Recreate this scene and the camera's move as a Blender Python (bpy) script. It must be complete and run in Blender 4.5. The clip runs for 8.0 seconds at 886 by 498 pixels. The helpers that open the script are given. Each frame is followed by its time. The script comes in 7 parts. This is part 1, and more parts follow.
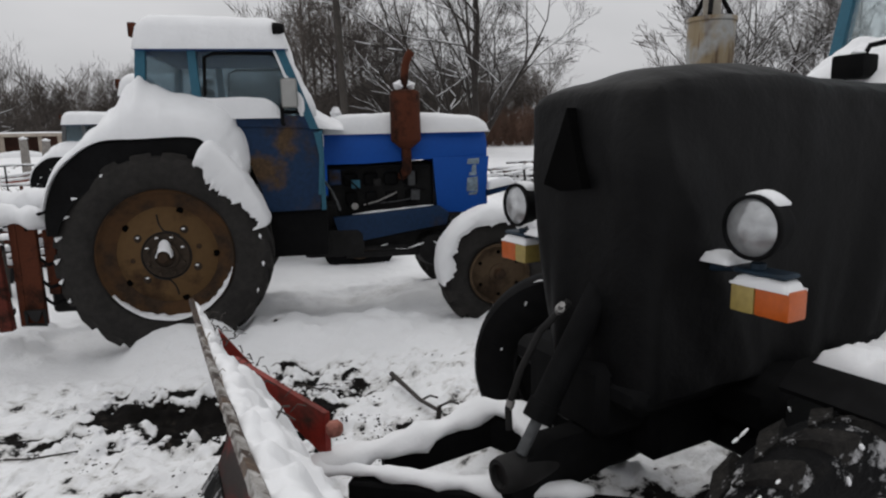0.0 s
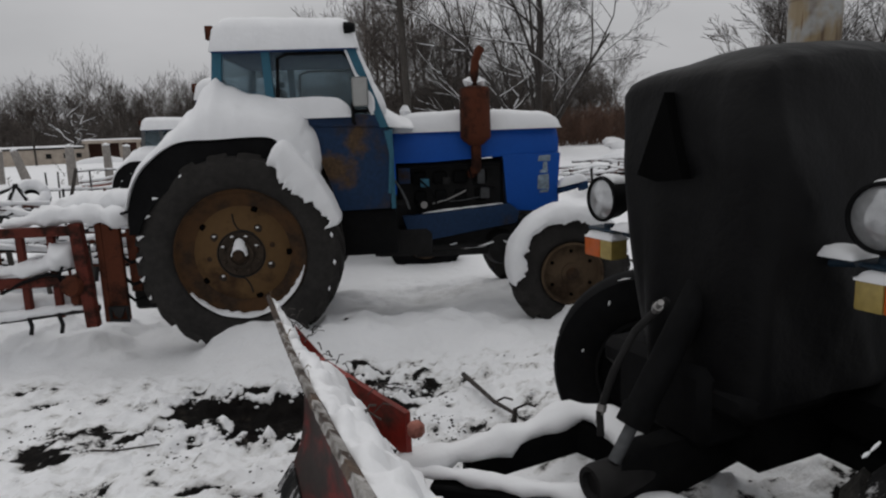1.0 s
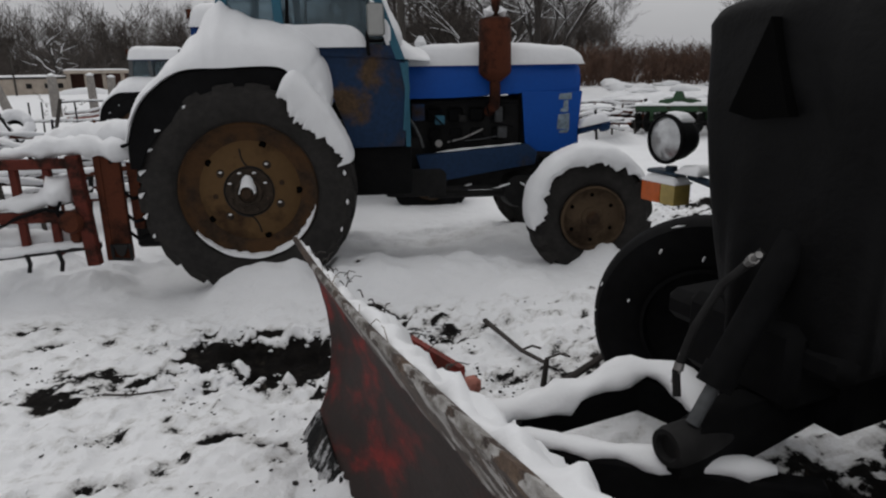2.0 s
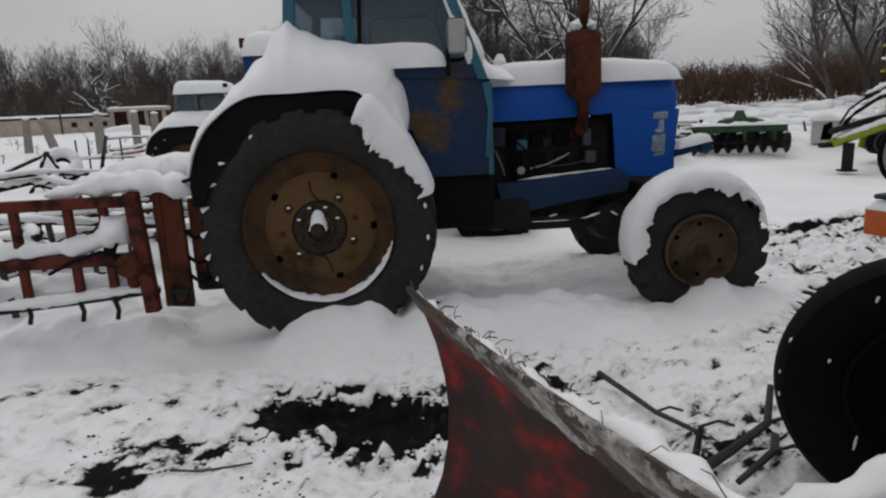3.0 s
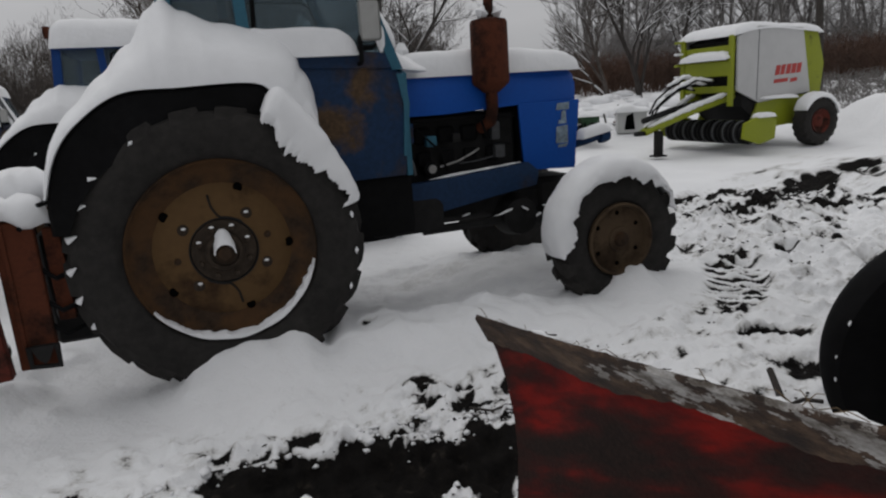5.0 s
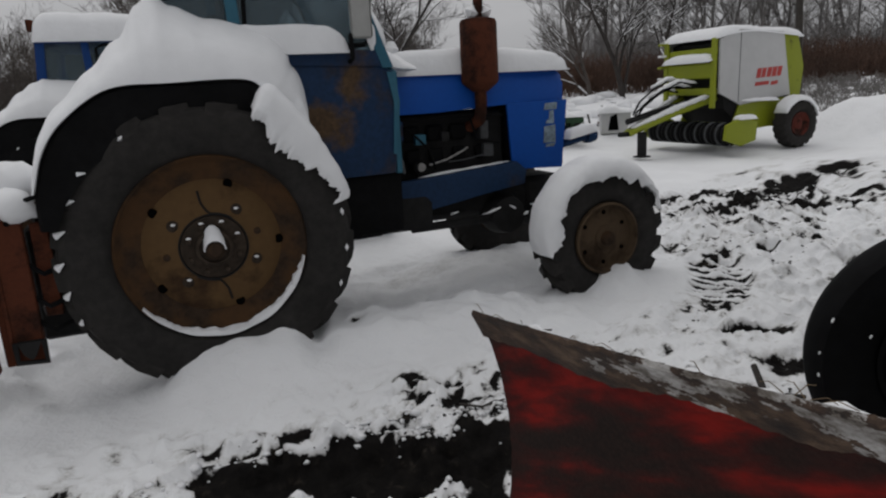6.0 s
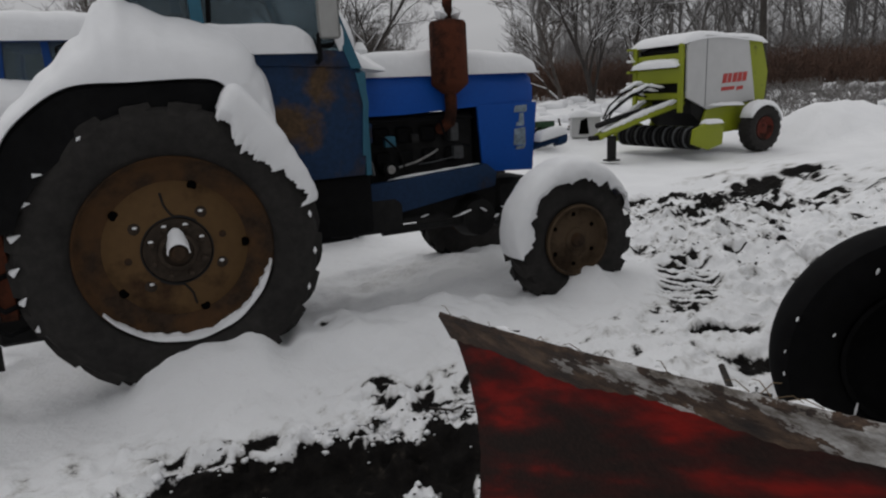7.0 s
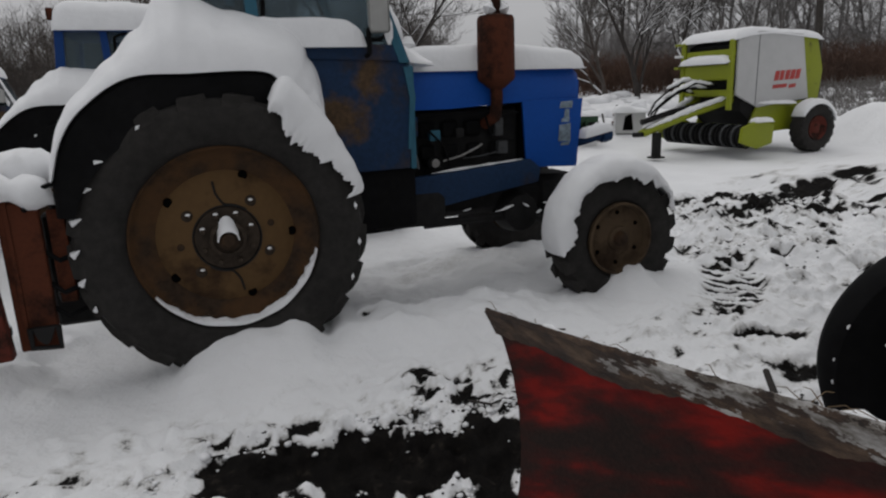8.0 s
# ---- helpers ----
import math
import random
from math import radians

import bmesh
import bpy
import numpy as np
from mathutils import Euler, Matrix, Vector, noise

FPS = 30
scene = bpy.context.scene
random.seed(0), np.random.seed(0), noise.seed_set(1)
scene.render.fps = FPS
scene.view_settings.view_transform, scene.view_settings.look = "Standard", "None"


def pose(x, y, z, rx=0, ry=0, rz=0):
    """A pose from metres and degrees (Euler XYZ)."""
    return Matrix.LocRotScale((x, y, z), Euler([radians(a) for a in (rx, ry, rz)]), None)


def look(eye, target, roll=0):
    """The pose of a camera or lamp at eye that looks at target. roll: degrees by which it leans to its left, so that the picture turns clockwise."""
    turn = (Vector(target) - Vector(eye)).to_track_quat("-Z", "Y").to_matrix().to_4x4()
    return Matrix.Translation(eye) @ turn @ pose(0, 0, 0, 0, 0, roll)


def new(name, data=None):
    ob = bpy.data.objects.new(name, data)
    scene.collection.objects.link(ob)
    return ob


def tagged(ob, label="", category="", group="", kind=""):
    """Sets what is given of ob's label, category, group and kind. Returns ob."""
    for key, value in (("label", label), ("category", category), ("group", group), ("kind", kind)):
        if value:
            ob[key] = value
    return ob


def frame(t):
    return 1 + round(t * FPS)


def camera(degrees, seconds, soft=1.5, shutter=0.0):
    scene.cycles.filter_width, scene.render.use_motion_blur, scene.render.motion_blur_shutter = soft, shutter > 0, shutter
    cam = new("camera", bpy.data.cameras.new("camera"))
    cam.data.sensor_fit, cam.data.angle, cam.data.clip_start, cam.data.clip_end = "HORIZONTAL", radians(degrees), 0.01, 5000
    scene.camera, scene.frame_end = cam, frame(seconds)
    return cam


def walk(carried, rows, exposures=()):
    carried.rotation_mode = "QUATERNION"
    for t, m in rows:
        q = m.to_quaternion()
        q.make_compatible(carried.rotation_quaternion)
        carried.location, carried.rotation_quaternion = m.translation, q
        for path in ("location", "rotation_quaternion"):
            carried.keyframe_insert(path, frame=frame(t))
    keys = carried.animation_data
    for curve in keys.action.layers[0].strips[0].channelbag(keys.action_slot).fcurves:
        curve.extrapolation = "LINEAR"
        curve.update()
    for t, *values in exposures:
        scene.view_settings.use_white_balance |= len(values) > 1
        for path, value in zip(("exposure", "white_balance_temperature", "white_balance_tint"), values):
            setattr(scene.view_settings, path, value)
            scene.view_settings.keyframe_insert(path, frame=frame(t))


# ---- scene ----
# Camera: a phone carried round the blade and held in front of the blue tractor.
cam = camera(68.6, 8.0, soft=2.2)
PATH = [
    (0, (1.164, -4.911, 1.569), (1.505, -2.972, 1.218), -1.3),
    (0.5, (1.116, -4.866, 1.579), (1.244, -2.9, 1.233), -1.7),
    (1, (1.104, -4.824, 1.537), (1.259, -2.859, 1.196), -2.2),
    (1.2, (1.108, -4.793, 1.518), (1.213, -2.842, 1.091), -0.4),
    (2.3, (0.816, -4.523, 1.505), (1.062, -2.607, 0.985), -0.5),
    (2.5, (0.765, -4.435, 1.466), (1.045, -2.516, 0.977), 0.0),
    (3, (0.58, -4.102, 1.47), (0.672, -2.152, 1.037), -2.6),
    (3.5, (0.377, -3.885, 1.467), (0.722, -1.975, 0.983), -1.8),
    (4, (0.22, -3.722, 1.464), (0.865, -1.896, 0.962), -2.0),
    (4.2, (0.151, -3.624, 1.48), (0.739, -1.768, 1.024), -3.0),
    (5.3, (-0.124, -3.529, 1.459), (0.578, -1.716, 0.99), -3.7),
    (5.5, (-0.129, -3.532, 1.463), (0.575, -1.721, 0.99), -3.4),
    (6, (-0.129, -3.54, 1.463), (0.596, -1.735, 0.995), -3.1),
    (6.5, (-0.117, -3.531, 1.456), (0.646, -1.741, 0.992), -3.1),
    (7, (-0.103, -3.522, 1.447), (0.699, -1.749, 0.987), -2.8),
    (7.5, (-0.123, -3.535, 1.459), (0.643, -1.747, 0.994), -2.9),
    (8, (-0.141, -3.534, 1.464), (0.554, -1.721, 0.986), -1.9),
]
EXPOSURES = [(0.0, 0.42), (0.6, 0.17), (1.0, 0.08), (2.5, 0.12), (3.5, 0.16), (4.2, 0.05), (5.5, -0.01), (7.0, -0.06), (8.0, -0.03)]
walk(cam, [(t, look(eye, target, roll)) for t, eye, target, roll in PATH], EXPOSURES)

# Overcast winter daylight: a grey, softly clouded sky and one very wide, weak sun.
world = bpy.data.worlds.new("overcast_sky")
scene.world = world
world.use_nodes = True
wn, wl = world.node_tree.nodes, world.node_tree.links
wn.clear()
w_out = wn.new("ShaderNodeOutputWorld")
w_bg = wn.new("ShaderNodeBackground")
w_sky = wn.new("ShaderNodeTexSky")
w_sky.sky_type = "NISHITA"
w_sky.sun_disc = False
w_sky.sun_elevation = radians(60)
w_sky.sun_rotation = radians(342)
w_sky.air_density, w_sky.dust_density = 1.0, 4.0
w_sat = wn.new("ShaderNodeHueSaturation")
w_sat.inputs["Saturation"].default_value = 0.10
w_sat.inputs["Value"].default_value = 0.35
w_map = wn.new("ShaderNodeTexCoord")
w_scale = wn.new("ShaderNodeMapping")
w_scale.inputs["Scale"].default_value = (1.2, 1.2, 3.2)
w_cloud = wn.new("ShaderNodeTexNoise")
w_cloud.inputs["Scale"].default_value = 1.7
w_cloud.inputs["Detail"].default_value = 5
w_ramp = wn.new("ShaderNodeValToRGB")
w_ramp.color_ramp.elements[0].position, w_ramp.color_ramp.elements[1].position = 0.30, 0.72
w_ramp.color_ramp.elements[0].color = (3.9, 3.95, 4.05, 1)
w_ramp.color_ramp.elements[1].color = (5.3, 5.3, 5.4, 1)
w_mix = wn.new("ShaderNodeMix")
w_mix.data_type = "RGBA"
w_mix.inputs["Factor"].default_value = 0.85
wl.new(w_sky.outputs["Color"], w_sat.inputs["Color"])
wl.new(w_map.outputs["Generated"], w_scale.inputs["Vector"])
wl.new(w_scale.outputs["Vector"], w_cloud.inputs["Vector"])
wl.new(w_cloud.outputs["Fac"], w_ramp.inputs["Fac"])
wl.new(w_sat.outputs["Color"], w_mix.inputs["A"])
wl.new(w_ramp.outputs["Color"], w_mix.inputs["B"])
# an overcast sky is brighter overhead than at the horizon
w_up = wn.new("ShaderNodeSeparateXYZ")
w_grad = wn.new("ShaderNodeValToRGB")
w_grad.color_ramp.elements[0].position, w_grad.color_ramp.elements[1].position = 0.0, 0.75
w_grad.color_ramp.elements[0].color = (0.80, 0.80, 0.81, 1)
w_grad.color_ramp.elements[1].color = (1.32, 1.32, 1.32, 1)
w_mul = wn.new("ShaderNodeMix")
w_mul.data_type, w_mul.blend_type = "RGBA", "MULTIPLY"
w_mul.inputs["Factor"].default_value = 1.0
wl.new(w_map.outputs["Generated"], w_up.inputs["Vector"])
wl.new(w_up.outputs["Z"], w_grad.inputs["Fac"])
wl.new(w_mix.outputs["Result"], w_mul.inputs["A"])
wl.new(w_grad.outputs["Color"], w_mul.inputs["B"])
wl.new(w_mul.outputs["Result"], w_bg.inputs["Color"])
w_bg.inputs["Strength"].default_value = 0.11
wl.new(w_bg.outputs["Background"], w_out.inputs["Surface"])

sun = new("sun", bpy.data.lights.new("sun", "SUN"))
sun.data.energy, sun.data.angle = 0.5, radians(50)
sun.data.color = (1.0, 0.98, 0.95)
sun.matrix_world = look((0, 0, 30), (3, -9, 0))

# ---- building tools ----
def numpy_noise(x, y, seed=0):
    """Smooth value noise from -1 to 1 on arrays of places."""
    xi, yi = np.floor(x).astype(np.int64), np.floor(y).astype(np.int64)
    fx, fy = x - xi, y - yi
    fx, fy = fx * fx * (3 - 2 * fx), fy * fy * (3 - 2 * fy)

    def corner(a, b):
        n = (a * 374761393 + b * 668265263 + seed * 144665) & 0xFFFFFFFF
        n = ((n ^ (n >> 13)) * 1274126177) & 0xFFFFFFFF
        return ((n ^ (n >> 16)) & 0xFFFF) / 32767.5 - 1.0

    low = corner(xi, yi) * (1 - fx) + corner(xi + 1, yi) * fx
    high = corner(xi, yi + 1) * (1 - fx) + corner(xi + 1, yi + 1) * fx
    return low * (1 - fy) + high * fy


def fractal(x, y, octaves=4, seed=0):
    total, size = 0 * x, 1.0
    for k in range(octaves):
        total = total + numpy_noise(x * 2.0**k + 17.3 * k, y * 2.0**k - 9.1 * k, seed + k) * size
        size *= 0.5
    return total


def smooth_step(a, b, v):
    v = np.clip((v - a) / (b - a), 0, 1)
    return v * v * (3 - 2 * v)


def smooth(a, b, v):
    v = min(1.0, max(0.0, (v - a) / (b - a)))
    return v * v * (3 - 2 * v)


def finish(bm, sharp=38):
    bmesh.ops.recalc_face_normals(bm, faces=bm.faces)
    for f in bm.faces:
        f.smooth = True
    for e in bm.edges:
        if len(e.link_faces) != 2 or e.calc_face_angle(0) > radians(sharp):
            e.smooth = False


def as_mesh(name, bm, material, sharp=38):
    finish(bm, sharp)
    me = bpy.data.meshes.new(name)
    bm.to_mesh(me)
    bm.free()
    for m in material if isinstance(material, (list, tuple)) else [material]:
        me.materials.append(m)
    return me


def part(name, bm, material, parent=None, label="", at=None, sharp=38):
    """Links a bmesh as one mesh object, under a thing or a part."""
    ob = new(name, as_mesh(name, bm, material, sharp) if isinstance(bm, bmesh.types.BMesh) else bm)
    ob.parent = parent
    if at is not None:
        ob.matrix_basis = at
    return tagged(ob, label)


def thing(name, label, category, at=None, group="", kind=""):
    ob = new(name)
    ob.empty_display_size = 0.2
    if at is not None:
        ob.matrix_basis = at
    return tagged(ob, label, category, group, kind)


def add_box(bm, c, s, bevel=0.0, m=None, segments=1, taper=None):
    """A box by centre and size; taper: (x, y) scale of its top."""
    made = bmesh.ops.create_cube(bm, size=1.0)["verts"]
    for v in made:
        if taper and v.co.z > 0:
            v.co.x *= taper[0]
            v.co.y *= taper[1]
        v.co = Vector((v.co.x * s[0], v.co.y * s[1], v.co.z * s[2]))
    if bevel:
        edges = list({e for v in made for e in v.link_edges})
        got = bmesh.ops.bevel(bm, geom=edges, offset=bevel, segments=segments, affect="EDGES", profile=0.7)
        made = list({v for f in got["faces"] for v in f.verts} | {v for v in made if v.is_valid})
    m = (m or Matrix()) if m else Matrix()
    for v in made:
        v.co = m @ (v.co + Vector(c))
    return made


def add_prism(bm, outline, axis, a, b, bevel=0.0):
    """An outline of (u, v) drawn out along an axis from a to b. axis x: (y, z); y: (x, z); z: (x, y)."""
    def place(u, v, w):
        return {"x": (w, u, v), "y": (u, w, v), "z": (u, v, w)}[axis]
    one = [bm.verts.new(place(u, v, a)) for u, v in outline]
    two = [bm.verts.new(place(u, v, b)) for u, v in outline]
    n = len(outline)
    faces = [bm.faces.new(one), bm.faces.new(two[::-1])]
    for k in range(n):
        faces.append(bm.faces.new((one[k], one[(k + 1) % n], two[(k + 1) % n], two[k])))
    if bevel:
        bmesh.ops.recalc_face_normals(bm, faces=faces)
        edges = list({e for f in faces for e in f.edges})
        bmesh.ops.bevel(bm, geom=edges, offset=bevel, segments=2, affect="EDGES", profile=0.7)


def add_lathe(bm, profile, m=None, segments=48, closed=False, start=0.0, sweep=360.0):
    """A profile of (radius, along) turned round the local y axis."""
    m = m or Matrix()
    full = sweep >= 359.9
    count = segments if full else segments + 1
    rings = []
    for k in range(count):
        a = radians(start + sweep * k / segments)
        rings.append([bm.verts.new(m @ Vector((r * math.cos(a), h, r * math.sin(a)))) for r, h in profile])
    n = len(profile)
    for k in range(segments):
        p, q = rings[k], rings[(k + 1) % count]
        for j in range(n if closed else n - 1):
            i = (j + 1) % n
            bm.faces.new((p[j], p[i], q[i], q[j]))
    return rings


def add_tube(bm, points, radius, segments=8, cap=True, flat=1.0):
    """A tube along points; radius: one number or one for each point."""
    pts = [Vector(p) for p in points]
    radii = radius if isinstance(radius, (list, tuple)) else [radius] * len(pts)
    rings, side = [], None
    for k, p in enumerate(pts):
        ahead = (pts[min(k + 1, len(pts) - 1)] - pts[max(k - 1, 0)]).normalized()
        if side is None:
            side = ahead.cross(Vector((0, 0, 1)))
            if side.length < 0.05:
                side = ahead.cross(Vector((0, 1, 0)))
        side = (side - ahead * side.dot(ahead)).normalized()
        up = side.cross(ahead)
        rings.append([bm.verts.new(p + (side * math.cos(a) + up * math.sin(a) * flat) * radii[k])
                      for a in (2 * math.pi * (j + 0.5) / segments for j in range(segments))])
    for p, q in zip(rings, rings[1:]):
        for j in range(segments):
            bm.faces.new((p[j], p[(j + 1) % segments], q[(j + 1) % segments], q[j]))
    if cap:
        bm.faces.new(rings[0][::-1])
        bm.faces.new(rings[-1])


def box_bm(*boxes):
    bm = bmesh.new()
    for b in boxes:
        add_box(bm, *b)
    return bm


def tube_bm(points, radius, segments=10):
    bm = bmesh.new()
    add_tube(bm, points, radius, segments)
    return bm


def snow_bm(surface, depth, nu, nv, rough=0.012, seed=0, grain=6.0, edge=0.16, sag=0.0):
    """A snow layer on surface(u, v) -> (place, upward way), as thick as depth(u, v), with a rounded, uneven rim."""
    bm = bmesh.new()
    top, low = [], []
    for i in range(nu + 1):
        u = i / nu
        for j in range(nv + 1):
            v = j / nv
            p, n = surface(u, v)
            p, n = Vector(p), Vector(n).normalized()
            rim = min(u, 1 - u, v * 1.0, 1 - v)
            k = min(1.0, rim / edge)
            k = math.sqrt(max(0.0, 1 - (1 - k) ** 2))
            wob = noise.noise(p * grain + Vector((seed, 0, 0))) + 0.5 * noise.noise(p * grain * 2.7 + Vector((0, seed, 0)))
            h = depth(u, v) * k + rough * wob * (0.3 + 0.7 * k)
            drop = Vector((0, 0, -sag * (1 - k)))
            top.append(bm.verts.new(p + n * max(h, 0.003) + drop))
            low.append(bm.verts.new(p + drop + n * (-0.004)))
    w = nv + 1
    for i in range(nu):
        for j in range(nv):
            a, b, c, d = i * w + j, i * w + j + 1, (i + 1) * w + j + 1, (i + 1) * w + j
            bm.faces.new((top[a], top[b], top[c], top[d]))
            bm.faces.new((low[a], low[d], low[c], low[b]))
    ring = [j for j in range(w)] + [i * w + nv for i in range(1, nu + 1)] + [nu * w + j for j in range(nv - 1, -1, -1)] + [i * w for i in range(nu - 1, 0, -1)]
    for a, b in zip(ring, ring[1:] + ring[:1]):
        bm.faces.new((top[a], low[a], low[b], top[b]))
    return bm


def flat_top(x0, x1, y0, y1, z, slope=(0.0, 0.0)):
    def surface(u, v):
        x, y = x0 + (x1 - x0) * u, y0 + (y1 - y0) * v
        return (x, y, z + slope[0] * (x - x0) + slope[1] * (y - y0)), (0, 0, 1)
    return surface


def lumpy_tube(bm, points, radii, seed=0, segments=12, rough=0.3, flat=0.8):
    """A soft, uneven roll of snow along points."""
    fine, rad = [], []
    for k in range(len(points) - 1):
        a, b = Vector(points[k]), Vector(points[k + 1])
        steps = max(2, int((b - a).length / 0.035))
        for s in range(steps):
            f = s / steps
            fine.append(a.lerp(b, f))
            rad.append(radii[k] + (radii[k + 1] - radii[k]) * f)
    fine.append(Vector(points[-1]))
    rad.append(radii[-1])
    n = len(fine)
    for _ in range(3):
        fine = [fine[0]] + [(fine[k - 1] + fine[k] * 2 + fine[k + 1]) / 4 for k in range(1, n - 1)] + [fine[-1]]
    rad = [r * (1 + rough * noise.noise(p * 9 + Vector((seed, seed, 0)))) * min(1.0, 0.35 + min(k, n - 1 - k) * 0.3) for k, (p, r) in enumerate(zip(fine, rad))]
    before = set(bm.verts)
    add_tube(bm, fine, rad, segments, True, flat)
    if max(radii) > 0.025:
        for v in bm.verts:
            if v not in before:
                mid = min(fine, key=lambda q: (q - v.co).length_squared)
                bump_by = 0.30 * noise.noise(v.co * 17 + Vector((seed, 0, 0))) + 0.22 * noise.noise(v.co * 41 + Vector((0, seed, 0)))
                v.co += (v.co - mid) * bump_by


# ---- materials ----
def base_material(name, rough=0.8, metal=0.0, spec=0.5):
    m = bpy.data.materials.new(name)
    m.use_nodes = True
    nt = m.node_tree
    bsdf = nt.nodes["Principled BSDF"]
    bsdf.inputs["Roughness"].default_value = rough
    bsdf.inputs["Metallic"].default_value = metal
    bsdf.inputs["Specular IOR Level"].default_value = spec
    return m, nt, bsdf


def noise_node(nt, scale, detail=4, rough=0.6, coords=None, stretch=None, kind="Object"):
    if coords is None:
        coords = nt.nodes.new("ShaderNodeTexCoord").outputs[kind]
    if stretch:
        mp = nt.nodes.new("ShaderNodeMapping")
        mp.inputs["Scale"].default_value = stretch
        nt.links.new(coords, mp.inputs["Vector"])
        coords = mp.outputs["Vector"]
    n = nt.nodes.new("ShaderNodeTexNoise")
    n.inputs["Scale"].default_value, n.inputs["Detail"].default_value, n.inputs["Roughness"].default_value = scale, detail, rough
    nt.links.new(coords, n.inputs["Vector"])
    return n.outputs["Fac"]


def ramp(nt, fac, stops):
    r = nt.nodes.new("ShaderNodeValToRGB")
    els = r.color_ramp.elements
    while len(els) < len(stops):
        els.new(0.5)
    for e, (pos, col) in zip(els, stops):
        e.position, e.color = pos, (*col, 1) if len(col) == 3 else col
    nt.links.new(fac, r.inputs["Fac"])
    return r.outputs["Color"]


def mixed(nt, fac, a, b, mode="MIX"):
    m = nt.nodes.new("ShaderNodeMix")
    m.data_type, m.blend_type = "RGBA", mode
    for sock, val in (("Factor", fac), ("A", a), ("B", b)):
        s = [i for i in m.inputs if i.name == sock and (sock == "Factor" and i.type == "VALUE" or sock != "Factor" and i.type == "RGBA")][0]
        if isinstance(val, bpy.types.NodeSocket):
            nt.links.new(val, s)
        else:
            s.default_value = val if isinstance(val, (int, float)) else (*val, 1)
    return [o for o in m.outputs if o.type == "RGBA"][0]


def bump(nt, bsdf, height, strength=0.4, distance=0.01, chain=None):
    b = nt.nodes.new("ShaderNodeBump")
    b.inputs["Strength"].default_value, b.inputs["Distance"].default_value = strength, distance
    nt.links.new(height, b.inputs["Height"])
    if chain is not None:
        nt.links.new(chain, b.inputs["Normal"])
    nt.links.new(b.outputs["Normal"], bsdf.inputs["Normal"])
    return b.outputs["Normal"]


def worn_paint(name, col, dark, under, amount=0.45, rough=0.5, scale=3.0, fine=40.0, grime=0.5, stretch=None, metal=0.0, spec=0.3):
    """Paint with faded and grimy patches, worn through to what is under it where a noise is high."""
    m, nt, bsdf = base_material(name, rough, metal, spec)
    big = noise_node(nt, scale, 5, 0.65, stretch=stretch)
    small = noise_node(nt, fine, 4, 0.6)
    tone = ramp(nt, small, [(0.3, dark), (0.7, col)])
    tone = mixed(nt, grime, col, tone)
    wear = ramp(nt, big, [(max(0.0, 1 - amount - 0.06), (0, 0, 0)), (min(1.0, 1 - amount + 0.06), (1, 1, 1))])
    rust = ramp(nt, small, [(0.25, [c * 0.45 for c in under]), (0.75, under)])
    nt.links.new(mixed(nt, wear, tone, rust), bsdf.inputs["Base Color"])
    rgh = nt.nodes.new("ShaderNodeMapRange")
    rgh.inputs["To Min"].default_value, rgh.inputs["To Max"].default_value = rough, min(1.0, rough + 0.35)
    nt.links.new(wear, rgh.inputs["Value"])
    nt.links.new(rgh.outputs["Result"], bsdf.inputs["Roughness"])
    bump(nt, bsdf, small, 0.25, 0.004)
    return m


def plain(name, col, rough=0.7, vary=0.25, scale=14.0, metal=0.0, bump_by=0.2, bump_m=0.004, spec=0.5):
    m, nt, bsdf = base_material(name, rough, metal, spec)
    a, b = noise_node(nt, scale, 4), noise_node(nt, scale * 0.17, 3)
    tone = ramp(nt, a, [(0.25, [c * (1 - vary) for c in col]), (0.75, [min(1, c * (1 + vary)) for c in col])])
    shade = ramp(nt, b, [(0.3, (1 - vary,) * 3), (0.7, (1.0,) * 3)])
    nt.links.new(mixed(nt, 1.0, tone, shade, "MULTIPLY"), bsdf.inputs["Base Color"])
    bump(nt, bsdf, a, bump_by, bump_m)
    return m


def snow_material(name, col=(0.78, 0.785, 0.80)):
    m, nt, bsdf = base_material(name, 0.85, spec=0.25)
    a, b = noise_node(nt, 7.0, 5, 0.6), noise_node(nt, 120.0, 3, 0.7)
    nt.links.new(ramp(nt, a, [(0.25, [c * 0.93 for c in col]), (0.7, col)]), bsdf.inputs["Base Color"])
    n = bump(nt, bsdf, a, 0.25, 0.03)
    bump(nt, bsdf, b, 0.25, 0.003, n)
    return m


SNOW = snow_material("snow_settled")
TYRE = plain("rubber_weathered", (0.0245, 0.0225, 0.021), 0.88, 0.35, 22, bump_by=0.3, spec=0.25)
TYRE_BLACK = plain("rubber_black", (0.0060, 0.0060, 0.0065), 0.85, 0.4, 22, bump_by=0.3, spec=0.12)
BLUE = worn_paint("paint_blue", (0.005, 0.072, 0.35), (0.005, 0.054, 0.27), (0.010, 0.038, 0.12), 0.22, 0.5, 1.6, spec=0.2)
BLUE_NAVY = worn_paint("paint_navy", (0.004, 0.040, 0.17), (0.004, 0.028, 0.12), (0.008, 0.02, 0.06), 0.25, 0.55, 1.8, spec=0.2)
BLUE_DULL = worn_paint("paint_blue_rusted", (0.008, 0.038, 0.105), (0.006, 0.024, 0.07), (0.052, 0.030, 0.014), 0.42, 0.6, 1.9, spec=0.2)
TEAL = worn_paint("paint_teal_faded", (0.028, 0.115, 0.17), (0.02, 0.075, 0.115), (0.04, 0.035, 0.03), 0.3, 0.55, 4.0, spec=0.25)
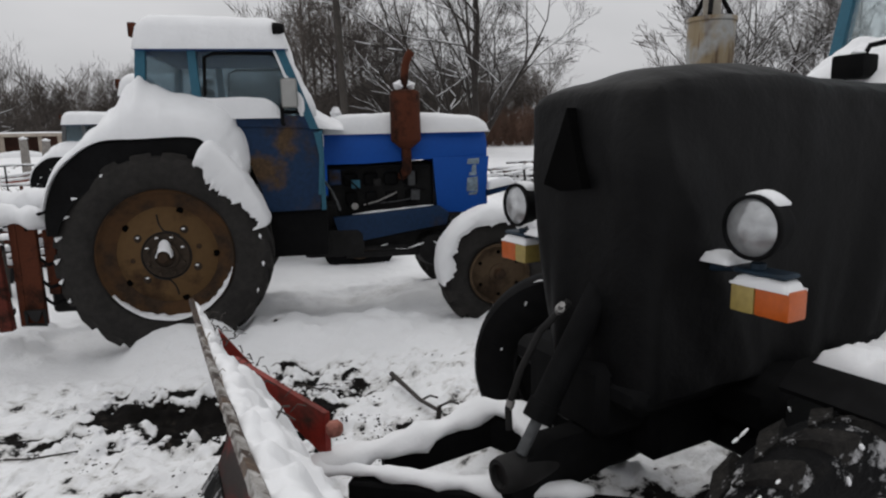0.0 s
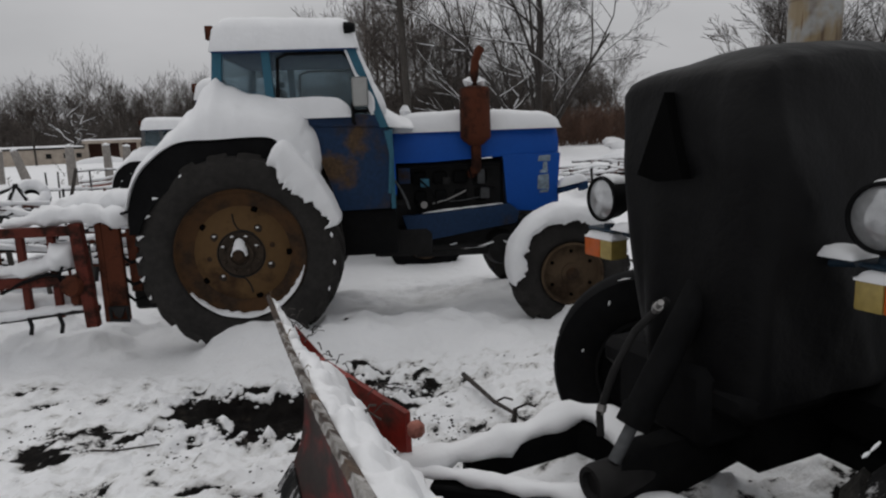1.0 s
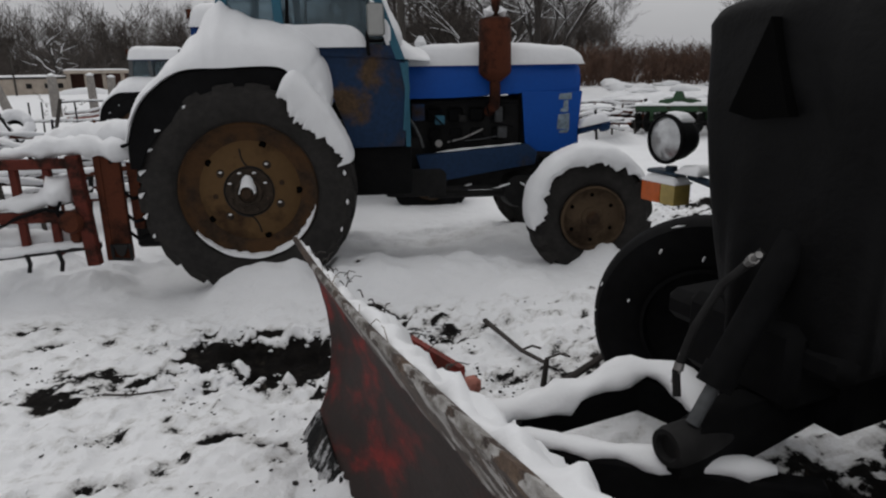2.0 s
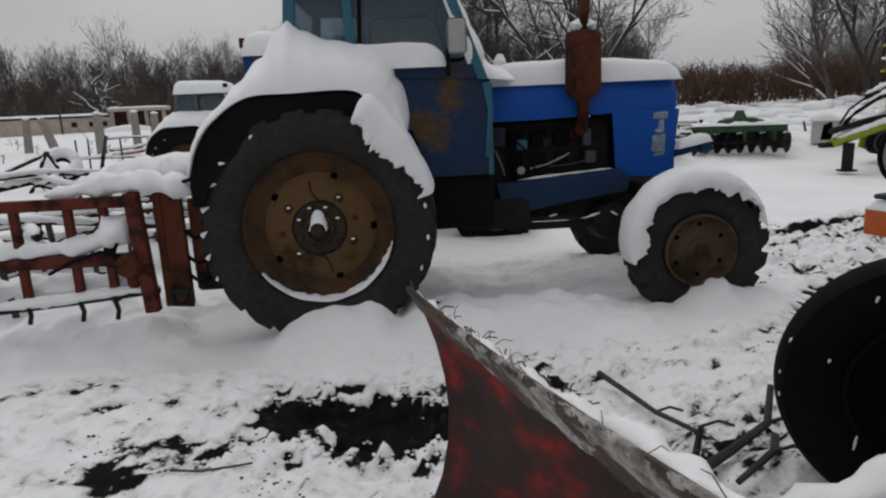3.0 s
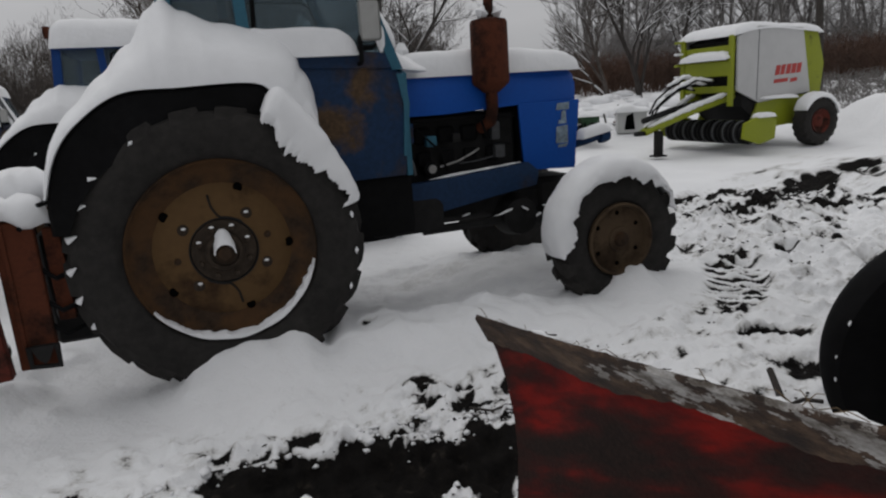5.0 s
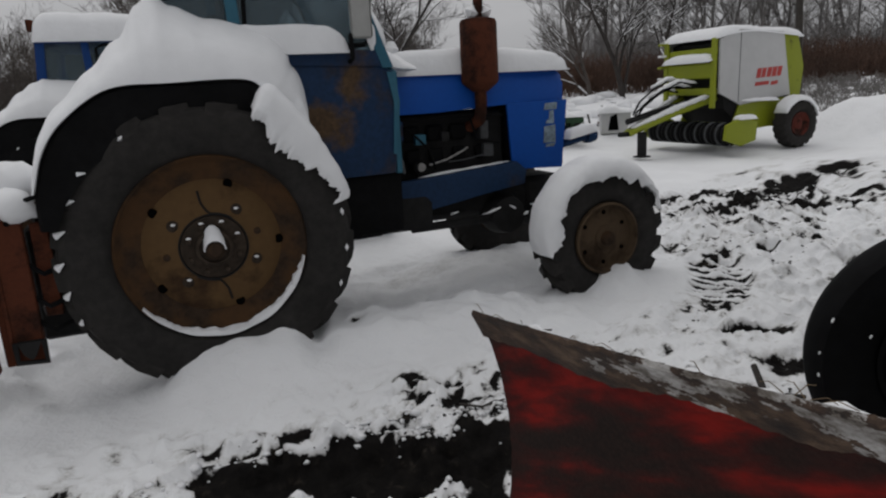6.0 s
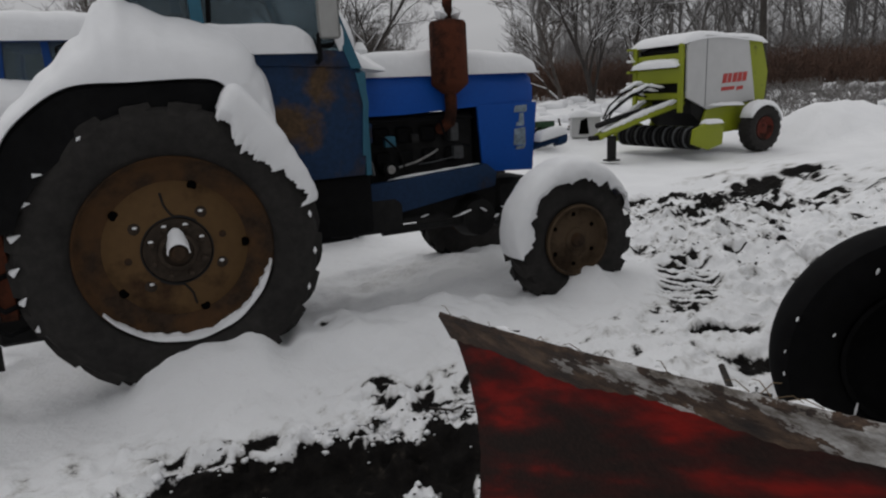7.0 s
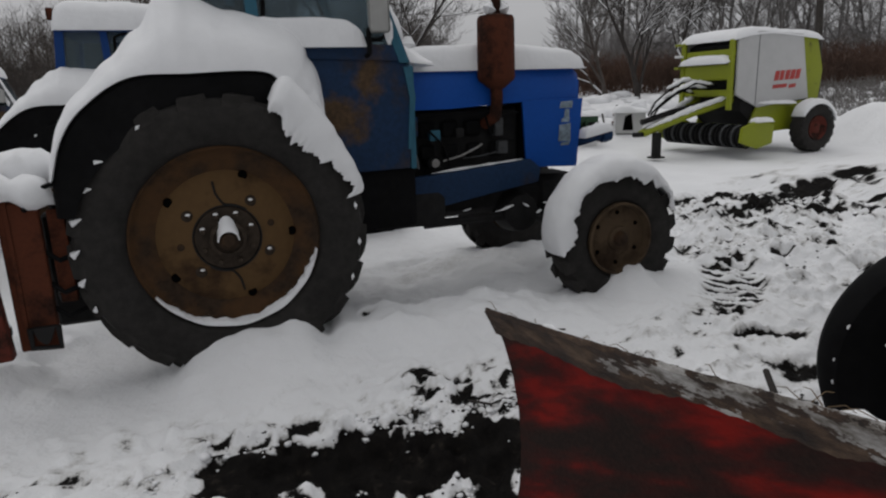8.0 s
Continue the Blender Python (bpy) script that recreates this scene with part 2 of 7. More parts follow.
RIM = worn_paint("rim_ochre_rust", (0.098, 0.056, 0.022), (0.074, 0.041, 0.017), (0.058, 0.032, 0.016), 0.42, 0.8, 2.2, 30, spec=0.2)
RIM_DARK = worn_paint("rim_brown_rust", (0.070, 0.036, 0.016), (0.045, 0.025, 0.013), (0.046, 0.030, 0.020), 0.48, 0.85, 3.0, 30, spec=0.15)
RIM_DIM = worn_paint("rim_dim_brown", (0.082, 0.056, 0.034), (0.062, 0.042, 0.026), (0.05, 0.033, 0.021), 0.45, 0.85, 3.0, 30, spec=0.15)
RUST = worn_paint("rust_muffler", (0.085, 0.026, 0.013), (0.055, 0.017, 0.010), (0.035, 0.015, 0.010), 0.45, 0.9, 5, 60, spec=0.15)
DARK = plain("steel_oily_dark", (0.012, 0.0115, 0.0115), 0.75, 0.5, 18, bump_by=0.4, spec=0.25)
BLACK = plain("steel_black", (0.0062, 0.0062, 0.0066), 0.8, 0.4, 25, spec=0.09)
GREY = plain("cast_iron_grey", (0.10, 0.105, 0.11), 0.6, 0.4, 25, metal=0.3)
GREY_DIM = plain("cast_iron_dim", (0.045, 0.047, 0.05), 0.7, 0.4, 25)
DECAL = plain("decal_worn", (0.27, 0.35, 0.42), 0.6, 0.6, 30)
STEEL = plain("steel_scraped", (0.35, 0.34, 0.33), 0.45, 0.3, 30, metal=0.8)
RED = worn_paint("paint_red_worn", (0.23, 0.022, 0.014), (0.13, 0.014, 0.010), (0.045, 0.026, 0.018), 0.44, 0.5, 2.4, 40)
RED_DULL = worn_paint("paint_red_faded", (0.100, 0.019, 0.011), (0.060, 0.013, 0.009), (0.028, 0.014, 0.010), 0.45, 0.7, 6.0, 40, spec=0.2)
TARP = plain("tarpaulin_black", (0.0037, 0.0037, 0.0041), 0.55, 0.3, 9, bump_by=0.4, bump_m=0.02, spec=0.13)
CAVITY = plain("black_inside", (0.0028, 0.0028, 0.0028), 1.0, 0.2, 9, spec=0.0)
LIME = worn_paint("paint_lime", (0.235, 0.27, 0.012), (0.17, 0.20, 0.012), (0.07, 0.06, 0.03), 0.28, 0.45, 2.5)
PANEL = plain("paint_grey_white", (0.46, 0.46, 0.46), 0.4, 0.08, 3, bump_by=0.05)
AMBER = plain("plastic_amber", (0.50, 0.095, 0.008), 0.35, 0.15, 40)
YELLOW = plain("plastic_dull_yellow", (0.36, 0.27, 0.08), 0.4, 0.2, 40)
CREAM = worn_paint("paint_cream_rusty", (0.27, 0.25, 0.215), (0.21, 0.19, 0.16), (0.20, 0.10, 0.035), 0.40, 0.6, 3.0)
PLASTER = plain("wall_plaster", (0.42, 0.36, 0.30), 0.9, 0.2, 3)
CONCRETE = plain("concrete_post", (0.27, 0.25, 0.23), 0.9, 0.3, 12)
BARK = plain("bark_dark", (0.045, 0.038, 0.034), 0.95, 0.4, 20)
TWIG = plain("twigs_brown", (0.105, 0.088, 0.078), 0.95, 0.4, 6)
WOOD = plain("wood_grey_dark", (0.05, 0.043, 0.037), 0.9, 0.4, 14)
GREEN = worn_paint("paint_dark_green", (0.03, 0.075, 0.035), (0.02, 0.05, 0.025), (0.04, 0.03, 0.02), 0.4, 0.6, 4)


def glass_material(name, tint=(0.75, 0.85, 0.87)):
    m, nt, bsdf = base_material(name, 0.08)
    bsdf.inputs["Base Color"].default_value = (*tint, 1)
    bsdf.inputs["Transmission Weight"].default_value = 0.9
    bsdf.inputs["IOR"].default_value = 1.05
    return m


GLASS = glass_material("window_glass_dusty", (0.38, 0.46, 0.50))
GLASS_CLEAR = glass_material("windscreen_glass", (0.72, 0.80, 0.82))
BRACKET = plain("paint_bracket_blue", (0.010, 0.028, 0.050), 0.6, 0.4, 20, spec=0.3)
HUB = plain("hub_greasy_rust", (0.044, 0.032, 0.023), 0.85, 0.5, 30, bump_by=0.5, bump_m=0.01, spec=0.2)
LENS = plain("lamp_lens", (0.55, 0.56, 0.57), 0.18, 0.3, 18, metal=0.55)
MIRROR = plain("mirror_back_grey", (0.30, 0.30, 0.29), 0.35, 0.15, 8)



def door_material():
    """Dull blue paint with one large rust patch near the upper front corner and small ones below."""
    m, nt, bsdf = base_material("paint_blue_rust_patch", 0.6, spec=0.2)
    co = nt.nodes.new("ShaderNodeTexCoord").outputs["Object"]
    big, small = noise_node(nt, 3.2, 5, 0.65, co), noise_node(nt, 38, 4, 0.6, co)
    away = nt.nodes.new("ShaderNodeVectorMath")
    away.operation = "DISTANCE"
    nt.links.new(co, away.inputs[0])
    away.inputs[1].default_value = (0.90, 0.24, 1.60)
    low = nt.nodes.new("ShaderNodeVectorMath")
    low.operation = "DISTANCE"
    nt.links.new(co, low.inputs[0])
    low.inputs[1].default_value = (0.69, 0.24, 1.30)
    nearest = nt.nodes.new("ShaderNodeMath")
    nearest.operation = "MINIMUM"
    nt.links.new(away.outputs["Value"], nearest.inputs[0])
    nt.links.new(low.outputs["Value"], nearest.inputs[1])
    add = nt.nodes.new("ShaderNodeMath")
    add.operation = "MULTIPLY_ADD"
    nt.links.new(big, add.inputs[0])
    add.inputs[1].default_value = 0.62
    nt.links.new(nearest.outputs[0], add.inputs[2])
    spot_mask = ramp(nt, add.outputs[0], [(0.37, (1, 1, 1)), (0.47, (0, 0, 0))])
    rest = ramp(nt, big, [(0.56, (0, 0, 0)), (0.70, (0.8, 0.8, 0.8))])
    blue = ramp(nt, small, [(0.3, (0.006, 0.020, 0.052)), (0.7, (0.009, 0.030, 0.078))])
    rust = ramp(nt, small, [(0.3, (0.040, 0.024, 0.012)), (0.7, (0.085, 0.050, 0.024))])
    dim = ramp(nt, small, [(0.3, (0.022, 0.016, 0.012)), (0.7, (0.040, 0.026, 0.018))])
    nt.links.new(mixed(nt, spot_mask, mixed(nt, rest, blue, dim), rust), bsdf.inputs["Base Color"])
    bump(nt, bsdf, small, 0.25, 0.004)
    return m


DOOR = door_material()


def muddy_tyre():
    """Black rubber smeared with frozen mud and caked snow."""
    m, nt, bsdf = base_material("rubber_caked_with_snow", 0.85, spec=0.15)
    co = nt.nodes.new("ShaderNodeTexCoord").outputs["Object"]
    cake, smear, fine = noise_node(nt, 9.0, 6, 0.72, co, (1.0, 1.6, 1.0)), noise_node(nt, 4.0, 5, 0.65, co), noise_node(nt, 45, 4, 0.6, co)
    rubber = ramp(nt, fine, [(0.3, (0.003, 0.003, 0.0032)), (0.7, (0.007, 0.007, 0.0075))])
    mud = ramp(nt, fine, [(0.3, (0.009, 0.0085, 0.008)), (0.7, (0.026, 0.024, 0.022))])
    tone = mixed(nt, ramp(nt, smear, [(0.50, (0, 0, 0)), (0.62, (1, 1, 1))]), rubber, mud)
    tone = mixed(nt, ramp(nt, cake, [(0.535, (0, 0, 0)), (0.57, (0.4, 0.4, 0.4)), (0.615, (0.85, 0.85, 0.85))]), tone, (0.46, 0.46, 0.47))
    nt.links.new(tone, bsdf.inputs["Base Color"])
    n = bump(nt, bsdf, cake, 0.8, 0.03)
    bump(nt, bsdf, fine, 0.4, 0.008, n)
    return m


def silencer_paint():
    """Pale grey paint, burnt to ochre rust in one large stain and a few runs."""
    m, nt, bsdf = base_material("paint_pale_rust_stained", 0.6, spec=0.25)
    co = nt.nodes.new("ShaderNodeTexCoord").outputs["Object"]
    stain, runs, fine = noise_node(nt, 3.6, 4, 0.6, co, (1, 1, 0.8)), noise_node(nt, 26, 3, 0.6, co, (1, 1, 0.10)), noise_node(nt, 60, 4, 0.6, co)
    pale = ramp(nt, fine, [(0.3, (0.30, 0.30, 0.29)), (0.7, (0.37, 0.37, 0.36))])
    ochre = ramp(nt, runs, [(0.36, (0.10, 0.055, 0.022)), (0.46, (0.25, 0.185, 0.10)), (0.7, (0.30, 0.23, 0.14))])
    tone = mixed(nt, ramp(nt, stain, [(0.47, (0, 0, 0)), (0.54, (0.9, 0.9, 0.9))]), pale, ochre)
    tone = mixed(nt, ramp(nt, runs, [(0.66, (0, 0, 0)), (0.70, (0.8, 0.8, 0.8))]), tone, (0.12, 0.06, 0.025))
    nt.links.new(tone, bsdf.inputs["Base Color"])
    bump(nt, bsdf, fine, 0.3, 0.004)
    return m


SILENCER = silencer_paint()
MUDDY_TYRE = muddy_tyre()
# ---- ground ----
def base_height(x, y):
    d = np.sqrt((x - 1.0) ** 2 + y**2)
    rise = np.where(y > -3.0, 1.0, 0.35)
    return np.clip(0.034 * (d - 4.2), 0, 2.0) * rise


MOUNDS = [  # x, y, half length, half width, height
    (1.2, 0.1, 0.6, 0.25, 0.05), (-1.6, 0.4, 0.6, 0.5, 0.20), (2.02, -2.02, 0.20, 0.16, 0.07),
    (4.6, 1.0, 0.5, 0.3, 0.07), (5.6, 1.4, 0.9, 0.25, 0.08), (9.0, 3.2, 3.0, 0.5, 0.10), (12.6, 5.5, 0.9, 0.9, 0.55), (14.5, 5.8, 1.2, 0.8, 0.5),
    (8.0, 8.6, 4.0, 0.6, 0.18), (0.9, -2.7, 0.25, 0.5, 0.14), (1.2, -2.4, 0.2, 0.3, 0.10),
]
# snow drifted against the wheels: height along x, how far it slopes out in y, and the wheel's face
DRIFTS = [
    ([-0.56, -0.42, -0.33, -0.24, -0.12, 0.05, 0.20, 0.31, 0.40, 0.50, 0.65, 1.0, 1.6, 2.1], [0.0, 0.015, 0.06, 0.15, 0.21, 0.24, 0.27, 0.29, 0.265, 0.225, 0.185, 0.145, 0.085, 0.04], -0.10, 0.80),
    ([2.10, 2.30, 2.36, 2.42, 2.54, 2.63, 2.68, 2.78, 3.05], [0.0, 0.0, 0.05, 0.10, 0.12, 0.13, 0.09, 0.05, 0.0], -0.05, 0.55),
]
RUTS = [  # x, y, half length, half width, turn in degrees, depth, how bare
    (0.42, -1.235, 0.63, 0.235, -18, 0.085, 2.4), (0.85, -1.40, 0.25, 0.14, -18, 0.04, 0.9),
    (5.9, 2.0, 1.5, 0.22, 14, 0.08, 1.0), (5.2, 2.5, 0.8, 0.16, 8, 0.06, 0.9), (7.9, 2.6, 1.0, 0.15, 6, 0.07, 1.0), (6.2, 1.35, 0.7, 0.18, -20, 0.06, 0.8),
    (3.28, -0.16, 0.17, 0.62, -40, 0.05, 0.85), (2.58, -1.42, 0.26, 0.09, -30, 0.04, 0.60), (2.75, -1.05, 0.20, 0.06, -25, 0.05, 0.8),
    (1.25, -0.95, 0.34, 0.18, 20, 0.02, 0.36), (1.85, -1.75, 0.4, 0.30, 30, 0.02, 0.34), (0.43, -2.15, 0.10, 0.07, 0, 0.04, 0.70),
    (-0.25, -2.3, 0.10, 0.07, 30, 0.04, 0.60), (0.20, -2.05, 0.10, 0.06, 50, 0.03, 0.55), (-0.9, -0.95, 0.3, 0.07, 10, 0.03, 0.40), (-0.75, -1.55, 0.35, 0.09, 8, 0.03, 0.40),
    # the rut at (1.7, 1.3) is shade under the tractor, put in as bare ground
    (4.35, -0.55, 0.4, 0.14, 65, 0.16, 0.5), (4.2, 0.15, 0.14, 0.11, 0, 0.06, 0.9), (1.7, 1.3, 0.8, 0.25, 0, 0.02, 0.28), (0.72, 0.0, 0.10, 0.05, 20, 0.02, 0.42),
    (1.5, -3.2, 0.6, 0.4, 0, 0.04, 0.55), (2.6, -3.2, 0.9, 0.6, 0, 0.03, 0.6), (4.9, 1.5, 0.5, 0.12, 10, 0.06, 0.8), (7.0, 1.6, 0.9, 0.14, -8, 0.06, 0.7),
]


def ground_height(x, y, detail=True):
    """Height of the snow, and how bare the ground lies (0 snow, 1 mud)."""
    x, y = np.asarray(x, float), np.asarray(y, float)
    z = base_height(x, y)
    for cx, cy, sx, sy, h in MOUNDS:
        wx, wy = 0.12 * sx * fractal(x * 5 + cx, y * 5, 2, 15), 0.15 * sy * fractal(x * 5, y * 5 + cx, 2, 16)
        z = z + h * (1 + 0.22 * fractal(x * 6.5, y * 6.5, 3, 17)) * np.exp(-np.abs((x + wx - cx) / sx) ** 4.5 - np.abs((y + wy - cy) / sy) ** 2.6)
    z = z + 0.095 * smooth_step(1.2, 2.1, x) * smooth_step(6.5, 4.0, x) * smooth_step(-4.2, -3.0, y) * smooth_step(2.5, 1.2, y)
    for at_x, high, face, out in DRIFTS:
        wob = 0.03 * fractal(x * 4.0, y * 4.0, 3, 18)
        front = np.clip((face - y + wob) / out, 0, 1)
        slope = np.where(y < face, (1 - front) ** 2.3, smooth_step(0.42, 0.12, y))
        if at_x[0] < 0:  # a hollow where the tyre leaves the snow
            z = z - 0.10 * np.exp(-(((x - 0.47) / 0.07) ** 2)) * np.exp(-((front / 0.16) ** 2)) * smooth_step(0.42, 0.12, y)
        z = z + np.interp(x + wob * np.clip(front * 6, 0, 1), at_x, high) * slope * (1 + 0.10 * fractal(x * 5, y * 5, 3, 23))
    bare = 0 * x
    warp_x, warp_y = 0.10 * fractal(x * 3.1, y * 3.1, 3, 5), 0.10 * fractal(x * 3.1, y * 3.1, 3, 9)
    for cx, cy, sx, sy, turn, depth, much in RUTS:
        c, s = math.cos(radians(turn)), math.sin(radians(turn))
        u, v = (x + warp_x - cx) * c + (y + warp_y - cy) * s, (y + warp_y - cy) * c - (x + warp_x - cx) * s
        power = 7 if much > 2 else 3
        if much > 2:
            u, v = u + 0.07 * fractal(x * 8, y * 8, 3, 33), v + 0.06 * fractal(x * 9, y * 9, 4, 35)
        k = np.exp(-np.abs(u / sx) ** power - np.abs(v / sy) ** power)
        z = z - depth * k
        z = z + 0.35 * depth * np.exp(-((np.sqrt((u / sx) ** 2 + (v / sy) ** 2) - 1.35) / 0.28) ** 2)
        broken = 0.70 + 0.7 * fractal(x * 4.5 + cx, y * 7.5, 4, 13) + 0.8 * fractal(x * 11 + cx, y * 15, 3, 19) if cx > 3 else 1.0
        if cx == 3.28:
            bars = np.sin(v * 50 + 0.9 * fractal(x * 4, y * 4, 2, 14))
            z = z + 0.028 * k * np.maximum(-0.3, -bars)
            broken = 0.62 + 0.75 * bars + 0.35 * fractal(x * 9, y * 9, 3, 15)
        bare = np.maximum(bare, much * k * broken * (1.25 if cx > 4.5 else 1.0))
    far = np.sqrt((x - 1) ** 2 + (y + 1) ** 2)
    trodden = np.clip(smooth_step(-0.25, -0.75, y) * smooth_step(-4.8, -3.7, y) * smooth_step(4.5, 3.0, np.abs(x - 0.8)) + smooth_step(2.9, 3.6, x) * smooth_step(3.6, 2.2, y) * smooth_step(11, 8, x), 0, 1)
    z = z + 0.030 * fractal(x * 0.9, y * 0.9, 4, 21) * smooth_step(60, 15, far) + 0.5 * fractal(x * 0.05, y * 0.05, 2, 31) * smooth_step(14, 60, far)
    if detail:
        lumps = fractal(x * 7, y * 7, 4, 41)
        z = z + trodden * (0.022 * lumps + 0.022 * np.maximum(0, fractal(x * 17, y * 17, 3, 51)))
        z = z + (0.006 + 0.016 * smooth_step(0.55, 0.75, x) * smooth_step(3.4, 2.6, x) * smooth_step(2.4, 1.6, np.abs(y))) * fractal(x * 6, y * 6, 4, 45) + 0.06 * smooth_step(2.9, 3.8, x) * trodden * np.maximum(-0.4, fractal(x * 4.6, y * 5.6, 4, 47))
        z = z + 0.022 * np.clip(bare, 0, 1) * fractal(x * 12, y * 12, 4, 61)
    # broken snow and mud heaped along the deep rut and beyond its end
    c, s = math.cos(radians(-18)), math.sin(radians(-18))
    u, v = (x - 0.42) * c + (y + 1.235) * s, (y + 1.235) * c - (x - 0.42) * s
    ragged = 0.10 * fractal(x * 4.5, y * 4.5, 3, 55)
    rubble = smooth_step(0.14, 0.22, np.abs(v + ragged)) * smooth_step(0.52, 0.30, np.abs(v + ragged + 0.02)) * smooth_step(-0.95, -0.55, u) * smooth_step(1.10, 0.70, u)
    rubble = np.maximum(rubble, np.exp(-(((x - 0.92) / 0.36) ** 2 + ((y + 0.72 + ragged) / 0.20) ** 2) ** 2))
    chunks = fractal(x * 12, y * 14, 4, 57)
    if detail:
        z = z + rubble * (0.040 * np.maximum(-0.45, chunks) + 0.020 * fractal(x * 26, y * 28, 2, 59))
    bare = bare + rubble * (0.24 - 0.62 * chunks + 0.32 * fractal(x * 5, y * 6, 3, 63) + 0.25 * fractal(x * 24, y * 28, 2, 65))
    patch = fractal(x * 2.3, y * 3.1, 5, 71)
    lane = np.exp(-(((y - 1.4 - 0.62 * (x - 4.9)) / 0.85) ** 4)) * smooth_step(3.9, 4.8, x) * smooth_step(13, 9, x)
    bare = bare + lane * (0.26 * smooth_step(0.15, 0.8, fractal(x * 1.5 + 3, y * 3.4, 5, 73)) + 0.10 + 0.24 * fractal(x * 4.2, y * 8.5, 4, 75))
    bare = bare + trodden * 0.36 * smooth_step(0.30, 1.0, patch) + trodden * 0.13
    speck = fractal(x * 11, y * 15, 3, 81)
    bare = bare + 0.10 * smooth_step(3.0, 4.0, x) * trodden * fractal(x * 5, y * 9, 4, 95) + (0.22 * speck + 0.18 * fractal(x * 28, y * 34, 2, 91)) * np.clip(trodden + bare, 0, 1)
    return z, bare


def spread(fine_a, fine_b, step, low, high, grow=1.09):
    mid = list(np.arange(fine_a, fine_b, step))
    up, s = [mid[-1]], step
    while up[-1] < high:
        s *= grow
        up.append(up[-1] + s)
    down, s = [mid[0]], step
    while down[-1] > low:
        s *= grow
        down.append(down[-1] - s)
    return np.array(down[:0:-1] + mid + up[1:])


def ground_material():
    m, nt, bsdf = base_material("snow_over_mud", 0.85, spec=0.25)
    at = nt.nodes.new("ShaderNodeAttribute")
    at.attribute_name = "bare"
    co = nt.nodes.new("ShaderNodeTexCoord").outputs["Object"]
    fine, mid, large = noise_node(nt, 60, 5, 0.7, co), noise_node(nt, 14, 5, 0.65, co), noise_node(nt, 1.5, 4, 0.6, co)
    add = nt.nodes.new("ShaderNodeMath")
    add.operation = "MULTIPLY_ADD"
    nt.links.new(fine, add.inputs[0])
    add.inputs[1].default_value = 0.50
    nt.links.new(at.outputs["Fac"], add.inputs[2])
    mask = ramp(nt, add.outputs[0], [(0.66, (0, 0, 0)), (0.78, (1, 1, 1))])
    white = ramp(nt, large, [(0.3, (0.75, 0.755, 0.77)), (0.7, (0.81, 0.815, 0.83))])
    dirty = ramp(nt, add.outputs[0], [(0.44, (1, 1, 1)), (0.68, (0.74, 0.73, 0.71))])
    white = mixed(nt, 1.0, white, dirty, "MULTIPLY")
    mud = ramp(nt, mid, [(0.3, (0.005, 0.0047, 0.0047)), (0.60, (0.011, 0.0098, 0.009)), (0.8, (0.05, 0.042, 0.034))])
    nt.links.new(mixed(nt, mask, white, mud), bsdf.inputs["Base Color"])
    wet = nt.nodes.new("ShaderNodeMapRange")
    wet.inputs["To Min"].default_value, wet.inputs["To Max"].default_value = 0.25, 0.06
    nt.links.new(mask, wet.inputs["Value"])
    nt.links.new(wet.outputs["Result"], bsdf.inputs["Specular IOR Level"])
    n = bump(nt, bsdf, mid, 0.45, 0.04)
    bump(nt, bsdf, fine, 0.5, 0.008, n)
    return m


GRID_X, GRID_Y = spread(-2.2, 6.2, 0.018, -260, 320), spread(-3.2, 2.6, 0.018, -60, 380)
GRID_Z, GRID_BARE = ground_height(*np.meshgrid(GRID_X, GRID_Y))


def build_ground():
    xs, ys, z, bare = GRID_X, GRID_Y, GRID_Z, GRID_BARE
    gx, gy = np.meshgrid(xs, ys)
    n, w = len(ys), len(xs)
    me = bpy.data.meshes.new("ground")
    me.vertices.add(n * w)
    me.vertices.foreach_set("co", np.stack([gx, gy, z], -1).astype(np.float32).ravel())
    a = (np.arange(n - 1)[:, None] * w + np.arange(w - 1)).ravel()
    quads = np.stack([a, a + 1, a + w + 1, a + w], -1).astype(np.int32)
    me.loops.add(quads.size)
    me.loops.foreach_set("vertex_index", quads.ravel())
    me.polygons.add(len(quads))
    me.polygons.foreach_set("loop_start", np.arange(0, quads.size, 4, dtype=np.int32))
    me.polygons.foreach_set("use_smooth", np.ones(len(quads), bool))
    me.update(calc_edges=True)
    at = me.attributes.new("bare", "FLOAT", "POINT")
    at.data.foreach_set("value", bare.astype(np.float32).ravel())
    me.materials.append(ground_material())
    return tagged(new("ground", me), "trodden snow over dark mud with ruts and frozen clods", "ground", kind="structure")


build_ground()


def ground_at(x, y):
    """The height of the ground sheet at a place."""
    i, j = int(np.searchsorted(GRID_X, x)) - 1, int(np.searchsorted(GRID_Y, y)) - 1
    u, v = (x - GRID_X[i]) / (GRID_X[i + 1] - GRID_X[i]), (y - GRID_Y[j]) / (GRID_Y[j + 1] - GRID_Y[j])
    low = GRID_Z[j, i] * (1 - u) + GRID_Z[j, i + 1] * u
    high = GRID_Z[j + 1, i] * (1 - u) + GRID_Z[j + 1, i + 1] * u
    return float(low * (1 - v) + high * v)

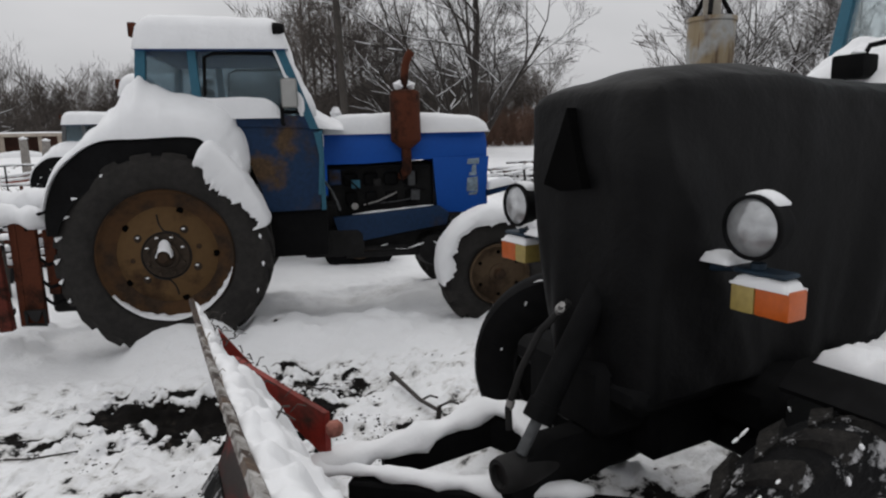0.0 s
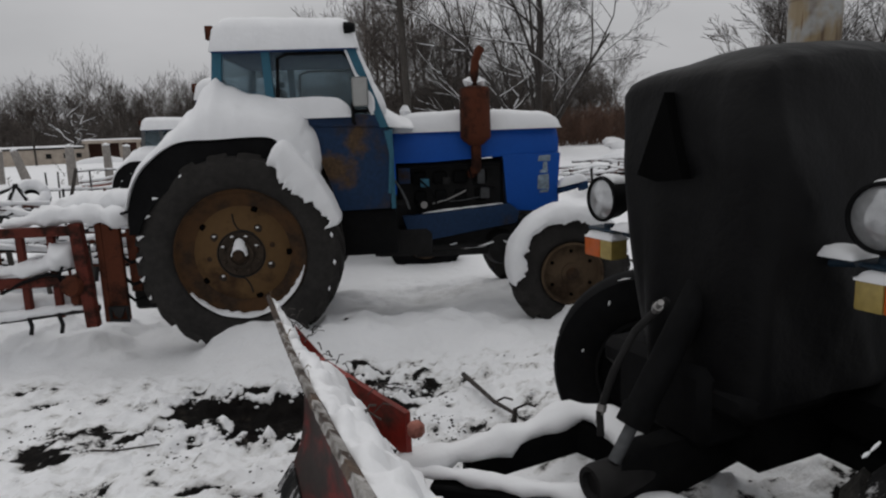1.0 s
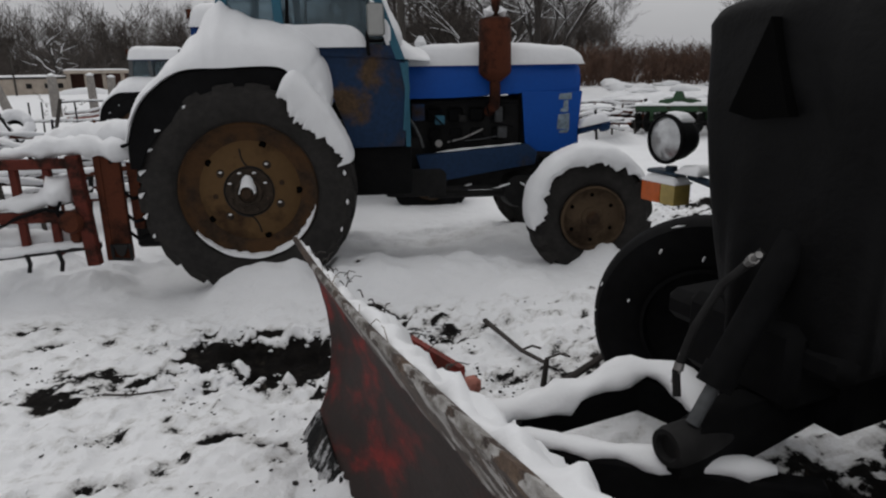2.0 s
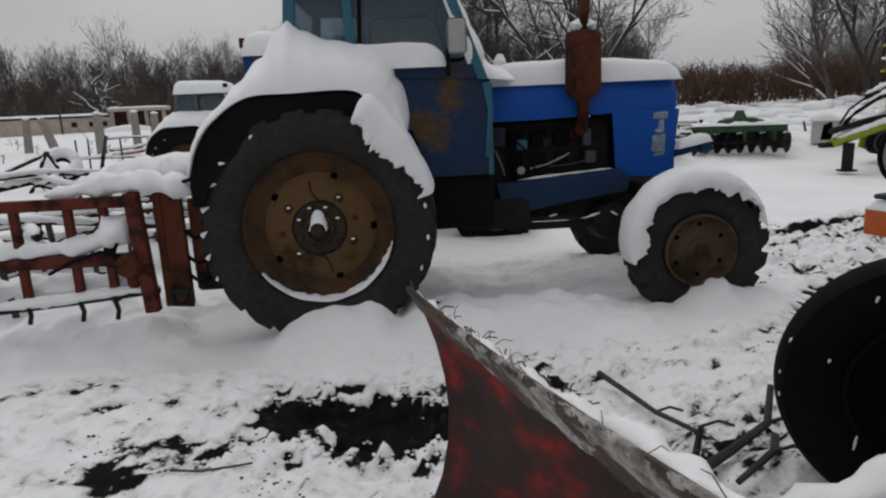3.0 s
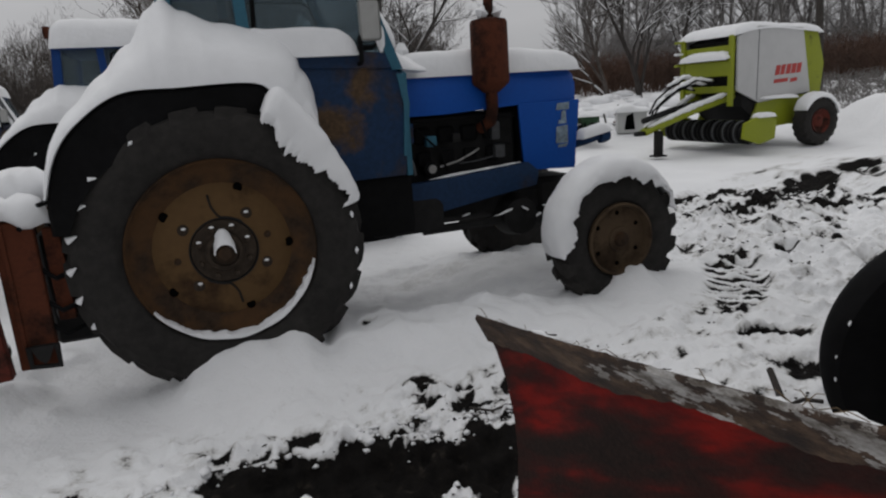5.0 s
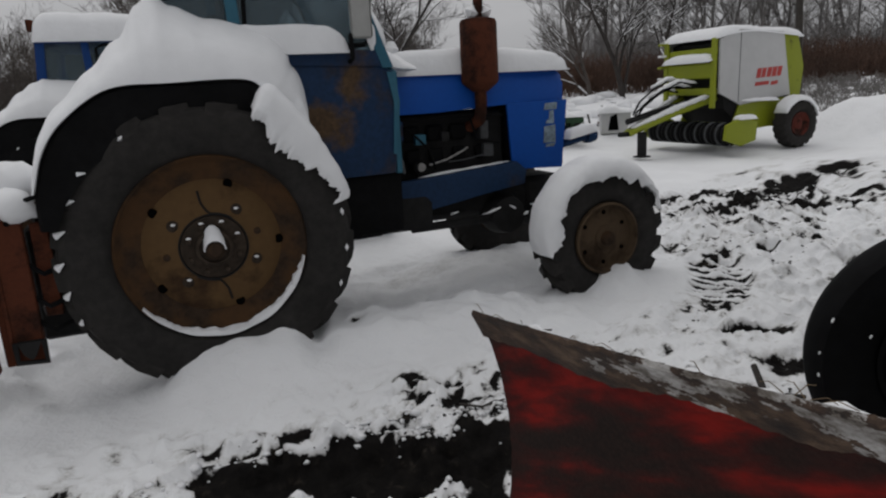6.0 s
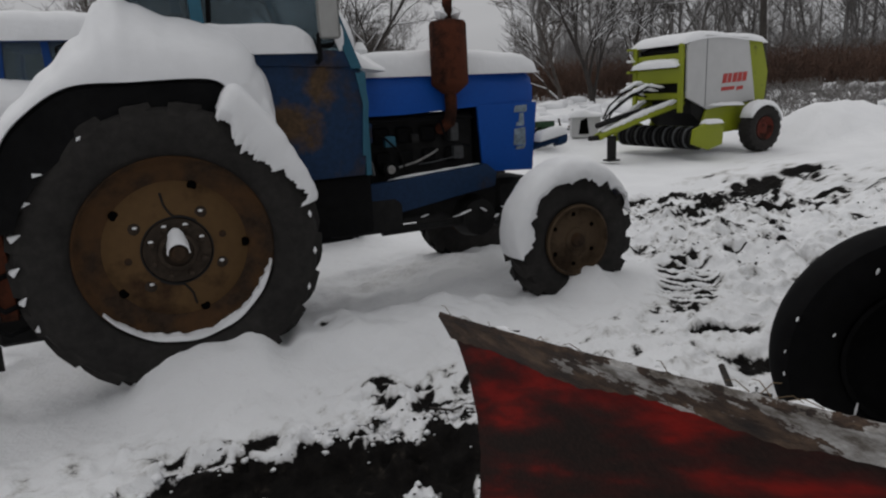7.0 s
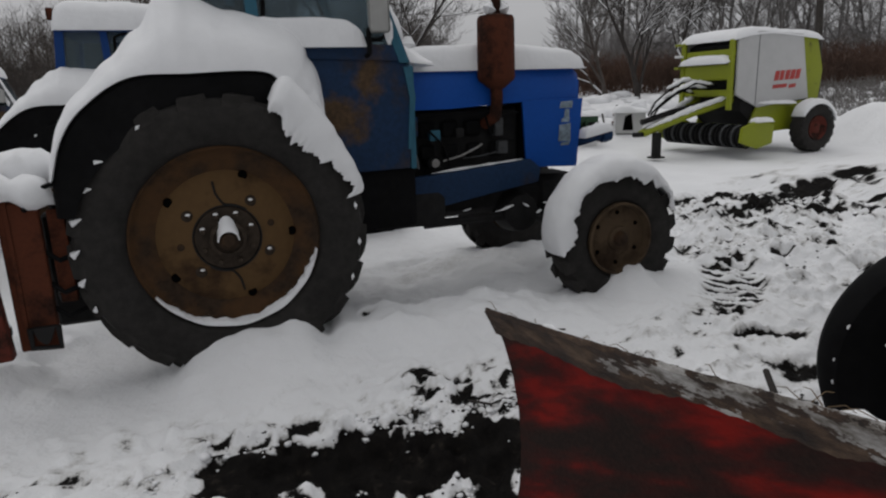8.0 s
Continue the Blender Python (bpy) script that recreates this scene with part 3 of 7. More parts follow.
# ---- wheels ----
def tyre_bm(radius, width, bead, lug_h, bulge=1.0, segments=72):
    """The carcass of a tractor tyre round the y axis."""
    bm = bmesh.new()
    r0, h = radius - lug_h, width / 2
    profile = [(bead, -h * 0.62), (bead + 0.03, -h * 0.86), (bead + (r0 - bead) * 0.45, -h * 1.0 * bulge), (r0 - 0.07, -h * 0.97), (r0 - 0.02, -h * 0.88), (r0, -h * 0.6),
               (r0 + 0.012, 0), (r0, h * 0.6), (r0 - 0.02, h * 0.88), (r0 - 0.07, h * 0.97), (bead + (r0 - bead) * 0.45, h * bulge), (bead + 0.03, h * 0.86), (bead, h * 0.62)]
    add_lathe(bm, profile, segments=segments, closed=True)
    return bm


LUG_MESHES = {}


def add_lugs(wheel, radius, width, lugs, lug_h, tilt, material):
    """Chevron lugs on a tyre, each a part of its wheel; alike lugs share one mesh."""
    r0, h = radius - lug_h, width / 2
    step = 2 * math.pi / lugs
    for side in (-1, 1):
        key = (radius, width, lugs, side, material.name)
        if key not in LUG_MESHES:
            bm = bmesh.new()
            rows = []
            for s, (across, lift, wide) in enumerate([(0.02, 1.0, 0.30), (0.5, 1.0, 0.30), (0.84, 0.95, 0.32), (0.93, 0.35, 0.28)]):
                mid = tilt * step * across * 1.25
                rr = r0 - (0.0 if s < 2 else 0.022 if s == 2 else 0.050)
                top = rr + lug_h * lift + (0.012 if s == 2 else 0)
                quad = []
                for da, rad in ((-wide, rr - 0.02), (-wide * 0.72, top), (wide * 0.72, top), (wide, rr - 0.02)):
                    ang = mid + da * step
                    quad.append(bm.verts.new((rad * math.cos(ang), side * h * across, rad * math.sin(ang))))
                rows.append(quad)
            for p, q in zip(rows, rows[1:]):
                for j in range(3):
                    bm.faces.new((p[j], p[j + 1], q[j + 1], q[j]))
            bm.faces.new(rows[0])
            bm.faces.new(rows[-1][::-1])
            LUG_MESHES[key] = as_mesh("lug", bm, material)
        for k in range(lugs):
            part("lug", LUG_MESHES[key], None, wheel, at=Matrix.Rotation(-step * (k + (0.5 if side > 0 else 0)), 4, "Y"))


def rear_wheel(parent, at, tyre_mat=TYRE, snow=True):
    """A rear wheel whose outer side looks along -y; its disc lies at y = 0."""
    wheel = part("rear_wheel", tyre_bm(0.745, 0.37, 0.476, 0.026), tyre_mat, parent, "large grey ribbed tractor tyre", at @ pose(0, 0.075, 0))
    add_lugs(wheel, 0.745, 0.37, 21, 0.026, 0.75, tyre_mat)
    back = pose(0, -0.075, 0)
    bm = bmesh.new()
    add_lathe(bm, [(0.478, -0.03), (0.478, -0.048), (0.468, -0.052), (0.462, -0.044), (0.450, -0.022), (0.43, -0.004), (0.36, 0.020), (0.345, 0.025), (0.345, 0.06), (0.46, 0.06), (0.478, 0.02)], segments=72, closed=True)
    part("rim", bm, RIM_DARK, wheel, "rusty brown rim", back)
    bm = bmesh.new()
    add_lathe(bm, [(0.352, 0.045), (0.350, 0.022), (0.33, 0.012), (0.27, -0.012), (0.175, -0.028), (0.165, -0.02), (0.15, -0.02), (0.15, 0.045)], segments=72, closed=True)
    part("wheel_disc", bm, RIM, wheel, "ochre painted wheel disc", back)
    # no holes are cut: black plugs carry the shade of the bolt holes
    for k in range(5):
        a = radians(71 - 72 * k)
        bm = bmesh.new()
        add_lathe(bm, [(0.0, -0.004), (0.024, -0.004), (0.026, 0.02), (0.0, 0.02)], segments=16)
        part("bolt_hole_shade", bm, CAVITY, wheel, at=back @ pose(0.335 * math.cos(a), 0.012, 0.335 * math.sin(a)))
    # the seams that curl from the hub's rim out to the disc's edge
    for a in (99, 281):
        bm = bmesh.new()
        line = []
        for k in range(13):
            w = k / 12
            at_a = radians(a - 46 * max(0.0, 1 - w / 0.75) ** 1.3)
            r = 0.176 + 0.125 * smooth(0.5, 1.0, w)
            line.append((r * math.cos(at_a), -0.029 + 0.016 * smooth(0.17, 0.29, r), r * math.sin(at_a)))
        add_tube(bm, line, 0.0055, 6)
        part("disc_seam", bm, DARK, wheel, at=back)
    bm = bmesh.new()
    add_lathe(bm, [(0.164, -0.022), (0.168, -0.033), (0.175, -0.032), (0.176, -0.022)], segments=56, closed=True)
    part("hub_seam", bm, DARK, wheel, at=back)
    for k, a in enumerate((145, 54, -24, 229)):
        bm = bmesh.new()
        add_lathe(bm, [(0.0, -0.042), (0.010, -0.042), (0.013, -0.036), (0.014, -0.026), (0.028, -0.022), (0.036, -0.012), (0.0, -0.010)], segments=14)
        nut = part("disc_nut", bm, HUB, wheel, "greasy nut on a round boss", back @ pose(0.222 * math.cos(radians(a)), 0, 0.222 * math.sin(radians(a))))
        if snow:
            bm = bmesh.new()
            bmesh.ops.create_icosphere(bm, subdivisions=2, radius=0.010, matrix=Matrix.Translation((0.001 * k, -0.036, 0.011)) @ Matrix.Diagonal((1.25, 0.9, 0.75, 1)))
            part("snow_crumb", bm, SNOW, nut)
    # two faint dimples; a darker brown stands for the shade in them
    for a, r in ((187, 0.235), (14, 0.232)):
        bm = bmesh.new()
        add_lathe(bm, [(0.0, -0.021), (0.012, -0.021), (0.017, -0.0235), (0.019, -0.018), (0.019, 0.0), (0.0, 0.0)], segments=14)
        part("disc_dimple", bm, RIM_DARK, wheel, at=back @ pose(r * math.cos(radians(a)), 0, r * math.sin(radians(a))))
    bm = bmesh.new()
    add_lathe(bm, [(0.162, -0.01), (0.162, -0.032), (0.150, -0.040), (0.10, -0.044), (0.092, -0.066), (0.075, -0.075), (0.07, -0.06), (0.0, -0.06)], segments=40)
    part("hub", bm, HUB, wheel, "rusty hub with ring of bolts", back)
    for k in range(8):
        a = radians(22.5 + 45 * k)
        bm = bmesh.new()
        add_lathe(bm, [(0.0, -0.072), (0.013, -0.072), (0.016, -0.068), (0.016, -0.04), (0.0, -0.04)], segments=6)
        bolt = part("bolt", bm, HUB, wheel, at=back @ pose(0.130 * math.cos(a), 0, 0.130 * math.sin(a)))
        if snow and k in (0, 1, 2, 3):
            bm = bmesh.new()
            bmesh.ops.create_icosphere(bm, subdivisions=2, radius=0.011, matrix=Matrix.Translation((0, -0.062, 0.013)) @ Matrix.Diagonal((1.2, 1.0, 0.8, 1)))
            part("snow_crumb", bm, SNOW, bolt)
    bm = bmesh.new()
    add_lathe(bm, [(0.0, -0.135), (0.030, -0.135), (0.036, -0.128), (0.036, -0.112), (0.05, -0.105), (0.052, -0.05), (0.0, -0.05)], segments=20)
    part("axle_end", bm, RIM_DARK, wheel, "rusty shaft end", back)
    if snow:
        def cap(u, v):
            a = radians(180 * u)
            return (0.052 * math.cos(a), -0.05 - 0.075 * v, 0.052 * math.sin(a)), (math.cos(a) * 0.25, 0, math.sin(a))
        part("snow_cap", snow_bm(cap, lambda u, v: 0.062 * math.sin(math.pi * u) ** 2 * (1.25 - v), 14, 8, 0.004, 3, 20, 0.1), SNOW, wheel, "small snow cone", back)

        def crescent(u, v):
            a = radians(215 + 132 * u)
            r = 0.462 + 0.022 * (v - 0.6) * (0.15 + math.sin(math.pi * u) * (0.8 + 0.3 * math.sin(31 * u)))
            return (r * math.cos(a), -0.015 - 0.055 * v, r * math.sin(a)), (-math.cos(a), -0.3, -math.sin(a))
        part("snow_crust", snow_bm(crescent, lambda u, v: 0.020 * math.sin(math.pi * u) ** 0.7 * (0.35 + 0.9 * u + 0.3 * math.sin(9 * u) + 0.3 * math.sin(23 * u)), 60, 5, 0.016, 4, 26, 0.15), SNOW, wheel, "snow lodged in the rim", back)
    return wheel


def front_wheel(parent, at, radius=0.475, tyre_mat=TYRE, rim_mat=RIM_DIM, width=0.24, lugs=17):
    wheel = part("front_wheel", tyre_bm(radius, width, 0.235, 0.042, segments=56), tyre_mat, parent, "lugged front tyre", at @ pose(0, width * 0.3, 0))
    add_lugs(wheel, radius, width, lugs, 0.042, 0.5, tyre_mat)
    back = pose(0, -width * 0.3, 0)
    bm = bmesh.new()
    add_lathe(bm, [(0.245, -0.02), (0.245, -0.045), (0.23, -0.05), (0.222, -0.02), (0.215, 0.012), (0.16, 0.012), (0.12, -0.005), (0.085, -0.01), (0.08, -0.03), (0.0, -0.03), (0.0, 0.03), (0.245, 0.03)], segments=48)
    part("rim", bm, rim_mat, wheel, "rusty brown rim", back)
    # bolt holes, their shade put in as black plugs in the rim
    for k in range(6):
        a = radians(30 + 60 * k)
        bm = bmesh.new()
        add_lathe(bm, [(0.0, -0.002), (0.014, -0.002), (0.016, 0.02), (0.0, 0.02)], segments=12)
        part("bolt_hole_shade", bm, CAVITY, wheel, at=back @ pose(0.172 * math.cos(a), 0.008, 0.172 * math.sin(a)))
    bm = bmesh.new()
    add_lathe(bm, [(0.0, -0.075), (0.035, -0.07), (0.045, -0.06), (0.05, -0.03), (0.0, -0.03)], segments=18)
    part("hub_cap", bm, RIM_DARK, wheel, "", back)
    return wheel


def along(points, u):
    """A place on a polyline, by the share of its length."""
    pts = [Vector(p) for p in points]
    lens = [(b - a).length for a, b in zip(pts, pts[1:])]
    d = u * sum(lens)
    for a, b, n in zip(pts, pts[1:], lens):
        if d <= n or b is pts[-1]:
            return a.lerp(b, min(1.0, d / n)), (b - a).normalized()
        d -= n


def tyre_snow(parent, cx, cz, radius, y_face, width, a0, a1, thick, inner, seed, label, steps=80):
    """Snow lying on a tyre from angle a0 to a1, with a ragged edge hanging down its side."""
    def surface(u, v):
        a = radians(a0 + (a1 - a0) * u)
        rag = 1.0 * noise.noise(Vector((u * 9, seed, 0.3))) + 0.5 * noise.noise(Vector((u * 29, seed, 2.3))) + 0.25 * noise.noise(Vector((u * 71, seed, 5.3)))
        r_low = inner(u)
        if v < 0.4:
            f = v / 0.4
            r = r_low + (radius - r_low) * f + 0.060 * rag * (1 - f) ** 3
            y = y_face - 0.012 + 0.03 * f * f
        else:
            f = (v - 0.4) / 0.6
            r, y = radius + 0.012 * math.sin(math.pi * f), y_face + 0.018 + (width - 0.02) * f
        side = max(0.0, 1 - v / 0.45)
        n = Vector((math.cos(a) * (1 - 0.5 * side), -0.75 * side, math.sin(a) * (1 - 0.5 * side) + 0.2))
        return (cx + r * math.cos(a), y, cz + r * math.sin(a)), n

    def depth(u, v):
        return thick(u) * (0.28 + 0.72 * min(1.0, v / 0.45))
    return part("snow_cover", snow_bm(surface, depth, steps, 16, 0.010, seed, 9, 0.12), SNOW, parent, label, sharp=80)


FENDER = [(-0.745, 0.935), (-0.740, 1.11), (-0.680, 1.29), (-0.575, 1.43), (-0.370, 1.562), (-0.096, 1.579), (0.262, 1.581), (0.365, 1.494)]
SNOW_ARC = FENDER[1:] + [(0.47, 1.41), (0.565, 1.28)]


def smooth_line(points, fine=8):
    """Points with a Catmull-Rom curve through them."""
    pts = [Vector(p) for p in points]
    pts = [pts[0] * 2 - pts[1]] + pts + [pts[-1] * 2 - pts[-2]]
    out = []
    for a, b, c, d in zip(pts, pts[1:], pts[2:], pts[3:]):
        for k in range(fine):
            f = k / fine
            out.append(0.5 * ((2 * b) + (c - a) * f + (2 * a - 5 * b + 4 * c - d) * f * f + (3 * b - a - 3 * c + d) * f**3))
    return out + [pts[-2]]


def arc_lookup(points):
    flat = smooth_line([(x, 0, z) for x, z in points])

    def get(u):
        p, way = along(flat, u)
        way = (along(flat, min(1.0, u + 0.04))[0] - along(flat, max(0.0, u - 0.04))[0]).normalized()
        return p, Vector((-way.z, 0, way.x))
    return get


def fender(parent, y_out, y_in, label=""):
    """A mudguard over the rear wheel: a bent sheet whose deep black side skirt also stands for the shade inside."""
    bm = bmesh.new()
    get = arc_lookup(FENDER)
    rows = []
    n = 30
    for i in range(n + 1):
        p, up = get(i / n)
        flare = (0.055 - 0.115 * i / n) * (1 if y_out < y_in else -1)
        hang = math.hypot(p.x, p.z - 0.745) - 0.752 + 0.045 + 0.05 * math.sin(math.pi * min(1.0, 0.10 + 0.86 * i / n))
        row = [(y_in, -0.005), (y_in, 0.0), (y_out + 0.03 * (y_in > y_out) - 0.03 * (y_in < y_out), 0.0), (y_out, -0.02), (y_out, -hang), (y_out + (0.012 if y_in > y_out else -0.012), -hang),
               (y_out + (0.02 if y_in > y_out else -0.02), -0.03)]
        rows.append([bm.verts.new(Vector((p.x, y - (flare if y != y_in else 0), p.z)) + up * d) for y, d in row])
    k = len(rows[0])
    for p, q in zip(rows, rows[1:]):
        for j in range(k):
            bm.faces.new((p[j], p[(j + 1) % k], q[(j + 1) % k], q[j]))
    bm.faces.new(rows[0])
    bm.faces.new(rows[-1][::-1])
    return part("mudguard", bm, BLACK, parent, label or "black steel mudguard")


def fender_snow(parent, y_out, y_in, peak, seed):
    get = arc_lookup(SNOW_ARC)
    ease = [(0.0, 0.05), (0.10, 0.06), (0.25, 0.08), (0.34, 0.12), (0.41, 0.21), (0.465, 0.25 + 0.10 * peak), (0.515, 0.27 + 0.14 * peak), (0.565, 0.27 + 0.09 * peak), (0.66, 0.265 + 0.03 * peak), (0.78, 0.265), (0.87, 0.23), (0.95, 0.17), (1.0, 0.13)]

    def thick(u):
        for (a, h), (b, g) in zip(ease, ease[1:]):
            if u <= b:
                f = (u - a) / (b - a)
                f = f * f * (3 - 2 * f)
                return h + (g - h) * f
        return ease[-1][1]

    def surface(u, v):
        p, up = get(u)
        out = y_out - 0.004 if y_out < y_in else y_out + 0.004
        out -= (0.055 - 0.115 * min(1.0, u / 0.84)) * (1 if y_out < y_in else -1)
        ragged = 0.035 * noise.noise(Vector((u * 26, seed, 1.7))) + 0.02 * noise.noise(Vector((u * 60, seed, 4.7)))
        front = max(0.0, u - 0.84) / 0.16
        y = out + (y_in - out) * v + (1 - v) * (ragged * (0.15 + 0.8 * front) + 0.04 * min(1.0, front * 3) * (1 if y_out < y_in else -1))
        lift = Vector((0, 0, 0.03 * (1 - v) * (0 if u < 0.62 else 0)))
        blend = Vector((up.x * 0.8, 0, max(up.z, 0.25)))
        return Vector((p.x, y, p.z)) + lift + up * 0.002, blend

    def depth(u, v):
        k = thick(u)
        crest = 1.0 + 0.25 * peak * math.exp(-((u - 0.50) / 0.07) ** 2) * (v - 0.4)
        return k * crest * (0.50 + 0.55 * smooth(0.0, 0.62, v))

    return part("snow_cover", snow_bm(surface, depth, 96, 16, 0.010, seed, 5.5, 0.20), SNOW, parent, "thick drift of snow on the mudguard", sharp=70)


# ---- the blue tractors ----
def blue_tractor(label, at, seed=0, peak=1.0, near=True, tyre_mat=TYRE, TEAL=TEAL):
    """A blue farm tractor, seen on its right side; its right rear hub is at x = 0, y = 0 and it faces +x."""
    t = thing("tractor", label, "tractor", at)
    C = 0.86  # its middle plane
    z_hub = 0.745
    rear_wheel(t, pose(0, 0.0, z_hub), tyre_mat)
    rear_wheel(t, pose(0, 2 * C, z_hub, 0, 0, 180), tyre_mat, snow=False)
    fr = front_wheel(t, pose(2.48, 0.02, 0.455), tyre_mat=tyre_mat)
    front_wheel(t, pose(2.48, 2 * C - 0.02, 0.455, 0, 0, 180), tyre_mat=tyre_mat)

    tyre_snow(t, 2.48, 0.455, 0.462, -0.045, 0.24, 188, 20, lambda u: 0.014 + 0.07 * math.sin(math.pi * min(1, u * 1.05)) ** 0.8,
              lambda u: 0.462 - 0.035 * abs(math.sin(u * 21)) - 0.06 * math.exp(-((u - 0.12) / 0.05) ** 2) - 0.02 * math.sin(math.pi * u), seed + 11, "ragged snow cap on the front tyre", 90)

    fender(t, -0.08, 0.42)
    fender(t, 2 * C + 0.08, 2 * C - 0.42)
    fender_snow(t, -0.09, 0.40, peak, seed + 1)
    tyre_snow(t, 0, z_hub, 0.742, -0.122, 0.38, 69, 15, lambda u: 0.024 + 0.15 * (1 - u) ** 2.2, lambda u: 0.70 - 0.085 * math.exp(-((u - 0.28) / 0.16) ** 2) - 0.095 * math.exp(-((u - 0.52) / 0.16) ** 2) - 0.02 * math.sin(9 * u), seed + 3, "ragged snow hanging over the tyre")
    for a, k in ((141, 0.9), (153, 1.2), (166, 1.1), (179, 1.0), (191, 0.9), (203, 0.6), (12, 0.5), (355, 0.5), (338, 0.45), (122, 0.5)):
        bm = bmesh.new()
        c, sn = math.cos(radians(a)), math.sin(radians(a))
        r0 = 0.722
        k *= 0.62
        pts = [(r0 * c, -0.112, z_hub + r0 * sn), ((r0 - 0.085 * k) * c + 0.02 * sn, -0.118, z_hub + (r0 - 0.085 * k) * sn - 0.02 * c), ((r0 - 0.02) * c - 0.045 * k * sn, -0.115, z_hub + (r0 - 0.02) * sn + 0.045 * k * c)]
        if a in (12, 355, 338, 122):
            pts = [((r0 - 0.04) * c + 0.012 * sn * j, -0.116 - 0.004 * (j % 2), z_hub + (r0 - 0.04) * sn - 0.02 * c * j) for j in range(3)]
            lumpy_tube(bm, pts, [0.006, 0.012, 0.006], a, 6, 0.5, 0.8)
        else:
            f = [bm.verts.new(p) for p in pts]
            g = [bm.verts.new(Vector(p) + Vector((0.01 * c, 0.05, 0.01 * sn))) for p in pts]
            bm.faces.new(f)
            bm.faces.new(g[::-1])
            for j in range(3):
                bm.faces.new((f[j], f[(j + 1) % 3], g[(j + 1) % 3], g[j]))
            bmesh.ops.bevel(bm, geom=list(bm.edges), offset=0.006, segments=1, affect="EDGES")
        part("snow_wedge", bm, SNOW, t, "snow packed between tyre lugs")
    fender_snow(t, 2 * C + 0.09, 2 * C - 0.40, 0.3, seed + 7)

    # rear axle, gearbox and belly
    bm = bmesh.new()
    add_lathe(bm, [(0.0, 0.05), (0.09, 0.05), (0.10, 0.2), (0.16, 0.45), (0.24, 0.6), (0.24, 2 * C - 0.6), (0.16, 2 * C - 0.45), (0.10, 2 * C - 0.2), (0.09, 2 * C - 0.05), (0, 2 * C - 0.05)], pose(0, 0, z_hub), 20)
    part("rear_axle", bm, DARK, t)
    bm = bmesh.new()
    add_box(bm, (0.62, C, 0.82), (1.3, 0.5, 0.42), 0.04)
    add_box(bm, (0.55, C - 0.02, 1.08), (1.2, 1.05, 0.12), 0.02)
    part("gearbox", bm, DARK, t, "oily dark gearbox")
    bm = bmesh.new()
    add_box(bm, (0.90, 0.42, 0.83), (0.52, 0.30, 0.40), 0.05, segments=2)
    part("fuel_tank", bm, BLACK, t, "dark tank below the cab")
    # cab
    y0, y1 = 0.20, 2 * C - 0.20
    bm = bmesh.new()
    add_prism(bm, [(0.53, 1.715), (0.92, 1.695), (1.13, 1.60), (1.15, 1.42), (1.105, 1.005), (0.72, 1.0), (0.66, 1.2), (0.56, 1.48)], "y", y0 + 0.02, y0 + 0.07, 0.012)
    part("door_panel", bm, DOOR, t, "dull blue lower panel with rust patches")
    bm = bmesh.new()
    add_prism(bm, [(1.085, 1.60), (1.135, 1.595), (1.155, 1.42), (1.12, 1.12), (1.095, 1.12), (1.118, 1.42)], "y", y0 + 0.012, y0 + 0.06, 0.004)
    part("door_edge", bm, TEAL, t, "faded teal front edge of the door")
    bm = bmesh.new()
    add_prism(bm, [(0.53, 1.715), (0.92, 1.695), (1.13, 1.60), (1.15, 1.42), (1.105, 1.005), (0.72, 1.0), (0.66, 1.2), (0.56, 1.48)], "y", y1 - 0.07, y1 - 0.02, 0.012)
    part("door_panel", bm, BLUE_DULL, t, "dull blue lower panel with rust patches")
    bm = bmesh.new()
    add_prism(bm, [(y0 + 0.03, 1.0), (y0 + 0.02, 1.60), (0.5, 1.66), (2 * C - 0.5, 1.66), (y1 - 0.02, 1.60), (y1 - 0.03, 1.0)], "x", 1.115, 1.15, 0.006)
    part("front_wall", bm, TEAL, t, "faded teal front panel of the cab")
    for ya, yb in ((y0, y0 + 0.05), (y1 - 0.05, y1)):
        bm = bmesh.new()
        add_prism(bm, [(-0.20, 1.55), (-0.13, 2.27), (-0.06, 2.27), (-0.12, 1.55)], "y", ya, yb, 0.006)
        part("rear_post", bm, TEAL, t, "faded teal cab post")
        bm = bmesh.new()
        add_prism(bm, [(0.235, 1.6), (0.215, 2.2), (0.275, 2.2), (0.30, 1.6)], "y", ya + 0.002, yb - 0.002, 0.006)
        part("door_post", bm, TEAL, t, "faded teal cab post")
        bm = bmesh.new()
        add_prism(bm, [(1.06, 1.62), (0.83, 2.22), (0.90, 2.22), (1.125, 1.62)], "y", ya, yb, 0.006)
        part("front_post", bm, TEAL, t, "slanted front cab post")
        bm = bmesh.new()
        add_prism(bm, [(-0.16, 1.62), (0.24, 1.62), (0.24, 1.74), (-0.16, 1.74)], "y", ya + 0.004, yb - 0.004, 0.004)
        add_prism(bm, [(0.29, 1.66), (1.08, 1.63), (1.02, 1.72), (0.29, 1.76)], "y", ya + 0.004, yb - 0.004, 0.004)
        part("window_ledge", bm, DOOR, t)
        bm = bmesh.new()
        add_prism(bm, [(-0.12, 1.72), (0.235, 1.72), (0.22, 2.2), (-0.07, 2.2)], "y", (ya + yb) / 2 - 0.003, (ya + yb) / 2 + 0.003)
        ob = part("side_window", bm, GLASS, t, "dusty side window pane")
        ob.visible_shadow = False
        bm = bmesh.new()
        add_prism(bm, [(0.29, 1.75), (1.03, 1.72), (0.86, 2.2), (0.275, 2.2)], "y", (ya + yb) / 2 - 0.003, (ya + yb) / 2 + 0.003)
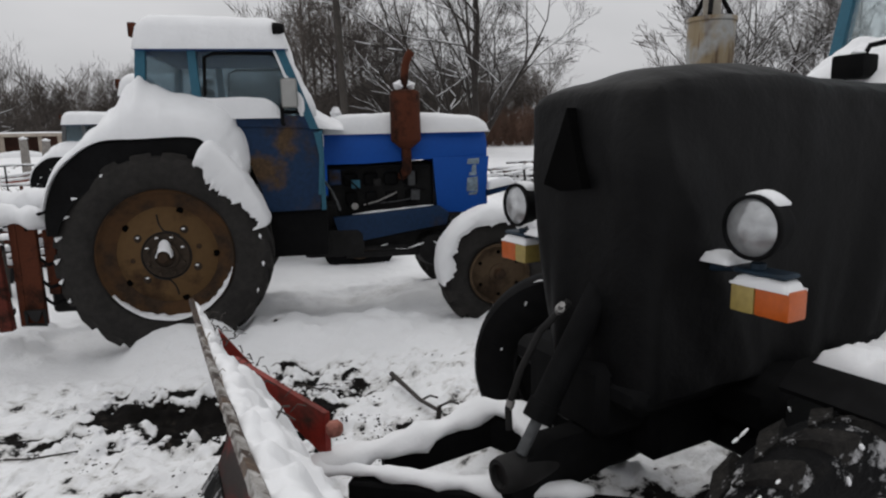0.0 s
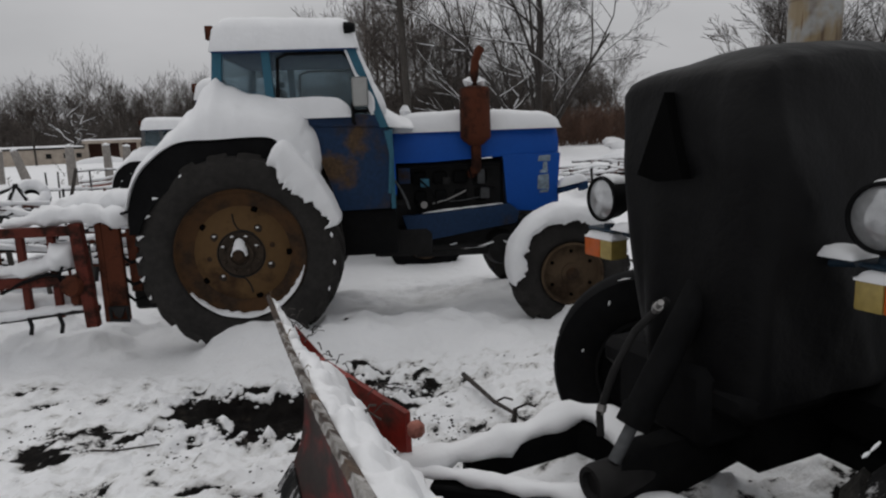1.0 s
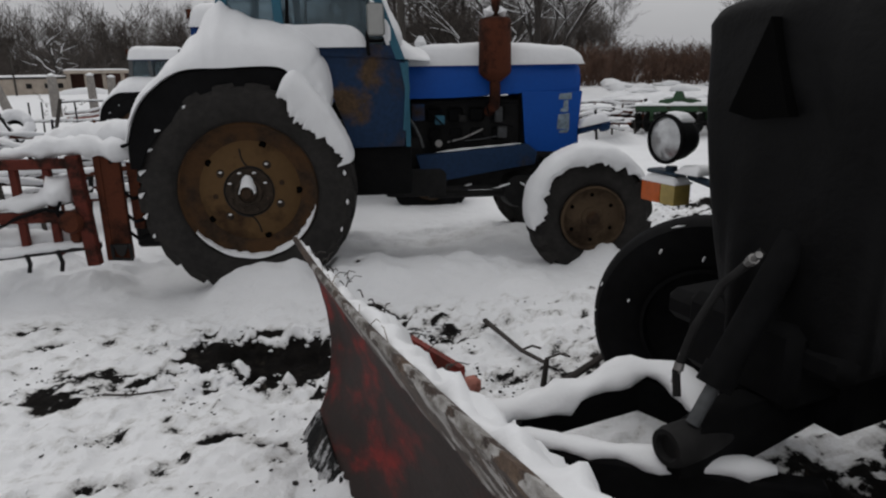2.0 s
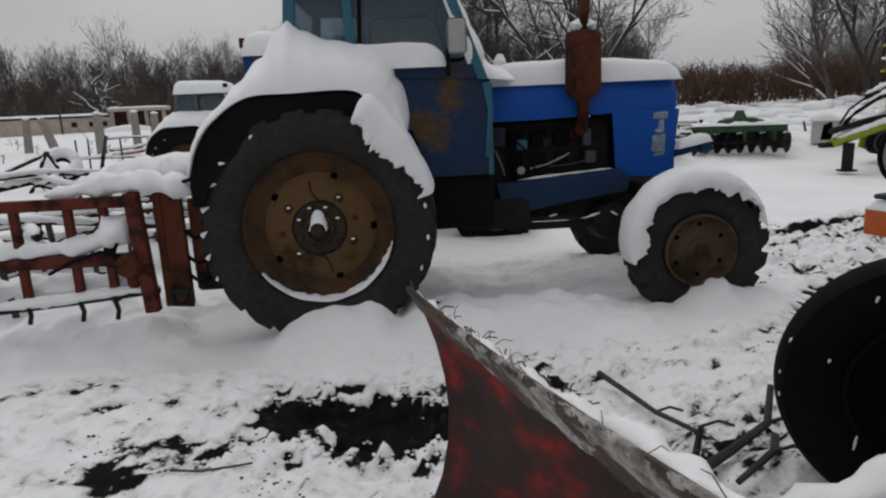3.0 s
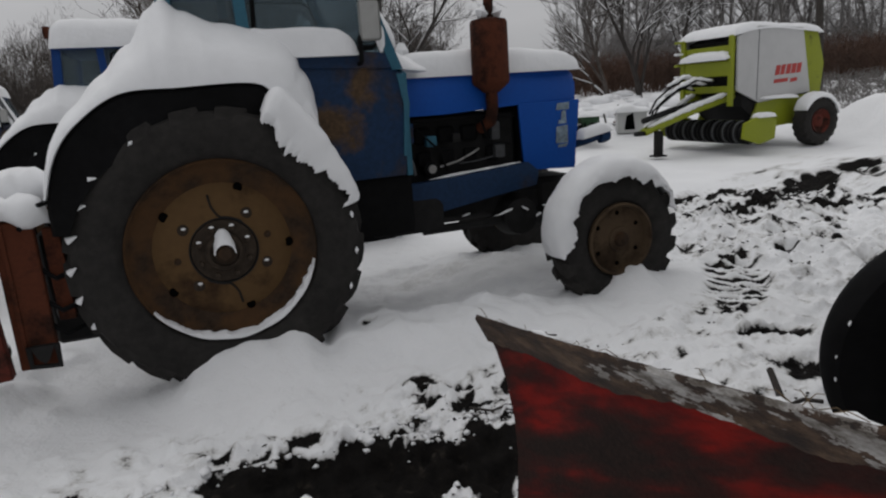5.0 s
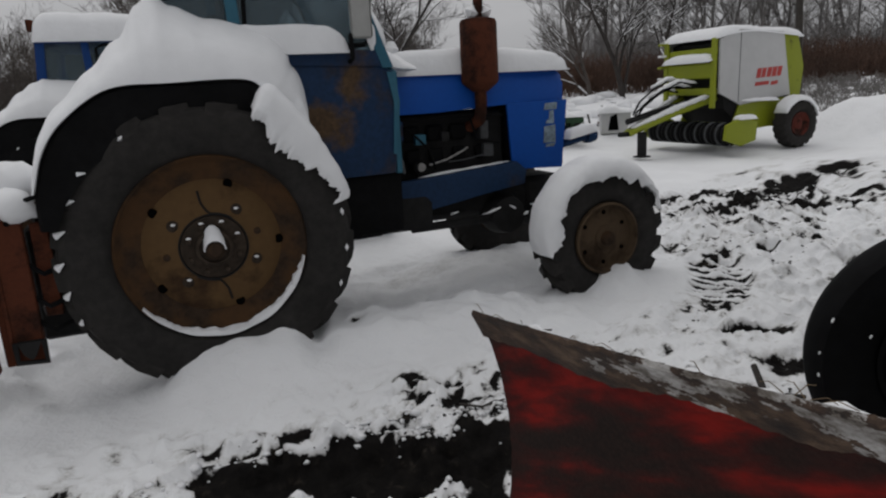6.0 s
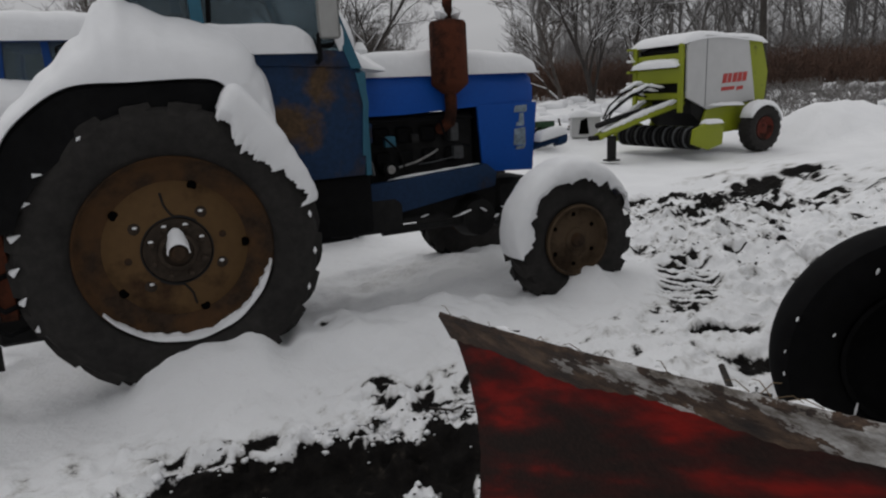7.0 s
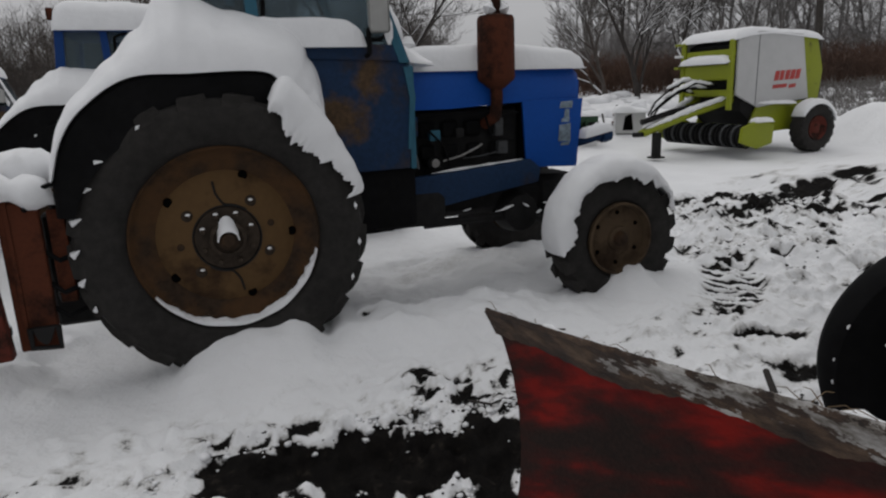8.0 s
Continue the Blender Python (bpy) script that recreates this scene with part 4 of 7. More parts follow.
        ob = part("side_window", bm, GLASS, t, "dusty side window pane")
        ob.visible_shadow = False
        bm = bmesh.new()
        inner = (ya + yb) / 2
        add_tube(bm, [(0.31, inner, 1.79), (0.33, inner, 2.15), (0.40, inner, 2.18), (0.80, inner, 2.18), (0.86, inner, 2.14), (0.99, inner, 1.78), (0.96, inner, 1.75), (0.35, inner, 1.76), (0.31, inner, 1.79)], 0.013, 8, False)
        part("window_gasket", bm, BLACK, t)
    bm = bmesh.new()
    add_prism(bm, [(1.085, 1.66), (0.875, 2.2), (0.881, 2.2), (1.091, 1.66)], "y", y0 + 0.05, y1 - 0.05)
    ob = part("windscreen", bm, GLASS, t, "slanted windscreen")
    ob.visible_shadow = False
    bm = bmesh.new()
    add_prism(bm, [(-0.15, 1.72), (-0.10, 2.2), (-0.094, 2.2), (-0.144, 1.72)], "y", y0 + 0.05, y1 - 0.05)
    ob = part("rear_window", bm, GLASS, t)
    ob.visible_shadow = False
    bm = bmesh.new()
    add_box(bm, (-0.13, C, 1.36), (0.05, 1.0, 0.74), 0.01)
    part("rear_wall", bm, BLUE, t)
    bm = bmesh.new()
    add_box(bm, (0.385, C, 2.235), (1.06, 2 * (C - y0) + 0.06, 0.075), 0.03, segments=2)
    part("roof", bm, BLUE_NAVY, t, "teal cab roof under snow")
    part("snow_cover", snow_bm(flat_top(-0.145, 0.93, y0 - 0.045, y1 + 0.045, 2.228), lambda u, v: 0.225 + 0.02 * math.sin(2.5 * u + 0.5) - 0.02 * u, 40, 40, 0.012, seed + 13, 4, 0.13, 0.02), SNOW, t, "thick slab of snow on the cab roof", sharp=70)
    bm = bmesh.new()
    add_box(bm, (0.42, C + 0.1, 1.50), (0.42, 0.46, 0.12), 0.05, segments=2)
    add_box(bm, (0.20, C + 0.1, 1.76), (0.10, 0.44, 0.46), 0.045, segments=2)
    part("seat", bm, BLACK, t, "black driver's seat")
    bm = bmesh.new()
    add_lathe(bm, [(0.19, -0.012), (0.205, 0), (0.19, 0.012), (0.18, 0)], pose(0.83, C + 0.1, 1.72, 70, 0, 0) @ pose(0, 0, 0, 0, 0, 0), 28, closed=True)
    add_tube(bm, [(0.83, C + 0.1, 1.72), (0.98, C + 0.1, 1.35)], 0.02, 8)
    part("steering_wheel", bm, BLACK, t)
    for x, z, y in ((-0.155, 2.33, y0 + 0.08), (0.875, 2.33, y0 - 0.01)):
        bm = bmesh.new()
        if x < 0:
            add_box(bm, (x, y, z + 0.02), (0.055, 0.07, 0.10), 0.012, segments=2)
            add_tube(bm, [(x + 0.02, y, z - 0.02), (x + 0.03, y, z - 0.09)], 0.010, 6)
        else:
            add_lathe(bm, [(0, -0.04), (0.03, -0.035), (0.042, 0.0), (0.045, 0.04), (0, 0.042)], pose(x, y, z + 0.02, 0, 0, 80), 20)
            add_tube(bm, [(x, y, z - 0.01), (x, y, z - 0.09)], 0.010, 6)
        part("work_lamp", bm, RUST if x < 0 else BLACK, t, "small rusty roof lamp" if x < 0 else "small black roof lamp")
    part("snow_cover", snow_bm(lambda u, v: ((1.0 + 0.11 * u - 0.18 * v, y0 + 0.0 + 0.10 * u, 1.72 + 0.49 * v), (0.55, -0.35, 0.5)), lambda u, v: 0.05 * (1.15 - v), 10, 26, 0.012, seed + 17, 9, 0.25), SNOW, t, "snow clinging to the front post", sharp=70)
    part("snow_cover", snow_bm(lambda u, v: ((0.18 + 0.68 * u, y0 - 0.045 + 0.075 * v, 1.712), (0, 0, 1)), lambda u, v: 0.135 + 0.02 * math.sin(2.6 * u + 0.6), 36, 10, 0.010, seed + 19, 5, 0.22), SNOW, t, "snow on the window ledge", sharp=70)
    part("snow_cover", snow_bm(lambda u, v: ((1.02 + 0.30 * u, y0 + 0.02 + 0.10 * u + (2 * C - 0.44 - 0.20 * u) * v, 1.64 - 0.03 * u), (0.3, 0, 1)), lambda u, v: 0.03 + 0.15 * (1 - u) ** 1.3 + 0.02 * math.sin(8 * v) * u, 20, 40, 0.022, seed + 23, 6, 0.2), SNOW, t, "snow drift in front of the windscreen", sharp=70)
    # mirror on its arm
    bm = bmesh.new()
    add_box(bm, (0.925, 0.12, 1.885), (0.12, 0.035, 0.215), 0.03, segments=3)
    mir = part("mirror", bm, MIRROR, t, "grey rear-view mirror")
    part("mirror_arm", tube_bm([(0.87, y0 + 0.02, 1.66), (0.865, 0.13, 1.67), (0.865, 0.125, 1.80), (0.90, 0.125, 1.83)], 0.014, 8), BLACK, mir)

    # hood
    bm = bmesh.new()
    ys = [(1.16, 0.33), (2.05, 0.29), (2.53, 0.255)]
    rows = []
    for x, hw in [(1.155, 0.335), (1.5, 0.32), (2.06, 0.295), (2.48, 0.265), (2.535, 0.245), (2.55, 0.20)]:
        drop = 0.0 if x < 2.5 else 0.03 if x < 2.54 else 0.09
        low = 1.335 if x < 2.0 else 1.36
        ring = [(-hw, low), (-hw - 0.004, 1.5 - drop), (-hw + 0.02, 1.575 - drop), (-hw + 0.075, 1.605 - drop), (-hw * 0.4, 1.625 - drop), (hw * 0.4, 1.625 - drop), (hw - 0.075, 1.605 - drop), (hw - 0.02, 1.575 - drop), (hw + 0.004, 1.5 - drop), (hw, low)]
        rows.append([bm.verts.new((x, C + a, b)) for a, b in ring])
    for p, q in zip(rows, rows[1:]):
        for j in range(len(p) - 1):
            bm.faces.new((p[j], p[j + 1], q[j + 1], q[j]))
    bm.faces.new(rows[0])
    bm.faces.new(rows[-1][::-1])
    for j in [0]:
        for p, q in zip(rows, rows[1:]):
            bm.faces.new((p[-1], p[0], q[0], q[-1]))
    part("hood", bm, BLUE, t, "bright blue engine hood")
    for side in (-1, 1):
        bm = bmesh.new()
        add_prism(bm, [(2.055, 1.37), (2.09, 0.905), (2.50, 0.885), (2.545, 1.37)], "y", C + side * 0.285 - 0.012, C + side * 0.285 + 0.012, 0.008)
        part("side_panel", bm, BLUE, t, "bright blue front side panel")
    bm = bmesh.new()
    add_prism(bm, [(C - 0.245, 0.9), (C - 0.25, 1.50), (C + 0.25, 1.50), (C + 0.245, 0.9)], "x", 2.515, 2.54, 0.01)
    for k in range(9):
        add_box(bm, (2.545, C, 0.97 + 0.055 * k), (0.012, 0.40, 0.018), 0.003)
    part("radiator_grille", bm, BLUE, t, "blue radiator grille")
    part("snow_cover", snow_bm(flat_top(1.14, 2.545, C - 0.335, C + 0.335, 1.592, (0.0, 0.0)), lambda u, v: 0.125 + 0.02 * math.sin(4 * u) + 0.012 * math.sin(11 * v), 60, 24, 0.010, seed + 29, 5, 0.14, 0.012), SNOW, t, "rounded snow layer on the hood", sharp=70)
    bm = bmesh.new()
    lumpy_tube(bm, [(1.26, C - 0.22, 1.70), (1.27, C - 0.21, 1.80)], [0.085, 0.05], seed + 5, 10, 0.3, 1.0)
    part("snow_lump", bm, SNOW, t, "round lump of snow")
    # engine
    bm = bmesh.new()
    add_box(bm, (1.62, C, 1.10), (0.90, 0.40, 0.46), 0.02)
    add_box(bm, (1.62, C, 0.84), (1.02, 0.34, 0.16), 0.03)
    add_box(bm, (2.22, C, 1.12), (0.18, 0.44, 0.46), 0.02)
    engine = part("engine", bm, DARK, t, "dark oily engine block")
    for k in range(4):
        bm = bmesh.new()
        add_box(bm, (1.36 + 0.17 * k, C - 0.225, 1.20), (0.12, 0.05, 0.11), 0.015)
        add_box(bm, (1.36 + 0.17 * k, C - 0.24, 1.05), (0.10, 0.04, 0.10), 0.012)
        part("cylinder_cover", bm, BLACK, engine)
    for x, z, s, mm in ((1.40, 1.165, (0.075, 0.05, 0.07), TEAL), (1.58, 1.175, (0.06, 0.05, 0.06), DARK), (1.87, 1.20, (0.06, 0.06, 0.12), GREY_DIM), (1.90, 1.06, (0.075, 0.05, 0.09), GREY_DIM), (1.23, 1.23, (0.10, 0.05, 0.13), BLUE_DULL)):
        bm = bmesh.new()
        add_box(bm, (x, C - 0.28, z), s, 0.012, segments=2)
        part("engine_fitting", bm, mm, engine, "small grey-blue cast fitting")
    bm = bmesh.new()
    add_lathe(bm, [(0, -0.06), (0.045, -0.06), (0.05, -0.045), (0.05, 0.05), (0, 0.05)], pose(1.38, C - 0.26, 0.985), 20)
    part("oil_filter", bm, BLACK, engine)
    bm = bmesh.new()
    add_lathe(bm, [(0, -0.02), (0.028, -0.02), (0.03, 0.0), (0, 0.005)], pose(1.385, C - 0.315, 0.985), 16)
    part("filter_cap", bm, STEEL, engine)
    part("fuel_line", tube_bm([(1.46, C - 0.28, 0.99), (1.58, C - 0.31, 1.02), (1.70, C - 0.31, 1.07), (1.74, C - 0.30, 1.09)], 0.007, 8), STEEL, engine, "bare metal pipe")
    part("fuel_line", tube_bm([(1.60, C - 0.29, 1.00), (1.72, C - 0.31, 1.01), (1.86, C - 0.30, 1.03)], 0.005, 8), GREY_DIM, engine, "bare metal pipe")
    part("hose", tube_bm([(1.15, C - 0.33, 1.20), (1.20, C - 0.38, 1.12), (1.24, C - 0.36, 1.03), (1.26, C - 0.33, 0.96)], 0.011, 8), GREY, engine, "grey hose")
    for pts in ([(1.18, C - 0.3, 1.31), (1.35, C - 0.31, 1.29), (1.62, C - 0.30, 1.30), (2.02, C - 0.3, 1.29)], [(1.30, C - 0.30, 1.25), (1.45, C - 0.32, 1.10), (1.50, C - 0.30, 0.96)], [(1.76, C - 0.30, 1.30), (1.80, C - 0.33, 1.14), (1.98, C - 0.31, 1.10)]):
        part("cable", tube_bm(pts, 0.007, 6), BLACK, engine)
    bm = bmesh.new()
    add_prism(bm, [(1.20, 0.90), (1.34, 0.905), (2.10, 0.965), (2.18, 0.90), (2.16, 0.80), (1.90, 0.765), (1.36, 0.68), (1.26, 0.69)], "y", C - 0.34, C - 0.28, 0.012)
    part("frame_rail", bm, DOOR, t, "blue side rail below the engine")
    bm = bmesh.new()
    lumpy_tube(bm, [(1.36, C - 0.31, 0.915), (1.6, C - 0.31, 0.935), (2.05, C - 0.31, 0.968)], [0.010, 0.016, 0.012], seed, 8, 0.8, 0.5)
    part("snow_dusting", bm, SNOW, t, "thin line of snow")
    bm = bmesh.new()
    add_box(bm, (1.55, C, 0.68), (1.5, 0.34, 0.22), 0.05)
    add_box(bm, (1.20, C - 0.20, 0.68), (0.5, 0.30, 0.24), 0.06, segments=2)
    add_lathe(bm, [(0, -0.16), (0.13, -0.14), (0.16, 0), (0.13, 0.14), (0, 0.16)], pose(2.05, C - 0.16, 0.58), 16)
    add_tube(bm, [(1.3, C - 0.3, 0.57), (1.9, C - 0.24, 0.56), (2.4, C - 0.2, 0.54)], 0.030, 8)
    part("underbody", bm, DARK, t, "dark underbody with drive shaft")
    rnd = random.Random(seed + 2)
    for k in range(9):
        bm = bmesh.new()
        x, y, z = rnd.uniform(0.75, 2.2), C - rnd.uniform(0.28, 0.36), rnd.uniform(0.57, 0.72)
        lumpy_tube(bm, [(x, y, z), (x + rnd.uniform(0.03, 0.10), y, z + rnd.uniform(-0.03, 0.03))], [0.014, 0.022], k, 7, 0.7, 0.6)
        part("snow_bit", bm, SNOW, t)
    # front axle
    bm = bmesh.new()
    add_box(bm, (2.42, C, 0.64), (0.34, 0.36, 0.36), 0.04)
    add_box(bm, (2.45, C, 0.47), (0.13, 1.30, 0.13), 0.03)
    for s in (-1, 1):
        add_box(bm, (2.47, C + s * 0.60, 0.50), (0.14, 0.14, 0.30), 0.03)
    add_box(bm, (1.9, C, 0.66), (0.8, 0.26, 0.14), 0.03)
    part("front_axle", bm, DARK, t, "dark front axle beam")
    part("steering_rod", tube_bm([(2.30, C - 0.60, 0.52), (2.16, C - 0.22, 0.58), (1.98, C, 0.62)], 0.018, 8), DARK, t)
    bm = bmesh.new()
    lumpy_tube(bm, [(2.20, C - 0.52, 0.60), (2.30, C - 0.62, 0.57)], [0.03, 0.045], 3, 10, 0.5, 0.7)
    part("snow_lump", bm, SNOW, t)
    # exhaust with a snow-topped silencer
    bm = bmesh.new()
    add_lathe(bm, [(0.0, 0.0), (0.05, 0.0), (0.118, 0.055), (0.125, 0.075), (0.122, 0.44), (0.112, 0.46), (0.04, 0.475), (0, 0.475)], pose(1.825, 0.50, 1.455, 90, 0, 0) @ pose(0, 0, 0), 28)
    muff = part("exhaust", bm, RUST, t, "rust-brown silencer and exhaust pipe")
    bm = bmesh.new()
    add_tube(bm, [(1.825, 0.50, 1.92), (1.828, 0.50, 2.02), (1.838, 0.50, 2.12), (1.865, 0.50, 2.19), (1.89, 0.50, 2.225)], [0.033, 0.033, 0.033, 0.034, 0.035], 14, False)
    part("exhaust_pipe", bm, RUST, muff, "bent rusty pipe")
    part("manifold_pipe", tube_bm([(1.825, 0.50, 1.47), (1.828, 0.50, 1.36), (1.83, 0.54, 1.27), (1.80, 0.64, 1.22)], 0.042, 12), RUST, muff)
    for s in (-1, 1):
        bm = bmesh.new()
        lumpy_tube(bm, [(1.825 + s * 0.062, 0.49, 1.925), (1.825 + s * 0.05, 0.49, 1.96), (1.825 + s * 0.035, 0.49, 2.0)], [0.058, 0.045, 0.018], s + 4, 10, 0.2, 1.0)
        part("snow_cap", bm, SNOW, muff, "small snow cap")
    # worn white lettering plate on the front panel, as plain bars
    for z, h, wdt, dx in ((1.33, 0.05, 0.11, 0.005), (1.268, 0.065, 0.04, 0.012), (1.222, 0.028, 0.07, 0.0), (1.135, 0.125, 0.105, -0.006), (1.055, 0.025, 0.08, 0.0)):
        bm = bmesh.new()
        rag = [0.2 * noise.noise(Vector((z * 9, q, seed))) for q in range(4)]
        add_prism(bm, [(2.40 + dx - wdt * (0.5 + rag[0] * 0.5), z - h / 2), (2.40 + dx + wdt * (0.45 + rag[1]), z - h * (0.5 + rag[2] * 0.6)), (2.40 + dx + wdt * (0.5 + rag[3] * 0.7), z + h / 2), (2.40 + dx - wdt * 0.4, z + h * (0.4 + rag[1]))], "y", C - 0.3015, C - 0.2975)
        part("worn_decal", bm, DECAL, t, "worn white decal bars")
    # small lamp bracket at the front corner, heaped with snow
    bm = bmesh.new()
    add_tube(bm, [(2.50, C - 0.2, 1.03), (2.60, C - 0.30, 1.07), (2.70, C - 0.33, 1.10)], 0.028, 8)
    add_lathe(bm, [(0, -0.05), (0.04, -0.045), (0.055, 0.0), (0.055, 0.03), (0, 0.035)], pose(2.72, C - 0.33, 1.10, 0, 0, 80), 20)
    lamp = part("headlamp", bm, BLUE_DULL, t, "small blue lamp on a bracket")
    part("snow_cap", snow_bm(lambda u, v: ((2.52 + 0.22 * u, C - 0.38 + 0.14 * v - 0.04 * u, 1.09 + 0.05 * u), (0, 0, 1)), lambda u, v: 0.065, 12, 10, 0.01, 5, 12, 0.4), SNOW, lamp, sharp=70)
    return t


blue_tractor("weathered blue farm tractor with rusty wheels, deep in snow", pose(0, 0, 0), 0, 1.0)
blue_tractor("blue farm tractor standing behind another, snow on roof and mudguards", pose(-0.97, 3.0, -0.14), 40, 0.25, tyre_mat=TYRE_BLACK, TEAL=BLUE_NAVY)
blue_tractor("far blue tractor under snow beside the yard fence", pose(-3.85, 9.3, -0.30, 0, 0, 6), 80, 0.1, tyre_mat=TYRE_BLACK, TEAL=GREY)

# ---- the tarped tractor with its dozer blade ----
T2 = pose(1.863, -2.773, 0, 0, 0, -161.45)  # local x: ahead, y: to its left, origin below the tarp's front right corner


def lamp_unit(parent, y, amber_out, dz=0.0):
    """A round headlamp with an indicator below, on a bracket."""
    lamp = part("headlamp", bmesh.new(), BLACK, parent)
    bm = bmesh.new()
    add_lathe(bm, [(0.0, 0.105), (0.03, 0.102), (0.056, 0.082), (0.072, 0.046), (0.080, 0.0), (0.086, -0.012), (0.084, -0.022), (0.076, -0.024), (0.074, -0.012)], pose(-0.14, y, 1.285 + dz, 0, 0, 90), 36)
    bm.to_mesh(lamp.data)
    for p in lamp.data.polygons:
        p.use_smooth = True
    lamp["label"] = "round black headlamp"
    bm = bmesh.new()
    add_lathe(bm, [(0.075, -0.014), (0.053, -0.028), (0.027, -0.034), (0.0, -0.036)], pose(-0.14, y, 1.285 + dz, 0, 0, 90), 36)
    part("lens", bm, LENS, lamp, "clear ribbed lens")
    part("snow_cap", snow_bm(lambda u, v: ((-0.20 + 0.065 * u, y + 0.081 * math.cos(radians(50 + 80 * v)), 1.284 + dz + 0.081 * math.sin(radians(50 + 80 * v))), (0, 0, 1)), lambda u, v: 0.012, 6, 12, 0.004, y, 30, 0.3), SNOW, lamp, sharp=70)
    bm = bmesh.new()
    add_tube(bm, [(-0.16, y, 1.19 + dz), (-0.16, y, 1.165 + dz)], 0.02, 10)
    add_box(bm, (-0.165, y + 0.02 * amber_out, 1.168 + dz), (0.07, 0.15, 0.014), 0.006)
    s = -amber_out
    add_tube(bm, [(-0.17, y + 0.08 * s, 1.165 + dz), (-0.16, y + 0.20 * s, 1.15 + dz), (-0.14, y + 0.30 * s, 1.10 + dz), (-0.14, y + 0.33 * s, 0.92 + dz)], 0.013, 8)
    part("bracket", bm, BRACKET, lamp, "dull blue bracket")
    part("snow_cap", snow_bm(lambda u, v: ((-0.22 + 0.10 * u, y + (0.06 + 0.10 * v) * s, 1.18 + dz), (0, 0, 1)), lambda u, v: 0.024, 8, 12, 0.008, y + 2, 25, 0.3), SNOW, lamp, sharp=70)
    bm = bmesh.new()
    add_box(bm, (-0.165, y + 0.03 * amber_out - 0.050 * amber_out, 1.098 + dz), (0.075, 0.070, 0.080), 0.010, segments=2)
    box = part("indicator", bm, YELLOW, parent, "two-coloured indicator lamp, yellow and amber")
    bm = bmesh.new()
    add_box(bm, (-0.165, y + 0.03 * amber_out + 0.034 * amber_out, 1.098 + dz), (0.074, 0.096, 0.079), 0.010, segments=2)
    part("amber_lens", bm, AMBER, box, "amber plastic lens")
    part("snow_cap", snow_bm(lambda u, v: ((-0.205 + 0.08 * u, y + 0.025 * amber_out - 0.082 + 0.165 * v, 1.135 + dz), (0, 0, 1)), lambda u, v: 0.026, 6, 14, 0.004, y + 4, 25, 0.3), SNOW, box, sharp=70)


def tarp_bm():
    """One cloth over the hood, hanging down in front and on both sides, in loose folds."""
    bm = bmesh.new()
    rim = [(-2.15, -0.03, 0), (-0.06, -0.03, 0), (0.0, -0.012, 0), (0.028, 0.03, 0), (0.03, 0.46, 0), (0.0, 0.535, 0), (-0.10, 0.56, 0), (-2.15, 0.60, 0)]
    nu, nv = 220, 46
    rows = []
    for i in range(nu + 1):
        p, way = along(rim, i / nu)
        out = Vector((-way.y, way.x, 0)).normalized()
        if out.dot(p - Vector((-0.8, 0.27, 0))) < 0:
            out = -out
        core = Vector((min(-0.22, max(-2.15, p.x)), 0.28, 0))
        corner = math.exp(-((p.x - 0.0) / 0.16) ** 2 - ((p.y + 0.02) / 0.16) ** 2)
        row = []
        for j in range(nv + 1):
            v = j / nv
            if v < 0.3:
                f = v / 0.3
                q = core.lerp(p, f)
                q.z = 1.735 + 0.028 * math.exp(-(((q.x + 0.42) / 0.30) ** 2)) - 0.022 * smooth(-0.5, -1.6, q.x) - 0.065 * f**3.2 - 0.03 * corner * f + 0.014 * noise.noise(Vector((q.x * 5, q.y * 5, 3.1))) + 0.016 * f * abs(noise.noise(Vector((q.x * 9, q.y * 6, 7.7))))
            else:
                f = (v - 0.3) / 0.7
                hem = 0.80 + 0.10 * noise.noise(Vector((p.x * 2.1, p.y * 2.1, 1.0)))
                q = p.copy()
                q.z = 1.67 - 0.03 * corner + (hem - 1.67) * f + 0.014 * noise.noise(Vector((p.x * 5, p.y * 5, 3.1))) * (1 - f)
                s = i / nu * 16
                fold = 0.6 * noise.noise(Vector((s * 0.9, f * 0.8, 0))) + 0.5 * noise.noise(Vector((s * 2.3 + f, f * 1.1, 5)))
                crease = max(0.0, 1 - abs(s - 8.6 - 1.6 * f) / 0.55) + 0.8 * max(0.0, 1 - abs(s - 6.3 + 0.8 * f) / 0.4)
                q += out * (0.025 * min(1, f * 4) + fold * (0.016 + 0.075 * f) + 0.040 * crease * min(1.0, f * 5))
                q.y += 0.22 * f * max(0.0, min(1.0, (0.27 - p.y) / 0.30))
            row.append(bm.verts.new(q))
        rows.append(row)
    for p, q in zip(rows, rows[1:]):
        for j in range(nv):
            bm.faces.new((p[j], p[j + 1], q[j + 1], q[j]))
    return bm


